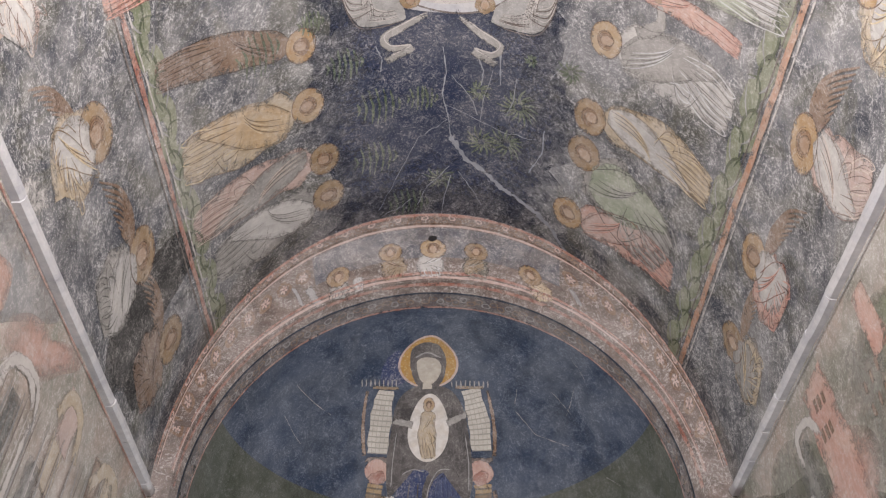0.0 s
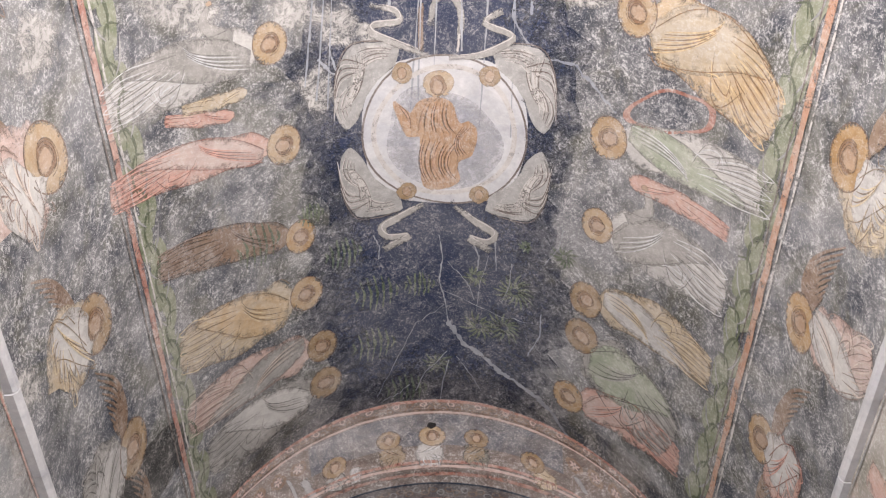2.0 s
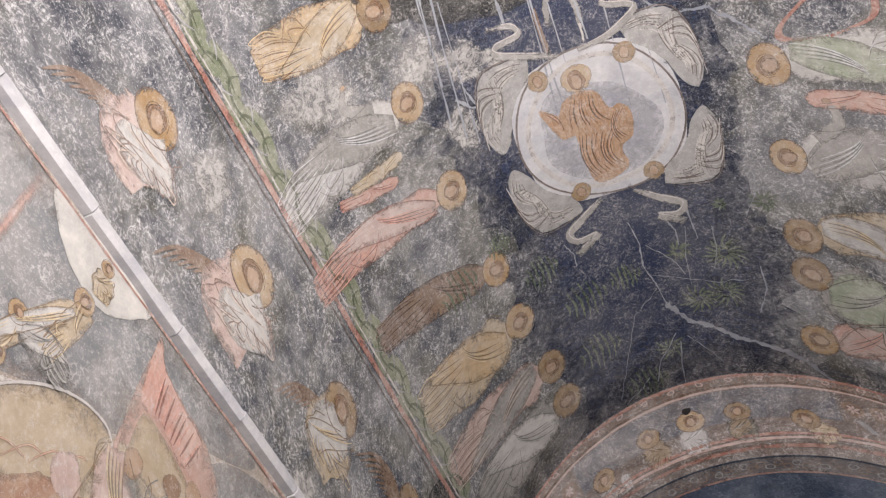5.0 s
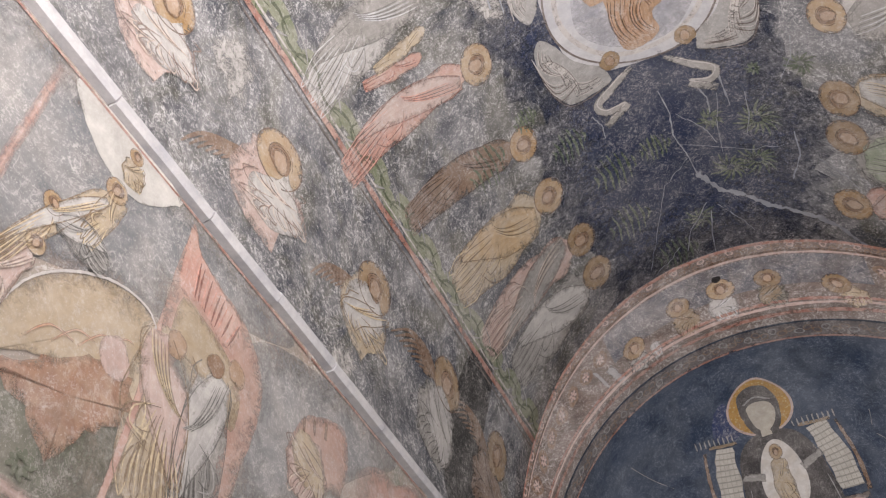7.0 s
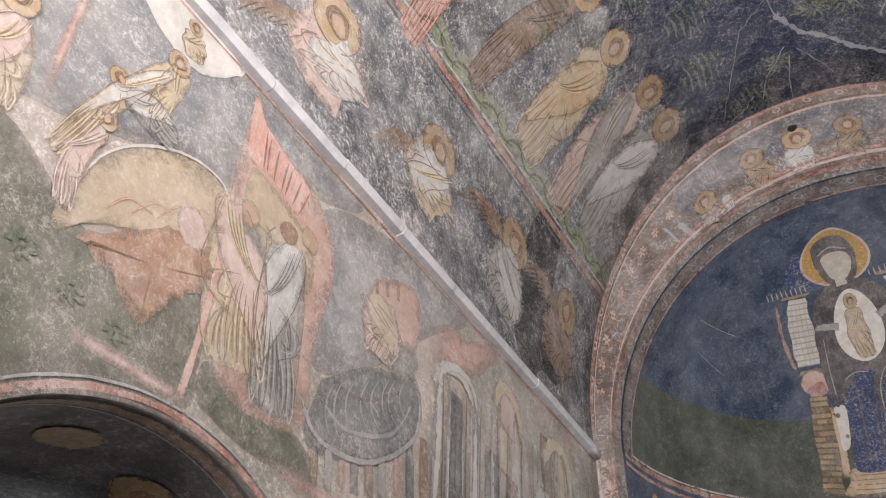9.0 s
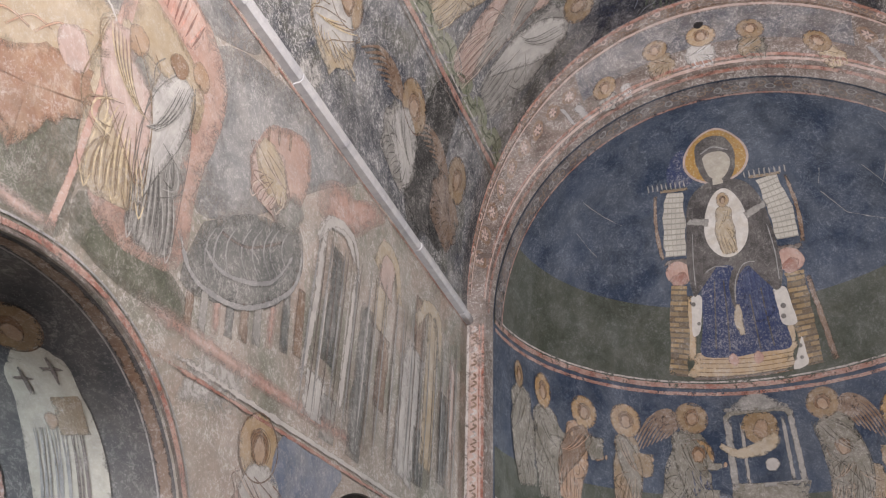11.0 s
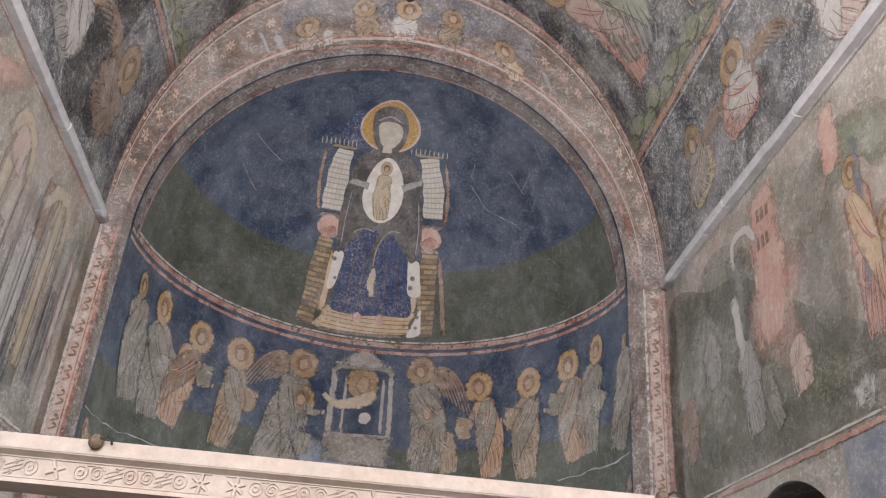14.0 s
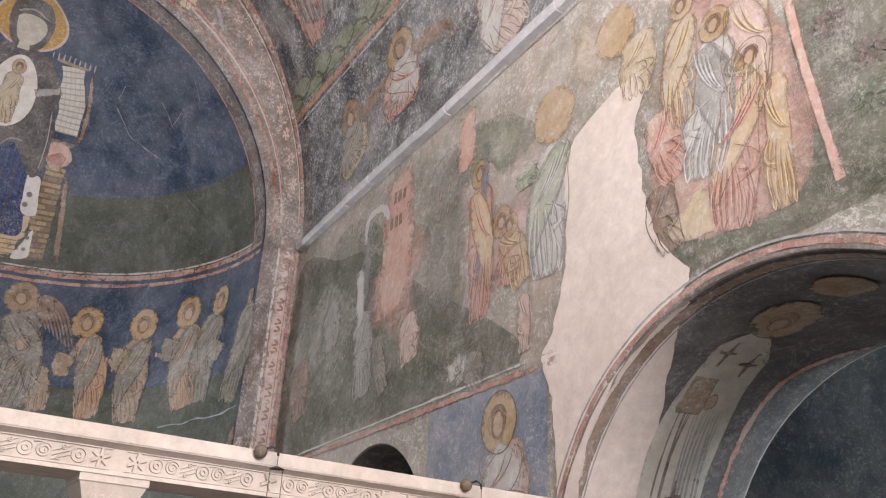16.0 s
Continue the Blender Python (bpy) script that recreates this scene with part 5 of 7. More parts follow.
stroke(on_conch, conch, "fringe", [(16.1, 57.4), (17.4, 59.5)], 0.026, GREY_LINE, off=0.004, n=2)
stroke(on_conch, conch, "fringe", [(18.5, 57.1), (19.9, 59.2)], 0.026, GREY_LINE, off=0.004, n=2)
stroke(on_conch, conch, "fringe", [(20.8, 56.8), (22.3, 58.9)], 0.026, GREY_LINE, off=0.004, n=2)
stroke(on_conch, conch, "fringe", [(23.2, 56.5), (24.8, 58.6)], 0.026, GREY_LINE, off=0.004, n=2)
stroke(on_conch, conch, "fringe", [(25.5, 56.2), (27.2, 58.2)], 0.026, GREY_LINE, off=0.004, n=2)
stroke(on_conch, conch, "fringe", [(27.7, 55.8), (29.5, 57.8)], 0.026, GREY_LINE, off=0.004, n=2)
crack(on_conch, conch, [(55.4, 47.0), (57.0, 39.3)], 0.006, GREY_LINE)
crack(on_conch, conch, [(75.5, 50.1), (72.0, 43.4)], 0.006, GREY_LINE)
crack(on_conch, conch, [(41.4, 52.4), (37.1, 49.1)], 0.006, GREY_LINE)
crack(on_conch, conch, [(64.8, 44.0), (55.0, 39.7)], 0.006, GREY_LINE)
crack(on_conch, conch, [(57.9, 20.7), (61.5, 17.0)], 0.006, GREY_LINE)
crack(on_conch, conch, [(-61.7, 36.4), (-50.5, 32.8)], 0.006, GREY_LINE)
crack(on_conch, conch, [(36.0, 47.0), (39.8, 39.1), (49.9, 32.4)], 0.009, GREY_LINE)
crack(on_conch, conch, [(-66.0, 44.4), (-44.9, 43.3)], 0.007, GREY_LINE)
figure(on_apse, apse_wall, (-72.6, 4.23), (-75.9, 5.6), 0.59, "drab", 0.182, halo="dull", oval=0.6, lines=8, over="drab")
figure(on_apse, apse_wall, (-63.9, 4.17), (-65.7, 5.55), 0.58, "drab", 0.244, halo="gold", over="drab", oval=0.7, arm=-1)
figure(on_apse, apse_wall, (-57.0, 4.19), (-51.1, 5.44), 0.53, "sienna", 0.232, halo="gold", over="brown", arm=-1, lean=0.1)
figure(on_apse, apse_wall, (-40.2, 4.12), (-38.0, 5.44), 0.46, "tan", 0.243, halo="gold", over="drab", arm=-1)
figure(on_apse, apse_wall, (-26.7, 4.08), (-19.0, 5.56), 0.61, "drab", 0.233, halo="dull", over="drab", wing="+", arm=-1)
figure(on_apse, apse_wall, (-20.3, 4.1), (-18.3, 5.02), 0.41, "drab", 0.222, halo="gold", over="blue")
figure(on_apse, apse_wall, (18.5, 4.17), (15.3, 5.66), 0.59, "drab", 0.222, halo="dull", over="drab", wing="-")
figure(on_apse, apse_wall, (15.5, 4.27), (18.2, 5.01), 0.34, "tan", 0.215, halo="gold", over="drab")
figure(on_apse, apse_wall, (25.4, 4.13), (23.0, 4.72), 0.36, "tan", 0.000, lines=6)
figure(on_apse, apse_wall, (37.9, 4.08), (33.0, 5.38), 0.45, "sienna", 0.231, halo="gold", over="drab", arm=1)
figure(on_apse, apse_wall, (48.8, 4.02), (48.8, 5.33), 0.50, "tan", 0.227, halo="gold", over="drab", arm=1)
figure(on_apse, apse_wall, (65.6, 4.15), (62.4, 5.43), 0.56, "sienna", 0.230, halo="gold", over="drab", arm=1)
figure(on_apse, apse_wall, (70.8, 4.19), (73.5, 5.48), 0.54, "drab", 0.214, halo="gold", over="drab", oval=0.75)
figure(on_apse, apse_wall, (83.0, 4.09), (87.4, 5.34), 0.58, "drab", 0.112, halo="dull", over="drab", oval=0.7)
figure(on_apse, apse_wall, (88.2, 3.48), (89.1, 3.69), 0.18, "brown", 0.030, halo="dull", oval=0.7)
figure(on_apse, apse_wall, (-83.9, 3.38), (-85.7, 3.65), 0.38, "brown", 0.124, halo="dull", oval=0.7)
stroke(on_apse, apse_wall, "painted_cloth", [(-48.3, 5.12), (-48.2, 4.96), (-47.4, 4.81)], [0.362, 0.32, 0.21], DRAB, off=0.0055)
stroke(on_apse, apse_wall, "painted_cloth", [(-33.5, 4.99), (-33.5, 4.82), (-32.8, 4.66)], [0.322, 0.279, 0.185], TAN, off=0.0055)
stroke(on_apse, apse_wall, "painted_cloth", [(-62.4, 4.99), (-62.2, 4.84), (-61.1, 4.7)], [0.421, 0.364, 0.238], DRAB, off=0.0055)
stroke(on_apse, apse_wall, "painted_cloth", [(-16.5, 4.54), (-16.6, 4.38), (-16.0, 4.22)], [0.287, 0.256, 0.17], DRAB, off=0.0055)
stroke(on_apse, apse_wall, "painted_cloth", [(29.6, 4.92), (29.2, 4.76), (29.5, 4.6)], [0.295, 0.262, 0.167], TAN, off=0.0055)
stroke(on_apse, apse_wall, "painted_cloth", [(44.2, 5.0), (43.8, 4.84), (43.9, 4.68)], [0.32, 0.275, 0.181], TAN, off=0.0055)
stroke(on_apse, apse_wall, "painted_cloth", [(59.1, 5.07), (58.5, 4.93), (58.6, 4.78)], [0.358, 0.312, 0.202], DRAB, off=0.0055)
stroke(on_apse, apse_wall, "painted_cloth", [(75.3, 4.92), (74.4, 4.79), (74.4, 4.65)], [0.44, 0.382, 0.248], DRAB, off=0.0055)
stroke(on_apse, apse_wall, "canopy_post", [(-9.5, 5.61), (-9.7, 4.36)], 0.104, GREY)
stroke(on_apse, apse_wall, "canopy_post", [(6.7, 5.63), (7.5, 4.64)], 0.085, GREY)
stroke(on_apse, apse_wall, "canopy_post", [(-6.0, 5.49), (-6.1, 4.62)], 0.051, GREY)
stroke(on_apse, apse_wall, "canopy_post", [(4.7, 5.54), (5.0, 4.64)], 0.051, GREY)
stroke(on_apse, apse_wall, "canopy_roof", [(-1.6, 5.95), (-1.6, 5.79), (-1.6, 5.65)], [0.053, 0.57, 0.964], GREY, off=0.0035)
stroke(on_apse, apse_wall, "canopy_arch", [(-10.0, 5.52), (-8.3, 5.63), (-1.6, 5.66), (5.2, 5.65), (6.8, 5.54)], 0.079, DRAB, off=0.004)
patch(on_apse, apse_wall, "halo", (-1.3, 5.41), 0.254, 0.250, GOLD_DULL, towards=(3.5, 5.41), off=0.0035, ragged=0.05)
patch(on_apse, apse_wall, "painted_head", (-1.2, 5.38), 0.106, 0.140, SKIN, towards=(0.8, 5.38), off=0.006)
stroke(on_apse, apse_wall, "painted_arm", [(-12.2, 5.17), (-7.8, 5.04), (-0.5, 5.14), (2.7, 5.28)], [0.079, 0.141, 0.215, 0.136], CREAM, off=0.0045)
patch(on_apse, apse_wall, "painted_loaf", (0.4, 4.87), 0.100, 0.100, PALE, towards=(2.3, 4.87), off=0.0045, ragged=0.05)
stroke(on_apse, apse_wall, "painted_altar", [(-0.9, 4.62), (-1.0, 4.18)], [0.98, 1.011], DRAB, off=0.0035)
stroke(on_apse, apse_wall, "altar_edge", [(-10.1, 4.59), (8.4, 4.61)], 0.060, GREY, off=0.005)
crack(on_apse, apse_wall, [(-89.1, 3.84), (-74.6, 3.82), (-57.2, 3.85)], 0.015, CRACK)
crack(on_apse, apse_wall, [(89.2, 3.96), (74.9, 3.94), (59.1, 3.9)], 0.020, CRACK)
patch(on_apse, apse_wall, "blue_wash", (-10.0, 4.24), 0.739, 0.320, BLUE_PALE, towards=(4.0, 4.27), ragged=0.8, off=0.0025)

# ---- the arch round the apse ----
stroke(on_band, wall_east, "painted_band", [(a, 0.97) for a in steps(4, 176, 44)], 0.06, RED, 0.004, 0.3, 2, 1)
stroke(on_band, wall_east, "painted_band", [(a, 0.8) for a in steps(4, 176, 44)], 0.05, ROSE, 0.004, 0.3, 2, 1)
stroke(on_band, wall_east, "painted_band", [(a, 0.83) for a in steps(4, 176, 44)], 0.05, RIM, 0.004, 0.3, 2, 1)
stroke(on_band, wall_east, "painted_band", [(a, 0.04) for a in steps(4, 176, 44)], 0.05, ROSE, 0.004, 0.3, 2, 1)
stroke(on_band, wall_east, "painted_band", [(a, 0.1) for a in steps(4, 176, 44)], 0.05, RED, 0.004, 0.3, 2, 1)
part("blue_field", sheet(on_band, steps(58, 122, 30), steps(0.33, 0.77, 4), off=0.004), BAND_BLUE, wall_east, "dull blue field of the arch")
stroke(on_front, conch, "dark_frieze", [(a, 2.6) for a in steps(1, 179, 60)], 0.27, FRIEZE, 0.006, 0.03, 2, 2, (1.0, 60.0))
stroke(on_reveal, wall_east, "red_line", [(a, 0.25) for a in steps(1, 179, 60)], 0.05, RED, 0.004, 0.2, 2, 1)
stroke(on_front, conch, "red_line", [(a, 5.2) for a in steps(1, 179, 60)], 0.05, RED, 0.004, 0.2, 2, 1)
for k in range(30):
    a = 12 + k * 156 / 29
    if 60 < a < 120:
        continue
    patch(on_band, wall_east, "rosette", (a, 0.55), 0.125, 0.125, BROWN, off=0.0035, ragged=0.3, hole=0.62, n=18, rings=1)
    star_bush(on_band, wall_east, (a, 0.55), 0.085, 6, ROSE)
for k in range(100):
    a = 6 + k * 168 / 99
    patch(on_band, wall_east, "scroll_leaf", (a, 0.89 + 0.03 * (-1) ** k), 0.055, 0.045, ROSE if k % 4 == 0 else BROWN, off=0.0035, ragged=0.5, hole=0.6, n=12, rings=1)
for k in range(84):
    a = 4 + k * 172 / 83
    patch(on_front, conch, "scroll_leaf", (a, 2.6 + 0.5 * (-1) ** k), 0.062, 0.055, GREY_LINE if k % 3 == 0 else BROWN, off=0.008, ragged=0.4, hole=0.7, n=12, rings=1)
figure(on_band, wall_east, (88.0, 0.05), (89.0, 0.45), 0.39, "white", 0.183, halo="pale", lines=6)
figure(on_band, wall_east, (78.0, 0.05), (78.0, 0.45), 0.36, "tan", 0.165, halo="dull", lines=6)
figure(on_band, wall_east, (100.0, 0.05), (100.0, 0.45), 0.36, "drab", 0.165, halo="dull", over="tan", lines=6)
figure(on_band, wall_east, (63.0, 0.0), (64.0, 0.3), 0.33, "grey", 0.170, halo="dull", lines=6)
figure(on_band, wall_east, (118.0, 0.0), (114.0, 0.3), 0.35, "cream", 0.168, halo="dull", lines=6)
figure(on_band, wall_east, (69.0, 0.0), (69.0, 0.2), 0.16, "white", 0.000, lines=4)
patch(on_band, wall_east, "hole", (89.0, 0.6), 0.057, 0.066, HOLE, towards=(90.0, 0.6), off=0.005, ragged=0.3)
stroke(on_band, wall_east, "pale_mark", [(52.0, 0.5), (54.0, 0.1)], 0.057, GREY_LINE)
stroke(on_band, wall_east, "pale_mark", [(56.0, 0.35), (58.0, 0.0)], 0.112, GREY_LINE)
stroke(on_band, wall_east, "pale_mark", [(125.0, 0.4), (128.0, 0.2)], 0.100, GREY_LINE)
stroke(on_band, wall_east, "painted_lettering", [(12.0, 0.7), (15.0, 0.05)], 0.070, LINE, off=0.005)
for side, x0, x1 in ((-1, -3.165, -2.935), (1, 3.285, 3.565)):
    xm = (x0 + x1) / 2
    stroke(on_east, wall_east, "jamb_border", [(xm, z) for z in steps(0.3, 5.9, 20)], 0.19, ROSE, 0.003, 0.06, 2, 2)
    for x in (x0 + 0.02, x1 - 0.02):
        stroke(on_east, wall_east, "jamb_line", [(x, z) for z in steps(0.3, 5.9, 20)], 0.03, PALE if x < xm else RED, 0.004, 0.2, 2, 1)
    stroke(on_east, wall_east, "jamb_line", [(xm + 0.05, z) for z in steps(0.3, 5.9, 20)], 0.014, RED, 0.004, 0.2, 2, 1)
    for k in range(34):
        z = 2.9 + k * 0.088
        stroke(on_east, wall_east, "jamb_scroll", [(xm - 0.05, z), (xm + 0.02, z + 0.03), (xm - 0.02, z + 0.07)], 0.026, BROWN if k % 3 else PALE, 0.0045, 0.4, 3, 1)

# ---- the north wall's fresco ----
shape(on_north, wall_north, "grey_sky", [(0.2, 5.88), (1.2, 5.89), (2.2, 5.9), (3.8, 5.88), (3.3, 5.5), (2.55, 5.3), (2.5, 4.95), (2.1, 4.85), (1.6, 4.6), (1.0, 4.4), (0.2, 4.4)], SKY_GREY, 0.0012)
shape(on_north, wall_north, "grey_sky", [(3.3, 5.4), (4.4, 5.88), (5.6, 5.88), (4.9, 5.3), (4.0, 4.5), (3.4, 4.3)], SKY_GREY, 0.0012)
shape(on_north, wall_north, "green_meadow", [(0.2, 2.6), (0.2, 4.3), (0.8, 4.35), (1.3, 4.25), (1.6, 4.05), (1.9, 4.1), (2.3, 4.2), (2.5, 4.15), (2.55, 3.75), (2.5, 3.5), (1.9, 3.3), (1.3, 2.9), (0.9, 2.2)], MEADOW, 0.0016)
shape(on_north, wall_north, "green_meadow", [(2.6, 3.58), (2.62, 3.85), (3.1, 3.8), (3.5, 3.72), (3.6, 3.52), (3.0, 3.5)], MEADOW, 0.0016)
shape(on_north, wall_north, "white_disc", [(1.38, 5.88), (1.46, 5.72), (1.6, 5.6), (1.8, 5.51), (2.06, 5.52), (2.3, 5.75), (2.36, 5.9), (1.85, 5.94)], DISC_WHITE, 0.003, 0.006)
figure(on_north, wall_north, (1.98, 5.56), (1.93, 5.8), 0.2, "cream", 0.06, halo="pale", lines=5)
figure(on_north, wall_north, (1.07, 4.3), (0.97, 4.92), 0.27, "cream", 0.121, halo="pale", over="rose")
stroke(on_north, wall_north, "pink_band", [(1.27, 5.83), (1.26, 5.14), (1.27, 4.56)], 0.078, PINK_WASH, off=0.003)
figure(on_north, wall_north, (1.41, 4.33), (1.9, 5.43), 0.14, "cream", 0.088, halo="pale", over="white", lean=0.2)
figure(on_north, wall_north, (2.02, 4.9), (1.59, 4.97), 0.24, "grey", 0.070, halo="pale", over="white")
figure(on_north, wall_north, (1.54, 4.08), (1.6, 4.68), 0.16, "rose", 0.067, halo="pale", lean=0.3)
figure(on_north, wall_north, (1.84, 4.93), (1.95, 5.43), 0.18, "cream", 0.000, lines=8)
shape(on_north, wall_north, "painted_hill", [(1.56, 3.93), (1.52, 4.17), (1.65, 4.46), (1.84, 4.7), (2.14, 4.89), (2.43, 4.91), (2.6, 4.69), (2.55, 4.34), (2.25, 4.28), (1.94, 4.21), (1.73, 4.1)], HILL, 0.0024)
stroke(on_north, wall_north, "hill_outline", [(1.54, 4.05), (1.64, 4.45), (1.84, 4.71), (2.14, 4.9), (2.43, 4.92), (2.6, 4.7)], 0.022, PALE, off=0.004)
for k in range(4):
    stroke(on_north, wall_north, "hill_fold", [(1.75 + 0.15 * k, 4.2 + 0.09 * k), (1.86 + 0.15 * k, 4.36 + 0.09 * k), (2.02 + 0.12 * k, 4.38 + 0.09 * k)], 0.016, RUST, off=0.004)
shape(on_north, wall_north, "red_ground", [(1.66, 4.0), (1.91, 4.19), (2.2, 4.42), (2.45, 4.45), (2.47, 4.2), (2.23, 3.96), (2.1, 3.76), (1.86, 3.93)], RUST_EARTH, 0.0034, 0.03)
for k in range(3):
    star_bush(on_north, wall_north, (1.45 + 0.28 * k, 3.78 - 0.05 * k), 0.09, 9, LEAF_DARK)
patch(on_north, wall_north, "pale_head", (2.29, 4.49), 0.106, 0.136, ROSE, towards=(2.37, 4.56), off=0.004, ragged=0.2)
shape(on_north, wall_north, "pink_house", [(2.52, 5.82), (2.66, 5.68), (2.9, 5.6), (3.24, 5.52), (3.52, 5.26), (3.55, 4.9), (3.45, 4.4), (3.4, 3.8), (2.7, 3.75), (2.54, 4.4), (2.5, 5.0)], PINK_WALL, 0.0022)
shape(on_north, wall_north, "house_gable", [(2.52, 5.78), (2.66, 5.66), (2.9, 5.58), (3.2, 5.48), (3.1, 5.2), (2.8, 5.3), (2.56, 5.3)], PINK, 0.0028)
pleats(on_north, wall_north, "gable_lines", [(2.62, 5.62), (3.2, 5.46)], [(2.66, 5.32), (3.12, 5.22)], LINES["pink"], 7, 0.018, 0.0, 0.005)
pleats(on_north, wall_north, "gable_lights", [(2.6, 5.62), (3.2, 5.46)], [(2.64, 5.32), (3.1, 5.22)], HIGHS["pink"], 5, 0.014, 0.0, 0.005)
shape(on_north, wall_north, "cream_wall", [(2.62, 5.25), (3.0, 5.2), (3.3, 5.05), (3.32, 4.7), (2.95, 4.85), (2.62, 4.9)], HILL, 0.003)
stroke(on_north, wall_north, "pink_band", [(2.52, 5.0), (2.52, 4.2), (2.47, 3.56)], 0.052, PINK, off=0.0034)
figure(on_north, wall_north, (2.79, 3.91), (2.65, 4.95), 0.56, "cream", 0.000, over="rose", lines=20, hem=0.95)
figure(on_north, wall_north, (3.12, 3.81), (3.04, 5.03), 0.47, "grey", 0.000, over="white", lines=18, hem=0.9)
patch(on_north, wall_north, "painted_head", (3.25, 5.1), 0.086, 0.104, SKIN, towards=(3.32, 5.15), off=0.006, ragged=0.15)
patch(on_north, wall_north, "painted_head", (2.68, 4.89), 0.092, 0.095, SKIN, towards=(2.75, 4.95), off=0.006, ragged=0.15)
patch(on_north, wall_north, "painted_head", (3.04, 5.01), 0.092, 0.085, HAIR, towards=(3.11, 5.07), off=0.006, ragged=0.15)
stroke(on_north, wall_north, "dark_veil", [(2.63, 4.97), (2.73, 4.8), (2.88, 4.68)], [0.113, 0.191, 0.064], CLOAK, off=0.006)
shape(on_north, wall_north, "dark_cloak", [(3.53, 4.16), (3.8, 4.4), (4.08, 4.58), (4.45, 4.72), (4.72, 4.8), (4.81, 4.51), (4.65, 4.25), (4.43, 4.04), (3.91, 3.82), (3.46, 3.76)], SLATE_CLOAK, 0.003)
pleats(on_north, wall_north, "cloak_folds", [(3.6, 4.2), (4.6, 4.75)], [(3.62, 3.82), (4.7, 4.4)], GREY_LINE, 8, 0.016, -0.25, 0.0045)
shape(on_north, wall_north, "pink_building", [(3.91, 4.95), (4.12, 4.7), (4.4, 4.85), (4.6, 4.88), (4.76, 5.3), (4.66, 5.6), (4.3, 5.48), (4.05, 5.3)], PINK_WALL, 0.0026)
stroke(on_north, wall_north, "cloak_hem", [(3.35, 4.05), (3.59, 3.83), (4.16, 3.91), (4.71, 4.32), (4.77, 4.68)], 0.044, GREY_LINE, off=0.0042)
stroke(on_north, wall_north, "cloak_fold", [(3.58, 4.09), (3.86, 4.01), (4.39, 4.21), (4.66, 4.57)], 0.036, GREY_LINE, off=0.0042)
stroke(on_north, wall_north, "cloak_fold", [(3.73, 4.25), (4.06, 4.31), (4.48, 4.58)], 0.025, LINE, off=0.0042)
patch(on_north, wall_north, "dark_bird", (4.51, 4.84), 0.264, 0.153, CLOAK, towards=(4.74, 4.97), off=0.0044, ragged=0.3)
figure(on_north, wall_north, (4.16, 4.72), (4.1, 5.15), 0.55, "rose", 0.000, over="cream", lines=9)
stroke(on_north, wall_north, "painted_window", [(4.38, 5.48), (4.39, 5.33)], 0.040, BROWN, off=0.005, n=2)
stroke(on_north, wall_north, "painted_window", [(4.22, 5.4), (4.23, 5.27)], 0.036, BROWN, off=0.005, n=2)
stroke(on_north, wall_north, "painted_window", [(4.08, 5.34), (4.09, 5.21)], 0.032, BROWN, off=0.005, n=2)
patch(on_north, wall_north, "pink_wall", (5.53, 5.48), 0.700, 0.212, PINK_WASH, towards=(6.13, 5.84), off=0.0022, ragged=0.6)
stroke(on_north, wall_north, "painted_column", [(3.57, 3.78), (3.59, 3.53)], [0.076, 0.083], BROWN, off=0.0026)
stroke(on_north, wall_north, "painted_column", [(3.7, 3.85), (3.73, 3.56)], [0.076, 0.085], GREY, off=0.0026)
stroke(on_north, wall_north, "painted_column", [(3.83, 3.92), (3.87, 3.6)], [0.085, 0.099], PINK_WASH, off=0.0026)
stroke(on_north, wall_north, "painted_column", [(3.97, 4.0), (4.01, 3.64)], [0.095, 0.095], SLATE_CLOAK, off=0.0026)
stroke(on_north, wall_north, "painted_column", [(4.13, 4.08), (4.17, 3.68)], [0.095, 0.104], BROWN, off=0.0026)
stroke(on_north, wall_north, "painted_column", [(4.29, 4.15), (4.33, 3.72)], [0.099, 0.108], GREY, off=0.0026)
stroke(on_north, wall_north, "painted_column", [(4.47, 4.23), (4.5, 3.76)], [0.103, 0.117], PINK_WASH, off=0.0026)
stroke(on_north, wall_north, "painted_column", [(4.65, 4.3), (4.69, 3.81)], [0.112, 0.117], SLATE_CLOAK, off=0.0026)
stroke(on_north, wall_north, "painted_column", [(4.85, 4.38), (4.88, 3.86)], [0.121, 0.127], BROWN, off=0.0026)
stroke(on_north, wall_north, "painted_column", [(5.1, 5.02), (5.07, 4.34), (4.96, 3.69)], 0.11, PALE, off=0.003)
stroke(on_north, wall_north, "painted_column", [(5.75, 4.97), (5.7, 4.32), (5.64, 3.63)], 0.10, PALE, off=0.003)
stroke(on_north, wall_north, "painted_column", [(5.38, 5.0), (5.37, 4.48), (5.35, 3.99)], 0.213, SLATE_CLOAK, off=0.003)
stroke(on_north, wall_north, "painted_column", [(5.21, 3.85), (5.22, 3.5)], 0.341, WHITE, off=0.003)
stroke(on_north, wall_north, "painted_column", [(5.47, 3.76), (5.48, 3.41)], 0.256, GREY, off=0.003)
stroke(on_north, wall_north, "painted_column", [(6.05, 4.79), (5.99, 4.03), (5.96, 3.41)], 0.284, SLATE_CLOAK, off=0.003)
stroke(on_north, wall_north, "painted_column", [(6.34, 5.15), (6.29, 4.67)], 0.330, CREAM, off=0.003)
stroke(on_north, wall_north, "painted_column", [(6.46, 4.68), (6.4, 3.97)], 0.242, BROWN, off=0.003)
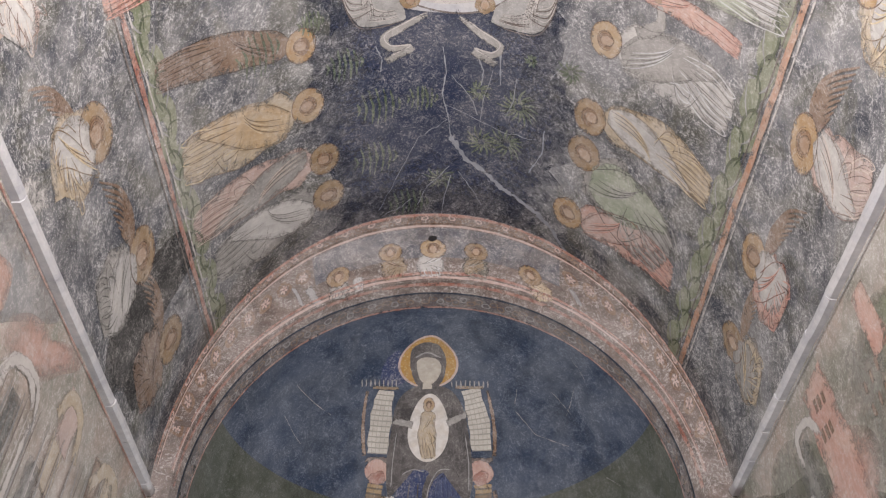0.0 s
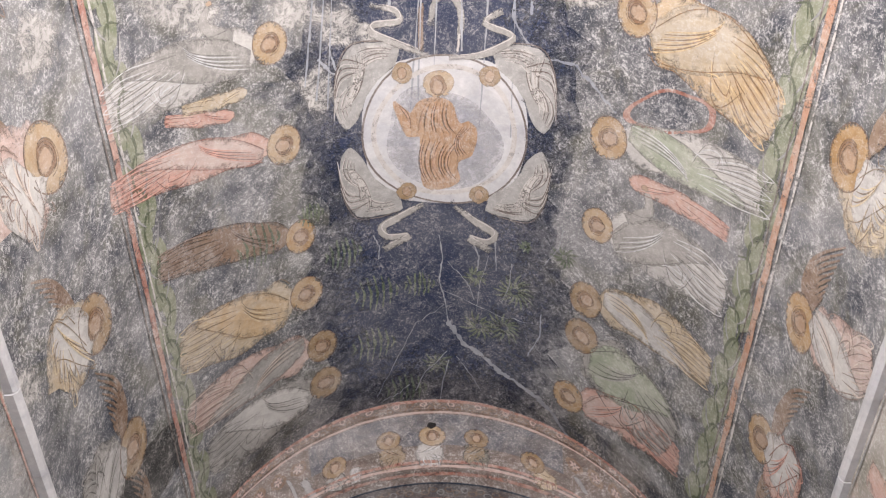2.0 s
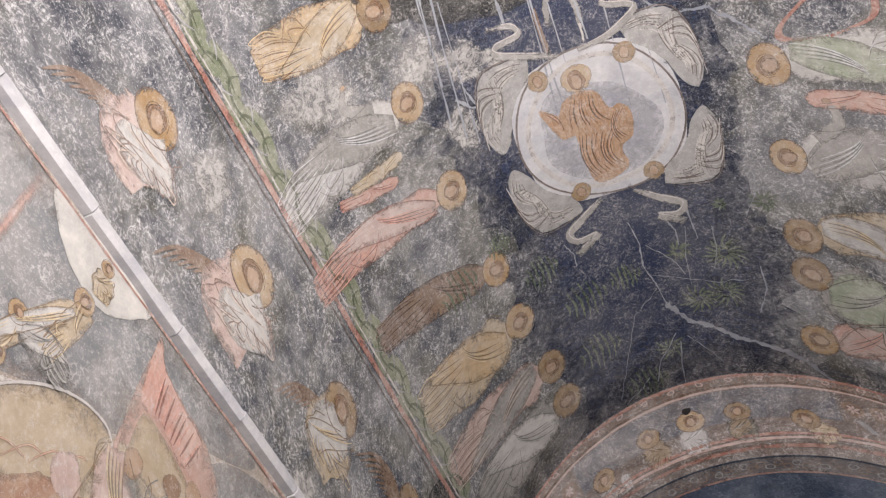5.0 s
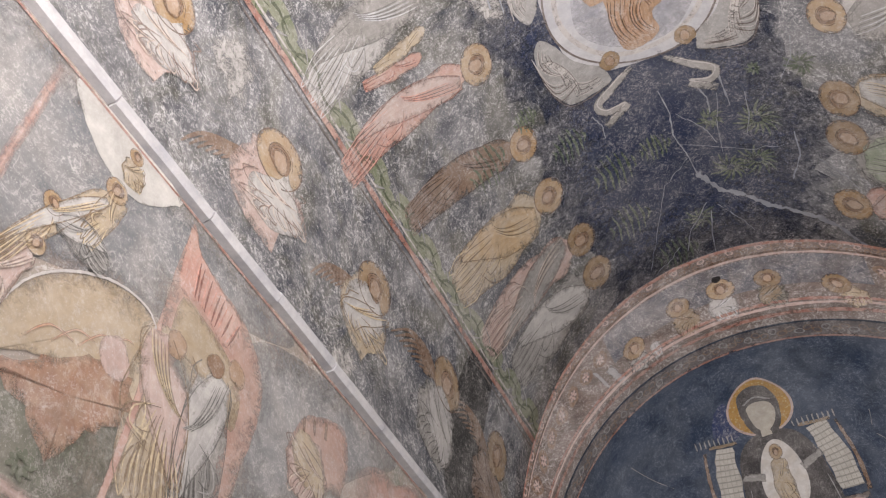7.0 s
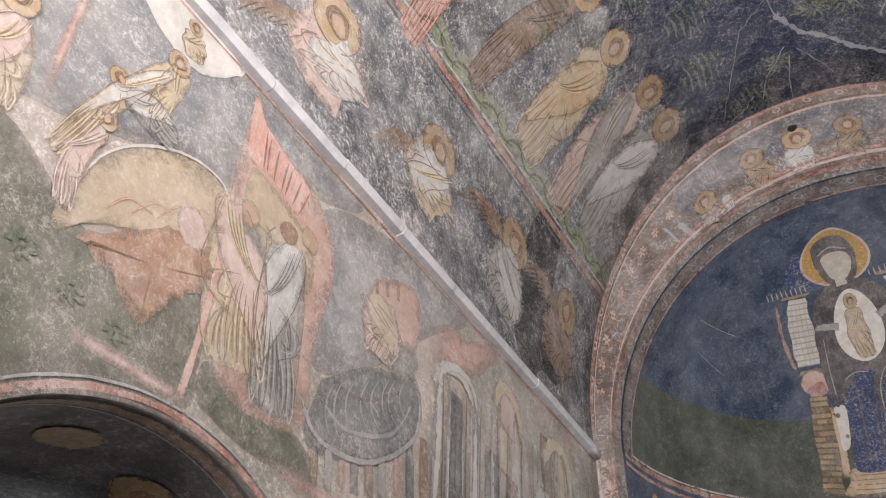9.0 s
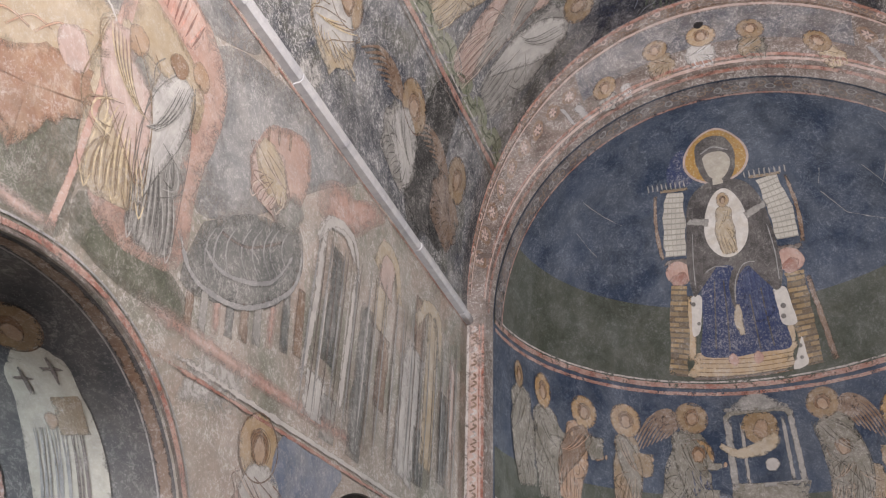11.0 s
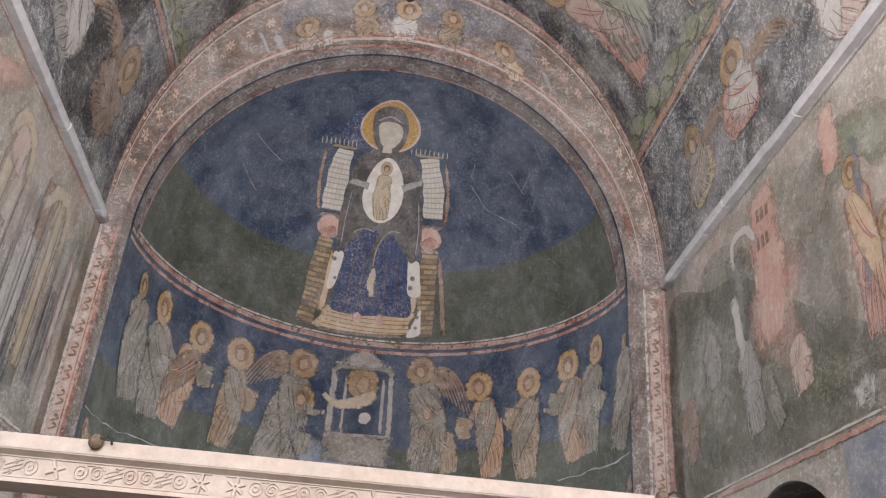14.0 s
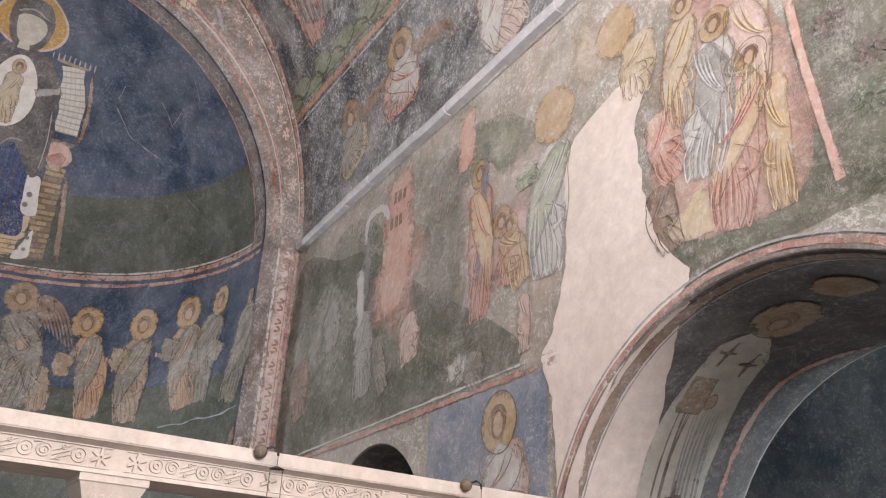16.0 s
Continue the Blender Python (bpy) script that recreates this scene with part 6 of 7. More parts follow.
stroke(on_north, wall_north, "painted_arch", [(5.07, 4.94), (5.14, 5.12), (5.39, 5.26), (5.67, 5.21), (5.8, 4.89)], 0.101, PALE, off=0.004)
stroke(on_north, wall_north, "pink_border", [(1.79, 3.55), (2.14, 3.55), (2.5, 3.55)], 0.086, PINK_WASH, off=0.003)
stroke(on_north, wall_north, "pink_border", [(3.14, 3.51), (3.99, 3.51), (4.95, 3.52), (6.26, 3.54)], 0.125, PINK_WASH, off=0.003)
patch(on_north, wall_north, "pale_wash", (3.97, 3.32), 0.690, 0.228, PLASTER_WASH, towards=(4.62, 3.55), ragged=0.7, off=0.0018)
stroke(on_north, wall_north, "painted_column", [(7.27, 4.88), (7.13, 4.13), (7.05, 3.51)], 0.558, WHITE, off=0.0032)
stroke(on_north, wall_north, "painted_column", [(6.44, 5.61), (6.38, 5.09)], 0.358, ROSE, off=0.0032)
stroke(on_north, wall_north, "painted_column", [(7.73, 5.46), (7.71, 4.55), (7.66, 3.78)], 0.363, CREAM, off=0.0032)
stroke(on_north, wall_north, "painted_column", [(8.19, 4.72), (8.16, 3.73)], 0.276, SLATE_CLOAK, off=0.0032)
stroke(on_north, wall_north, "painted_column", [(7.36, 5.49), (7.36, 4.79)], 0.319, BROWN, off=0.0032)
stroke(on_north, wall_north, "painted_column", [(8.45, 5.22), (8.44, 4.16)], 0.211, ROSE, off=0.0032)
stroke(on_north, wall_north, "painted_column", [(7.45, 4.11), (7.45, 3.56)], 0.315, SLATE_CLOAK, off=0.0032)
stroke(on_north, wall_north, "painted_gable", [(4.98, 4.91), (5.18, 5.16), (5.51, 5.21), (5.74, 5.0)], 0.131, PALE, off=0.004)
stroke(on_north, wall_north, "painted_gable", [(6.14, 5.27), (6.31, 5.54), (6.61, 5.51), (6.75, 5.14)], 0.143, CREAM, off=0.004)
stroke(on_north, wall_north, "painted_gable", [(7.23, 5.17), (7.54, 5.48), (7.92, 5.48), (7.97, 5.03)], 0.162, CREAM, off=0.004)
for material, count, width in ((GREY_LINE, 16, 0.03), (LINE, 14, 0.02), (PALE, 8, 0.022)):
    pleats(on_north, wall_north, "arcade_lines", [(4.95, 5.0), (8.7, 5.5)], [(4.9, 3.5), (8.6, 3.6)], material, count, width, 0.0, 0.0052)
stroke(on_north, wall_north, "painted_border", [(y, 3.34) for y in steps(3.2, 8.9, 16)], 0.05, PALE, 0.004, 0.3)
stroke(on_north, wall_north, "painted_border", [(y, 3.28) for y in steps(3.3, 8.9, 16)], 0.03, RED, 0.004, 0.3)
shape(on_north, wall_north, "blue_field", [(4.72, 1.6), (4.74, 2.4), (4.78, 3.2), (5.2, 3.26), (5.78, 3.26), (5.68, 3.08), (5.4, 2.8), (5.24, 2.4), (5.2, 1.6)], BLUE_WASH, 0.004, 0.004, label="washed blue painted field")
figure(on_north, wall_north, (4.56, 2.4), (4.55, 3.1), 0.67, "rose", 0.219, halo="pale", over="white", oval=1.1)
for grow, w, m in ((0.04, 0.035, RED), (0.08, 0.014, GREY_LINE), (0.01, 0.02, LINE)):
    for place, owner, side in ((on_north, wall_north, -1), (on_south, wall_south, 1)):
        mid, radius, spring = ARCHES[side]
        stroke(place, owner, "arch_border", [(mid - (radius + grow) * math.cos(radians(a)), spring + (radius + grow) * math.sin(radians(a))) for a in steps(10, 170, 24)], w, m, 0.004, 0.3, 2, 1)
# Sheets under both arches; their shade is part of the paint colour.
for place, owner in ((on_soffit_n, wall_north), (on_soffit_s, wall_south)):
    part("shaded_soffit", sheet(place, steps(-90, 130, 44), steps(0.012, 1.48, 8), off=0.005), SOFFIT_PAINT, owner, "painted arch soffit, darkened to carry its shade")
VESTMENT = fresco("white_vestment", (0.44, 0.415, 0.35), (0.37, 0.345, 0.285), wash=0.2, fleck=0.25, size=4, erode=0.35, blend=0.2)


def bishop(place, owner, halo, foot, side):
    """A painted bishop on an arch's soffit, as plain shapes: halo, white vestment, crosses and book. halo and foot: degrees and metres."""
    (u0, v0), (u1, v1) = halo, foot

    def there(f, b):
        """f: share of the way down from the halo, b: metres across."""
        return u0 + (u1 - u0) * f, v0 + (v1 - v0) * f + side * b

    body = shape(place, owner, "painted_figure", [there(0.09, -0.06), there(0.145, -0.17), there(0.19, -0.23), there(0.30, -0.25), there(0.5, -0.29), there(0.75, -0.27), there(1.0, -0.26), there(1.0, 0.26), there(0.75, 0.28), there(0.5, 0.26), there(0.3, 0.21), there(0.19, 0.2), there(0.145, 0.15), there(0.09, 0.06)], VESTMENT, 0.006, 0.004, label="white robed figure in fresco, faded")
    patch(place, body, "halo", halo, 0.205, 0.19, GOLD_DULL, off=0.0066, ragged=0.04, n=36)
    patch(place, body, "halo_rim", halo, 0.212, 0.197, RIM, off=0.007, ragged=0.04, hole=0.95, rings=1, n=36)
    patch(place, body, "hair", there(0.01, 0.0), 0.10, 0.085, HAIR, off=0.0074, ragged=0.12, n=22)
    patch(place, body, "head", there(0.03, 0.0), 0.078, 0.062, SKIN, off=0.0085, ragged=0.1, n=20)
    for f, b in ((0.22, -0.12), (0.2, 0.09), (0.72, -0.03)):
        stroke(place, body, "painted_cross", [there(f - 0.06, b), there(f + 0.06, b + 0.02)], 0.032, LINE, off=0.0088, n=2)
        stroke(place, body, "painted_cross", [there(f - 0.01, b - 0.07), there(f, b + 0.08)], 0.03, LINE, off=0.0088, n=2)
    stroke(place, body, "painted_book", [there(0.30, 0.1), there(0.44, 0.1)], [0.2, 0.2], TAN, off=0.0092)
    patch(place, body, "painted_hand", there(0.38, -0.04), 0.06, 0.05, SKIN, off=0.0096, ragged=0.2, n=16)
    for a, b, c, d, m in ((-0.2, -0.1, -0.24, -0.12, GREY_LINE), (0.05, 0.16, 0.1, 0.22, LINE), (-0.1, 0.05, -0.1, 0.08, GREY_LINE)):
        pleats(place, body, "fold_lines", [there(0.4, a), there(0.4, b)], [there(0.98, c), there(0.98, d)], m, 5, 0.016, 0.02, 0.0082)


bishop(on_soffit_n, wall_north, (17.0, 0.62), (84.0, 0.76), -1)
bishop(on_soffit_s, wall_south, (9.0, 0.64), (84.0, 0.86), -1)
for place, owner in ((on_soffit_n, wall_north), (on_soffit_s, wall_south)):
    stroke(place, owner, "soffit_border", [(a, 0.07) for a in steps(-80, 120, 40)], 0.085, BROWN, 0.0045, 0.1, 2, 2)
    stroke(place, owner, "soffit_border", [(a, 0.125) for a in steps(-80, 120, 40)], 0.012, GREY_LINE, 0.005, 0.2, 2, 1)
    patch(place, owner, "halo", (-8.0, 0.5), 0.17, 0.16, GOLD_DULL, off=0.0066, ragged=0.05, n=30)

# ---- the south wall's fresco ----
field(on_south, wall_south, "bare_plaster", [(4.90, 3.0, 3.2), (4.75, 2.95, 3.62), (4.55, 3.04, 3.72), (4.2, 3.02, 3.73), (3.9, 2.97, 3.74), (3.62, 2.86, 3.82), (3.42, 2.70, 3.9), (3.3, 2.86, 4.0), (3.2, 3.06, 3.98), (3.0, 3.31, 3.9), (2.7, 3.55, 3.87), (2.4, 3.66, 3.86), (2.0, 3.75, 3.86), (1.2, 3.79, 3.88)], BARE, 0.004, 0.015, label="bare white plaster repair")
field(on_soffit_s, wall_south, "bare_plaster", [(14, 0.0, 0.02), (22, 0.0, 0.14), (32, 0.0, 0.30), (45, 0.0, 0.48), (60, 0.0, 0.62), (75, 0.0, 0.64), (90, 0.0, 0.58), (125, 0.0, 0.54)], BARE, 0.004, 0.012, turned=True)
shape(on_south, wall_south, "green_meadow", [(8.9, 5.6), (7.6, 5.3), (6.8, 5.1), (5.6, 4.3), (4.2, 3.4), (5.4, 3.32), (7.0, 3.32), (8.9, 3.4)], MEADOW, 0.0012)
shape(on_south, wall_south, "green_meadow", [(1.92, 4.6), (1.5, 4.6), (0.6, 4.4), (0.5, 3.4), (1.3, 3.3), (1.7, 3.45), (1.9, 3.6)], MEADOW, 0.0012)
shape(on_south, wall_south, "green_meadow", [(2.9, 3.75), (2.3, 3.75), (1.9, 3.7), (1.6, 3.45), (2.3, 3.38), (2.7, 3.4), (3.0, 3.5)], MEADOW, 0.0016)
shape(on_south, wall_south, "crowd_ground", [(2.85, 4.5), (2.7, 5.1), (2.3, 5.2), (2.05, 4.9), (1.9, 4.2), (1.93, 3.65), (2.3, 3.55), (2.75, 3.65), (2.95, 4.05)], PINK_WALL, 0.0018)
figure(on_south, wall_south, (2.2, 4.2), (2.12, 5.0), 0.34, "cream", 0.1, halo="pale", over="rose", lines=10)
figure(on_south, wall_south, (2.68, 4.35), (2.6, 5.15), 0.3, "ochre", 0.1, halo="pale", over="cream", lines=10)
stroke(on_south, wall_south, "painted_house", [(6.3, 5.75), (6.25, 5.05), (6.3, 4.26)], [0.515, 0.628, 0.659], PINK, off=0.003, cols=3)
stroke(on_south, wall_south, "painted_house", [(5.32, 5.56), (5.34, 4.79), (5.43, 3.81)], [0.61, 0.771, 0.833], GREY_GREEN, off=0.003, cols=3)
stroke(on_south, wall_south, "painted_house", [(5.05, 5.77), (5.03, 5.19)], [0.256, 0.309], PINK, off=0.0032)
stroke(on_south, wall_south, "painted_window", [(6.39, 5.3), (6.39, 5.17)], 0.056, BROWN, off=0.005, n=2)
stroke(on_south, wall_south, "painted_window", [(6.3, 5.29), (6.29, 5.16)], 0.065, BROWN, off=0.005, n=2)
stroke(on_south, wall_south, "painted_window", [(6.21, 5.28), (6.2, 5.16)], 0.060, BROWN, off=0.005, n=2)
stroke(on_south, wall_south, "painted_window", [(6.35, 5.57), (6.35, 5.44)], 0.060, BROWN, off=0.005, n=2)
stroke(on_south, wall_south, "painted_window", [(6.26, 5.56), (6.25, 5.43)], 0.067, BROWN, off=0.005, n=2)
stroke(on_south, wall_south, "painted_window", [(6.16, 5.54), (6.16, 5.42)], 0.058, BROWN, off=0.005, n=2)
stroke(on_south, wall_south, "painted_window", [(5.45, 5.17), (5.45, 5.06)], 0.054, BROWN, off=0.005, n=2)
stroke(on_south, wall_south, "painted_window", [(5.31, 5.19), (5.31, 5.08)], 0.050, BROWN, off=0.005, n=2)
stroke(on_south, wall_south, "painted_window", [(5.17, 5.21), (5.18, 5.1)], 0.054, BROWN, off=0.005, n=2)
stroke(on_south, wall_south, "painted_window", [(5.46, 4.98), (5.45, 4.87)], 0.054, BROWN, off=0.005, n=2)
stroke(on_south, wall_south, "painted_window", [(5.31, 4.99), (5.31, 4.88)], 0.054, BROWN, off=0.005, n=2)
stroke(on_south, wall_south, "painted_window", [(5.18, 5.0), (5.18, 4.89)], 0.045, BROWN, off=0.005, n=2)
stroke(on_south, wall_south, "painted_gable", [(6.95, 5.2), (6.95, 5.52), (6.62, 5.51), (6.39, 5.23)], 0.121, PALE, off=0.004)
stroke(on_south, wall_south, "painted_column", [(4.72, 5.31), (4.76, 4.55), (4.82, 4.0)], 0.126, BLUE_PALE, off=0.004)
stroke(on_south, wall_south, "painted_column", [(7.04, 4.98), (6.91, 4.33)], 0.172, WHITE, off=0.004)
stroke(on_south, wall_south, "painted_column", [(6.93, 5.45), (6.86, 4.43)], 0.446, CLOAK, off=0.003)
patch(on_south, wall_south, "halo", (3.85, 5.07), 0.256, 0.220, GOLD_PALE, towards=(3.63, 4.94), off=0.004, ragged=0.1)
patch(on_south, wall_south, "halo", (3.18, 5.35), 0.194, 0.210, GOLD_PALE, towards=(3.02, 5.24), off=0.004, ragged=0.15)
figure(on_south, wall_south, (3.93, 3.87), (3.83, 4.84), 0.47, "white", 0.000, lines=14, over="green")
figure(on_south, wall_south, (4.23, 3.89), (4.49, 4.47), 0.30, "ochre", 0.129, halo="gold", lines=10)
figure(on_south, wall_south, (4.77, 3.8), (4.81, 5.04), 0.36, "pink", 0.130, halo="gold", over="ochre")
figure(on_south, wall_south, (4.37, 3.94), (4.38, 4.4), 0.31, "pink", 0.102, halo="gold")
figure(on_south, wall_south, (4.19, 3.39), (4.2, 3.8), 0.16, "rose", 0.000, lines=4)
figure(on_south, wall_south, (4.17, 4.63), (4.17, 4.77), 0.29, "green", 0.000, lines=4)
figure(on_south, wall_south, (2.54, 3.95), (2.37, 4.85), 0.39, "white", 0.111, halo="pale", over="grey", lines=16)
figure(on_south, wall_south, (2.39, 3.58), (2.16, 4.49), 0.36, "pink", 0.108, halo="gold", over="ochre", lines=14)
figure(on_south, wall_south, (2.07, 3.57), (2.04, 4.31), 0.20, "ochre", 0.000, lines=10)
figure(on_south, wall_south, (2.74, 4.04), (2.85, 4.52), 0.30, "pink", 0.000, lines=10)
figure(on_south, wall_south, (3.01, 4.74), (2.97, 5.2), 0.35, "cream", 0.000, lines=10)
figure(on_south, wall_south, (2.8, 3.61), (2.87, 4.03), 0.26, "brown", 0.000, lines=6)
patch(on_south, wall_south, "ochre_patch", (2.6, 3.72), 0.197, 0.132, OCHRE, towards=(2.42, 3.64), ragged=0.6)
stroke(on_south, wall_south, "pink_band", [(1.9, 4.68), (1.86, 4.19), (1.78, 3.56)], 0.050, PINK, off=0.004)
stroke(on_south, wall_south, "painted_house", [(1.66, 4.43), (1.7, 3.87)], [0.319, 0.35], GREY_GREEN, off=0.0028, cols=3)
star_bush(on_south, wall_south, (1.7, 4.39), 0.11, 11, LINE)
star_bush(on_south, wall_south, (1.53, 4.11), 0.11, 9, LINE)
star_bush(on_south, wall_south, (1.58, 3.89), 0.11, 9, BUSH)
figure(on_south, wall_south, (6.76, 3.63), (6.93, 4.45), 0.46, "grey", 0.000, lines=8)
figure(on_south, wall_south, (5.85, 3.73), (5.94, 4.16), 0.37, "rose", 0.000, lines=6)
figure(on_south, wall_south, (7.64, 4.29), (7.78, 4.8), 0.50, "grey", 0.000, lines=5)
figure(on_south, wall_south, (6.3, 3.58), (6.56, 4.12), 0.25, "drab", 0.000, lines=5)
figure(on_south, wall_south, (4.77, 3.25), (4.81, 3.55), 0.27, "drab", 0.000, lines=5)
figure(on_south, wall_south, (8.32, 3.71), (8.44, 4.37), 0.55, "brown", 0.000, lines=5)
patch(on_south, wall_south, "green_ground", (7.76, 4.45), 0.913, 0.798, GREY_GREEN, towards=(6.88, 4.21), ragged=0.4, off=0.0024)
patch(on_south, wall_south, "pale_wash", (4.98, 3.46), 0.464, 0.170, PLASTER_WASH, towards=(4.53, 3.35), ragged=0.9, off=0.0026)
patch(on_south, wall_south, "faded_paint", (7.21, 4.54), 1.422, 0.820, GREEN_WASH, towards=(5.85, 4.13), off=0.0014, ragged=0.7)
patch(on_south, wall_south, "faded_paint", (8.01, 4.26), 0.937, 0.925, GREEN_WASH, towards=(7.1, 4.04), off=0.0014, ragged=0.7)
patch(on_south, wall_south, "faded_paint", (5.87, 3.54), 1.006, 0.303, GREEN_WASH, towards=(4.89, 3.32), off=0.0014, ragged=0.7)
patch(on_south, wall_south, "faded_paint", (4.67, 5.23), 0.519, 0.320, GREEN_WASH, towards=(4.21, 4.99), off=0.0014, ragged=0.7)
patch(on_south, wall_south, "faded_paint", (2.15, 4.03), 0.309, 0.373, PINK_WASH, towards=(1.88, 3.88), off=0.0014, ragged=0.7)
patch(on_south, wall_south, "faded_paint", (1.72, 3.73), 0.296, 0.245, GREEN_WASH, towards=(1.46, 3.59), off=0.0014, ragged=0.7)
patch(on_south, wall_south, "faded_paint", (2.55, 4.62), 0.364, 0.292, CREAM_WASH, towards=(2.24, 4.43), off=0.0014, ragged=0.7)
patch(on_south, wall_south, "faded_paint", (6.24, 4.58), 0.697, 0.465, PINK_WASH, towards=(5.58, 4.36), off=0.0014, ragged=0.7)
patch(on_south, wall_south, "faded_paint", (4.41, 4.32), 0.368, 0.370, PINK_WASH, towards=(4.07, 4.18), off=0.0014, ragged=0.7)
patch(on_south, wall_south, "faded_paint", (3.41, 5.36), 0.397, 0.240, CREAM_WASH, towards=(3.08, 5.14), off=0.0014, ragged=0.7)
stroke(on_south, wall_south, "painted_border", [(y, 3.24) for y in steps(3.85, 8.9, 16)], 0.055, RED, 0.004, 0.3)
stroke(on_south, wall_south, "painted_border", [(y, 3.30) for y in steps(3.85, 8.9, 16)], 0.022, PALE, 0.004, 0.4)
part("blue_field", sheet(on_south, steps(3.95, 5.45, 8), steps(1.2, 3.21, 6), off=0.004), BLUE_WASH, wall_south, "washed blue painted field")
figure(on_south, wall_south, (4.45, 2.19), (4.48, 2.96), 0.59, "rose", 0.210, halo="pale", over="white")
stroke(on_soffit_n, wall_north, "soffit_line", [(6.9, 1.40), (24.3, 1.25), (41.8, 1.22), (80.0, 1.22)], 0.05, RED, off=0.005)
stroke(on_soffit_s, wall_south, "soffit_line", [(6.9, 1.44), (24.3, 1.2), (41.8, 1.2), (63.7, 1.26)], 0.058, RED, off=0.005)

# ---- ledges at the vault's springing ----
LIMEWASH = fresco("grey_limewash", (0.50, 0.49, 0.49), (0.38, 0.38, 0.40), worn=0.6, wash=0.4, fleck=0.3, size=3)
BRONZE = fresco("old_bronze", (0.16, 0.11, 0.06), (0.09, 0.06, 0.04), worn=0.3)
IRON = fresco("black_iron", (0.02, 0.02, 0.02), worn=0.2)


def tube(bm, points, radius, n=8):
    """A round bar through points."""
    rings = []
    for k, p in enumerate(points):
        way = (Vector(points[min(k + 1, len(points) - 1)]) - Vector(points[max(k - 1, 0)])).normalized()
        side = way.orthogonal().normalized()
        up = way.cross(side)
        r = radius[k] if isinstance(radius, (list, tuple)) else radius
        rings.append([bm.verts.new(Vector(p) + (side * math.cos(a) + up * math.sin(a)) * r) for a in (2 * math.pi * j / n for j in range(n))])
    for r0, r1 in zip(rings, rings[1:]):
        for j in range(n):
            face = bm.faces.new((r0[j], r0[(j + 1) % n], r1[(j + 1) % n], r1[j]))
            face.smooth = True
    bm.faces.new(rings[0][::-1])
    bm.faces.new(rings[-1])
    return bm


def ledge(side, name, seed):
    """A rounded ledge of limewashed timbers laid end to end along the wall."""
    pick = random.Random(seed)
    top = new(name)
    tagged(top, "narrow limewashed timber ledge at the vault's springing", "ledge", kind="structure")
    y = -3.0
    while y < 8.97:
        end = min(y + pick.uniform(0.55, 1.05), 8.98)
        drop = pick.uniform(-0.008, 0.008)
        bm = bmesh.new()
        out = 0.085 + pick.uniform(-0.008, 0.008)
        profile = ((0.0, -0.062), (out * 0.75, -0.058), (out, -0.025), (out, 0.018), (out * 0.7, 0.045), (0.0, 0.062))
        rows = []
        for v in (y + 0.004, (y + end) / 2, end - 0.004):
            sag = pick.uniform(-0.004, 0.004)
            rows.append([bm.verts.new((wall_x(v, side) - side * a, v, 5.985 + b + drop + sag)) for a, b in profile])
        for r0, r1 in zip(rows, rows[1:]):
            for k in range(5):
                bm.faces.new((r0[k], r0[k + 1], r1[k + 1], r1[k]))
        for r in (rows[0], rows[-1]):
            bm.faces.new(r)
        bmesh.ops.recalc_face_normals(bm, faces=bm.faces)
        part("timber", bm, LIMEWASH, top)
        y = end
    return top


ledge(-1, "ledge_north", 3)
ledge(1, "ledge_south", 5)
stroke(on_north, wall_north, "red_line", [(y, 5.885) for y in steps(-2, 8.95, 20)], 0.022, RED, 0.004, 0.4, 2, 1)
stroke(on_south, wall_south, "red_line", [(y, 5.885) for y in steps(-2, 8.95, 20)], 0.018, GREY_LINE, 0.004, 0.4, 2, 1)

# ---- the choir screen ----
BEAM_Y, BEAM_TOP = 3.70, 2.362
BAYS = (-1.89, -0.54, 0.81, 2.16)
X0, X1 = wall_x(BEAM_Y, -1) + 0.02, wall_x(BEAM_Y, 1) - 0.02
beam = new("choir_screen_beam")
tagged(beam, "carved cream limestone beam of the choir screen", "beam")
bm = box(bmesh.new(), X0, X1, BEAM_Y, BEAM_Y + 0.36, BEAM_TOP - 0.068, BEAM_TOP, 0.006)
part("cornice", bm, STONE, beam, "smooth pale cornice slab")
bm = bmesh.new()
profile = ((0.02, -0.068), (0.055, -0.085), (0.055, -0.175), (0.035, -0.178), (0.03, -0.196), (0.33, -0.196), (0.33, -0.068))
ends = [[bm.verts.new((x, BEAM_Y + a, BEAM_TOP + b)) for a, b in profile] for x in (X0, X1)]
for k in range(len(profile)):
    j = (k + 1) % len(profile)
    bm.faces.new((ends[0][k], ends[0][j], ends[1][j], ends[1][k]))
bm.faces.new(ends[0])
bm.faces.new(ends[1])
bmesh.ops.recalc_face_normals(bm, faces=bm.faces)
part("frieze_block", bm, STONE, beam)


def on_frieze(u, v, off=0.0):
    return Vector((u, BEAM_Y + 0.055 - off, BEAM_TOP - 0.13 + v))


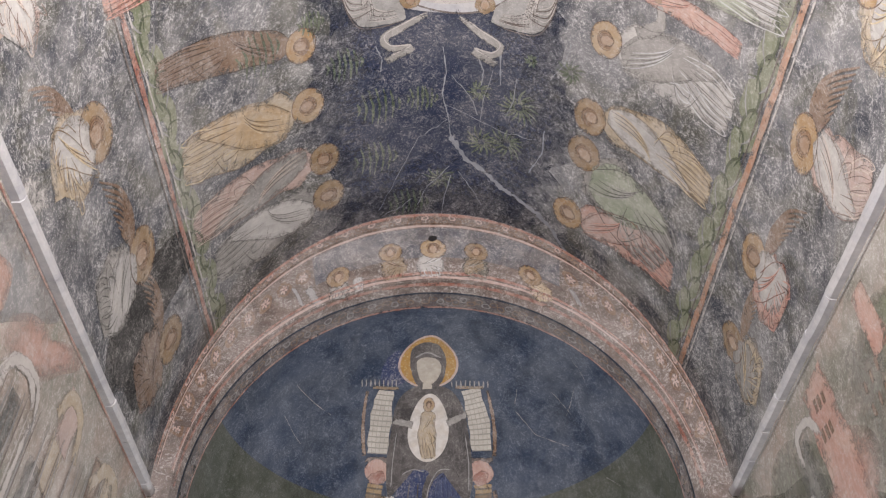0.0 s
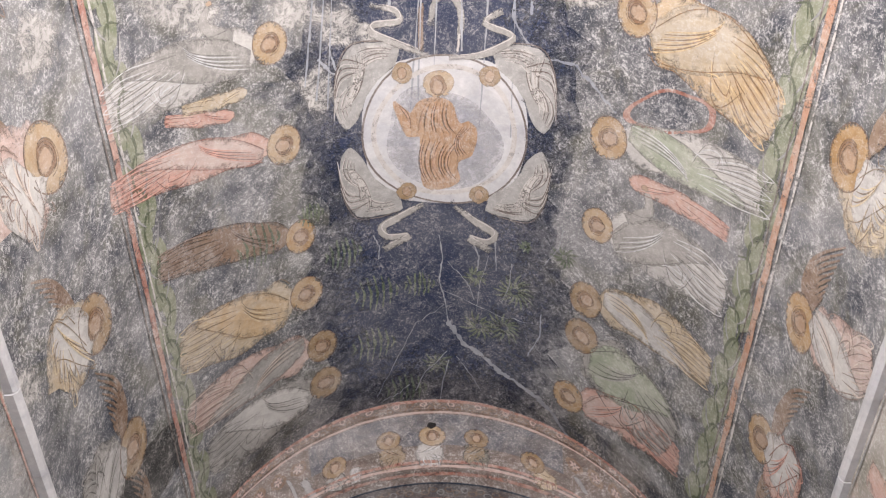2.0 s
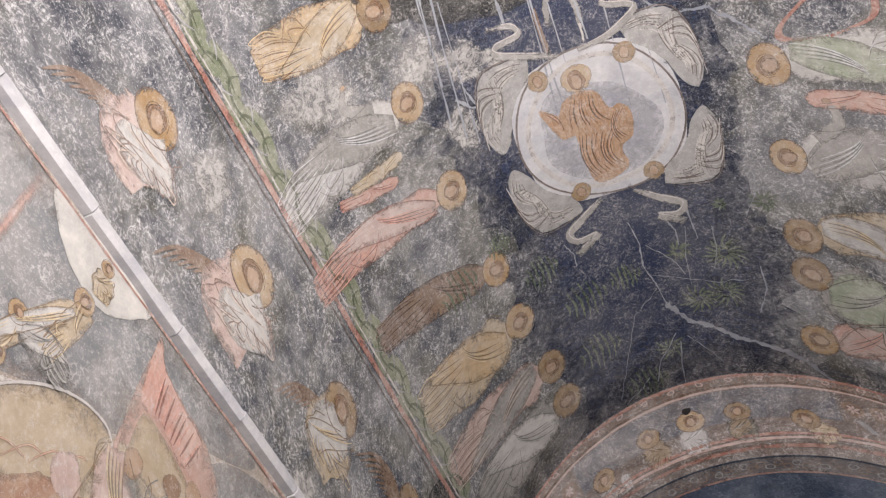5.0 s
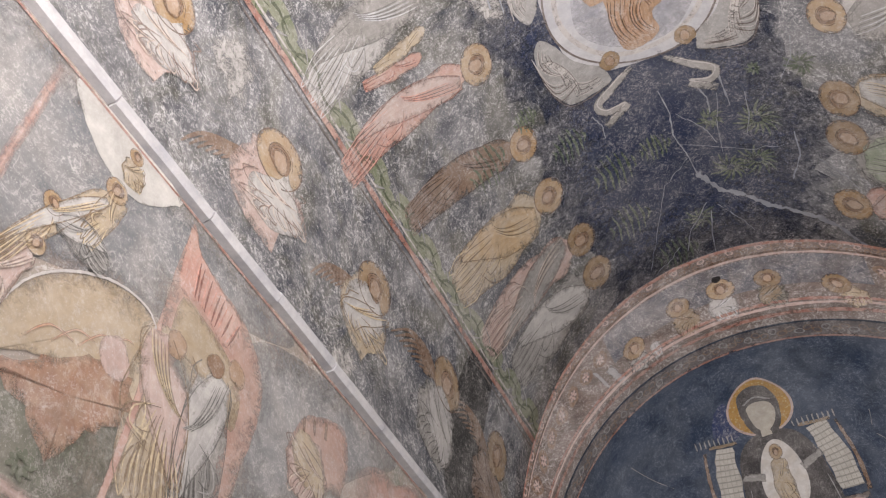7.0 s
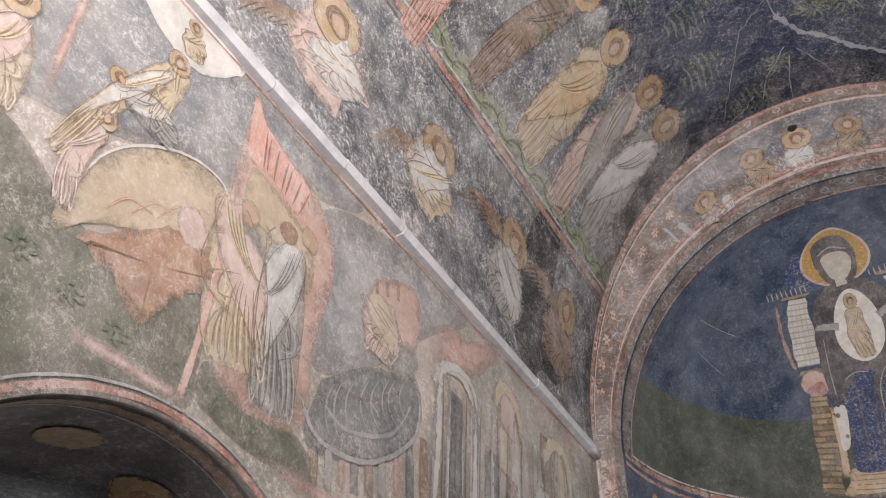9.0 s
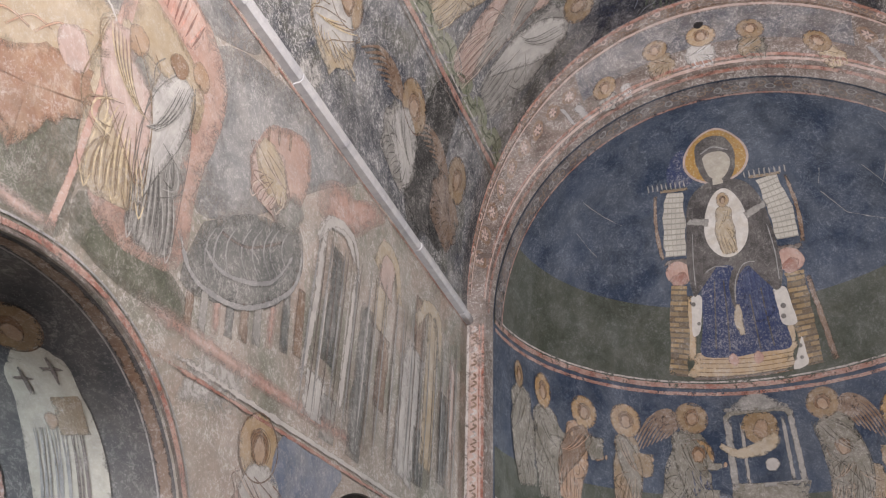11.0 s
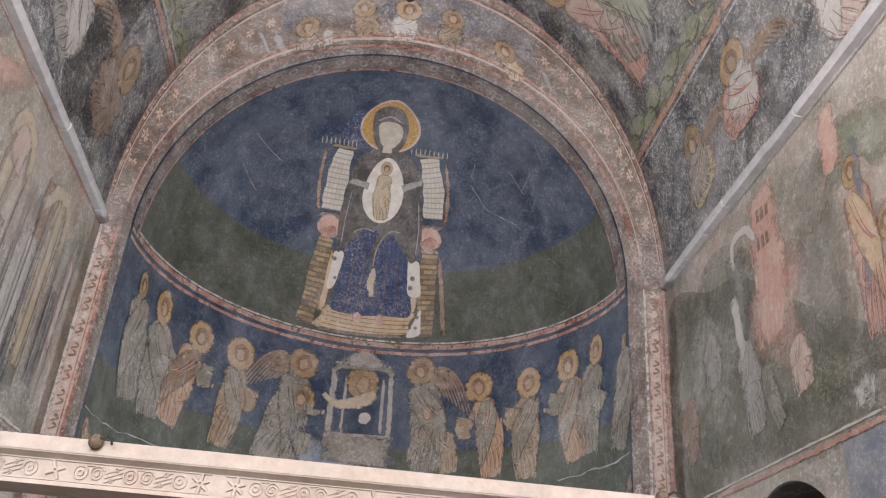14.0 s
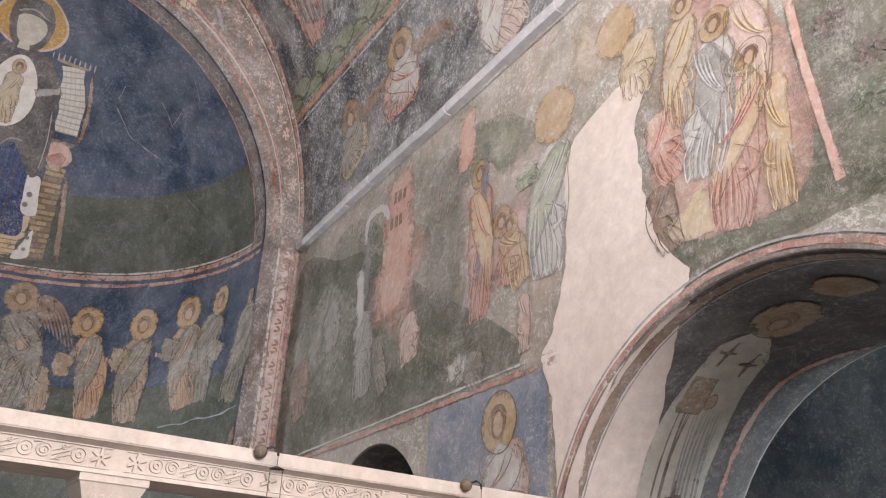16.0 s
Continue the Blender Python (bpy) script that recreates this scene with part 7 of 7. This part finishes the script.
def relief(bm, points, width, height=0.010):
    """A raised carved strand on the frieze."""
    pts = smooth_path([(x, z, 0) for x, z in points], 4)
    rows = []
    for k, (x, z, _) in enumerate(pts):
        x0, z0, _ = pts[max(k - 1, 0)]
        x1, z1, _ = pts[min(k + 1, len(pts) - 1)]
        d = math.hypot(x1 - x0, z1 - z0) or 1
        nx, nz = -(z1 - z0) / d, (x1 - x0) / d
        rows.append([bm.verts.new(on_frieze(x + nx * f * width, z + nz * f * width, h)) for f, h in ((-0.5, -0.001), (-0.28, height), (0.28, height), (0.5, -0.001))])
    for r0, r1 in zip(rows, rows[1:]):
        for k in range(3):
            bm.faces.new((r0[k], r0[k + 1], r1[k + 1], r1[k]))


def ring_points(x, z, r, n=12, a0=0.0, turns=1.0, shrink=0.0):
    return [(x + r * (1 - shrink * k / n) * math.cos(a0 + turns * 2 * math.pi * k / n), z + r * (1 - shrink * k / n) * math.sin(a0 + turns * 2 * math.pi * k / n)) for k in range(n + 1)]


def rosette(bm, x, petals):
    for k in range(petals):
        a = 2 * math.pi * k / petals + 0.39
        c, s = math.cos(a), math.sin(a)
        relief(bm, [(x + 0.006 * c, 0.006 * s), (x + 0.022 * c, 0.022 * s), (x + 0.040 * c, 0.040 * s)], 0.02, 0.013)
    relief(bm, ring_points(x, 0, 0.009, 8), 0.01, 0.014)


edges = [X0] + list(BAYS) + [X1]
for a, b in zip(edges, edges[1:]):
    rim = bmesh.new()
    for z in (-0.042, 0.042):
        relief(rim, [(a + 0.03, z), ((a + b) / 2, z), (b - 0.03, z)], 0.008)
    part("frieze_border", rim, STONE, beam)
    for x, petals in ((a + 0.075, 6), (b - 0.075, 6), ((a + b) / 2, 4)):
        bm = bmesh.new()
        rosette(bm, x, petals)
        part("rosette", bm, STONE, beam)
    count = max(2, round((b - a - 0.3) / 0.066))
    for k in range(count):
        x = a + 0.16 + (b - a - 0.32) * k / (count - 1)
        if abs(x - (a + b) / 2) < 0.06:
            continue
        bm = bmesh.new()
        if k % 3 == 0:
            relief(bm, ring_points(x, 0, 0.028), 0.009)
            relief(bm, ring_points(x, 0, 0.011, 8), 0.009)
        elif k % 3 == 1:
            relief(bm, ring_points(x, 0, 0.032, 18, 0.4, 2.0, 0.8), 0.008)
            relief(bm, [(x - 0.045, 0.03), (x - 0.02, 0.033), (x + 0.005, 0.033)], 0.008)
        else:
            for z in (-0.018, 0.0, 0.018):
                relief(bm, [(x - 0.035, z - 0.014), (x, z), (x + 0.035, z + 0.014)], 0.008)
            for z in (-0.02, 0.02):
                relief(bm, ring_points(x + z * 0.4, z * 1.1, 0.008, 8), 0.006)
        part("carved_knot", bm, STONE, beam)

for x in BAYS:
    column = new("screen_column")
    tagged(column, "slim cream stone column with a flaring block capital", "column", "columns of the choir screen")
    bm = bmesh.new()
    z1 = BEAM_TOP - 0.196
    rows = []
    for z, w in ((z1 - 0.20, 0.075), (z1 - 0.17, 0.08), (z1 - 0.035, 0.135), (z1 - 0.03, 0.142), (z1, 0.142)):
        rows.append([bm.verts.new((x + a * w, BEAM_Y + 0.18 + b * w, z)) for a, b in ((-1, -1), (1, -1), (1, 1), (-1, 1))])
    for r0, r1 in zip(rows, rows[1:]):
        for k in range(4):
            bm.faces.new((r0[k], r0[(k + 1) % 4], r1[(k + 1) % 4], r1[k]))
    bm.faces.new(rows[0][::-1])
    bm.faces.new(rows[-1])
    part("capital", bm, STONE, column)
    bm = bmesh.new()
    for k in range(5):
        px = x - 0.07 + 0.035 * k
        for s in (-1, 1):
            pts = [(px, BEAM_Y + 0.062 + 0.01 * 0, z1 - 0.075), (px + 0.012 * s, BEAM_Y + 0.072, z1 - 0.092), (px + 0.004 * s, BEAM_Y + 0.082, z1 - 0.11)]
            tube(bm, pts, 0.006, 5)
    part("capital_carving", bm, STONE, column)
    bm = tube(bmesh.new(), [(x, BEAM_Y + 0.18, z) for z in (0.0, 0.08, 0.085, 1.0, z1 - 0.19)], [0.12, 0.12, 0.085, 0.085, 0.075], 20)
    part("shaft", bm, STONE, column)

for x in (-2.19, -1.06, 1.40, 2.54):
    hook = new("lamp_bracket")
    tagged(hook, "small bronze ball bracket with a curled iron hook on the beam", "bracket", "brackets on the beam")
    bm = bmesh.new()
    bmesh.ops.create_uvsphere(bm, u_segments=14, v_segments=10, radius=0.032, matrix=Matrix.Translation((x, BEAM_Y - 0.022, BEAM_TOP - 0.012)))
    tube(bm, [(x, BEAM_Y - 0.02, BEAM_TOP - 0.01), (x, BEAM_Y + 0.01, BEAM_TOP - 0.03)], 0.014)
    part("ball", bm, BRONZE, hook)
    arc_pts = [(x + 0.02, BEAM_Y - 0.04, BEAM_TOP), (x + 0.045, BEAM_Y - 0.05, BEAM_TOP + 0.012), (x + 0.07, BEAM_Y - 0.055, BEAM_TOP + 0.0), (x + 0.075, BEAM_Y - 0.055, BEAM_TOP - 0.025)]
    part("curl", tube(bmesh.new(), arc_pts, 0.006, 6), IRON, hook)
    if x > 1:
        lamp = new("hanging_lamp")
        tagged(lamp, "small dark oil lamp hanging on thin chains", "lamp", "hanging lamps")
        lx, ly, lz = x + 0.075, BEAM_Y - 0.055, BEAM_TOP - 0.085
        part("smoke_cap", tube(bmesh.new(), [(lx, ly, lz + 0.012), (lx, ly, lz)], [0.008, 0.035], 14), IRON, lamp)
        part("hanger", tube(bmesh.new(), [(lx, ly, BEAM_TOP - 0.02), (lx, ly, lz + 0.01)], 0.0018, 5), IRON, lamp)
        for s in (-1, 1):
            part("chain", tube(bmesh.new(), [(lx + 0.03 * s, ly, lz), (lx + 0.034 * s, ly, lz - 0.3)], 0.0018, 5), IRON, lamp)
        part("bowl", tube(bmesh.new(), [(lx, ly, lz - 0.29), (lx, ly, lz - 0.33), (lx, ly, lz - 0.37)], [0.045, 0.05, 0.02], 14), BRONZE, lamp)

# Apse window seen under the beam: bright round-headed panes in a dark frame.
GLOW = bpy.data.materials.new("daylit_glass")
GLOW.use_nodes = True
GLOW.node_tree.nodes["Principled BSDF"].inputs["Emission Color"].default_value = (0.45, 0.72, 1.0, 1)
GLOW.node_tree.nodes["Principled BSDF"].inputs["Emission Strength"].default_value = 3.0
window = new("window_1")
tagged(window, "round-headed apse window with bright daylit panes", "window", kind="structure")
bm = bmesh.new()
sheet(on_apse, steps(-9.5, 9.5, 12), steps(1.6, 2.7, 4), off=0.03, bm=bm)
part("window_frame", bm, WALL_DARK, window)
for k in range(5):
    a = -7.2 + 3.6 * k
    patch(on_apse, window, "pane", (a, 3.02 + 0.22 * math.cos(radians(a * 11))), 0.09, 0.11, GLOW, off=0.012, ragged=0.1, n=16)
for k in range(5):
    for j in range(4):
        patch(on_apse, window, "pane", (-7.2 + 3.6 * k, 2.74 - 0.27 * j), 0.08, 0.12, GLOW, off=0.014, ragged=0.05, n=14)
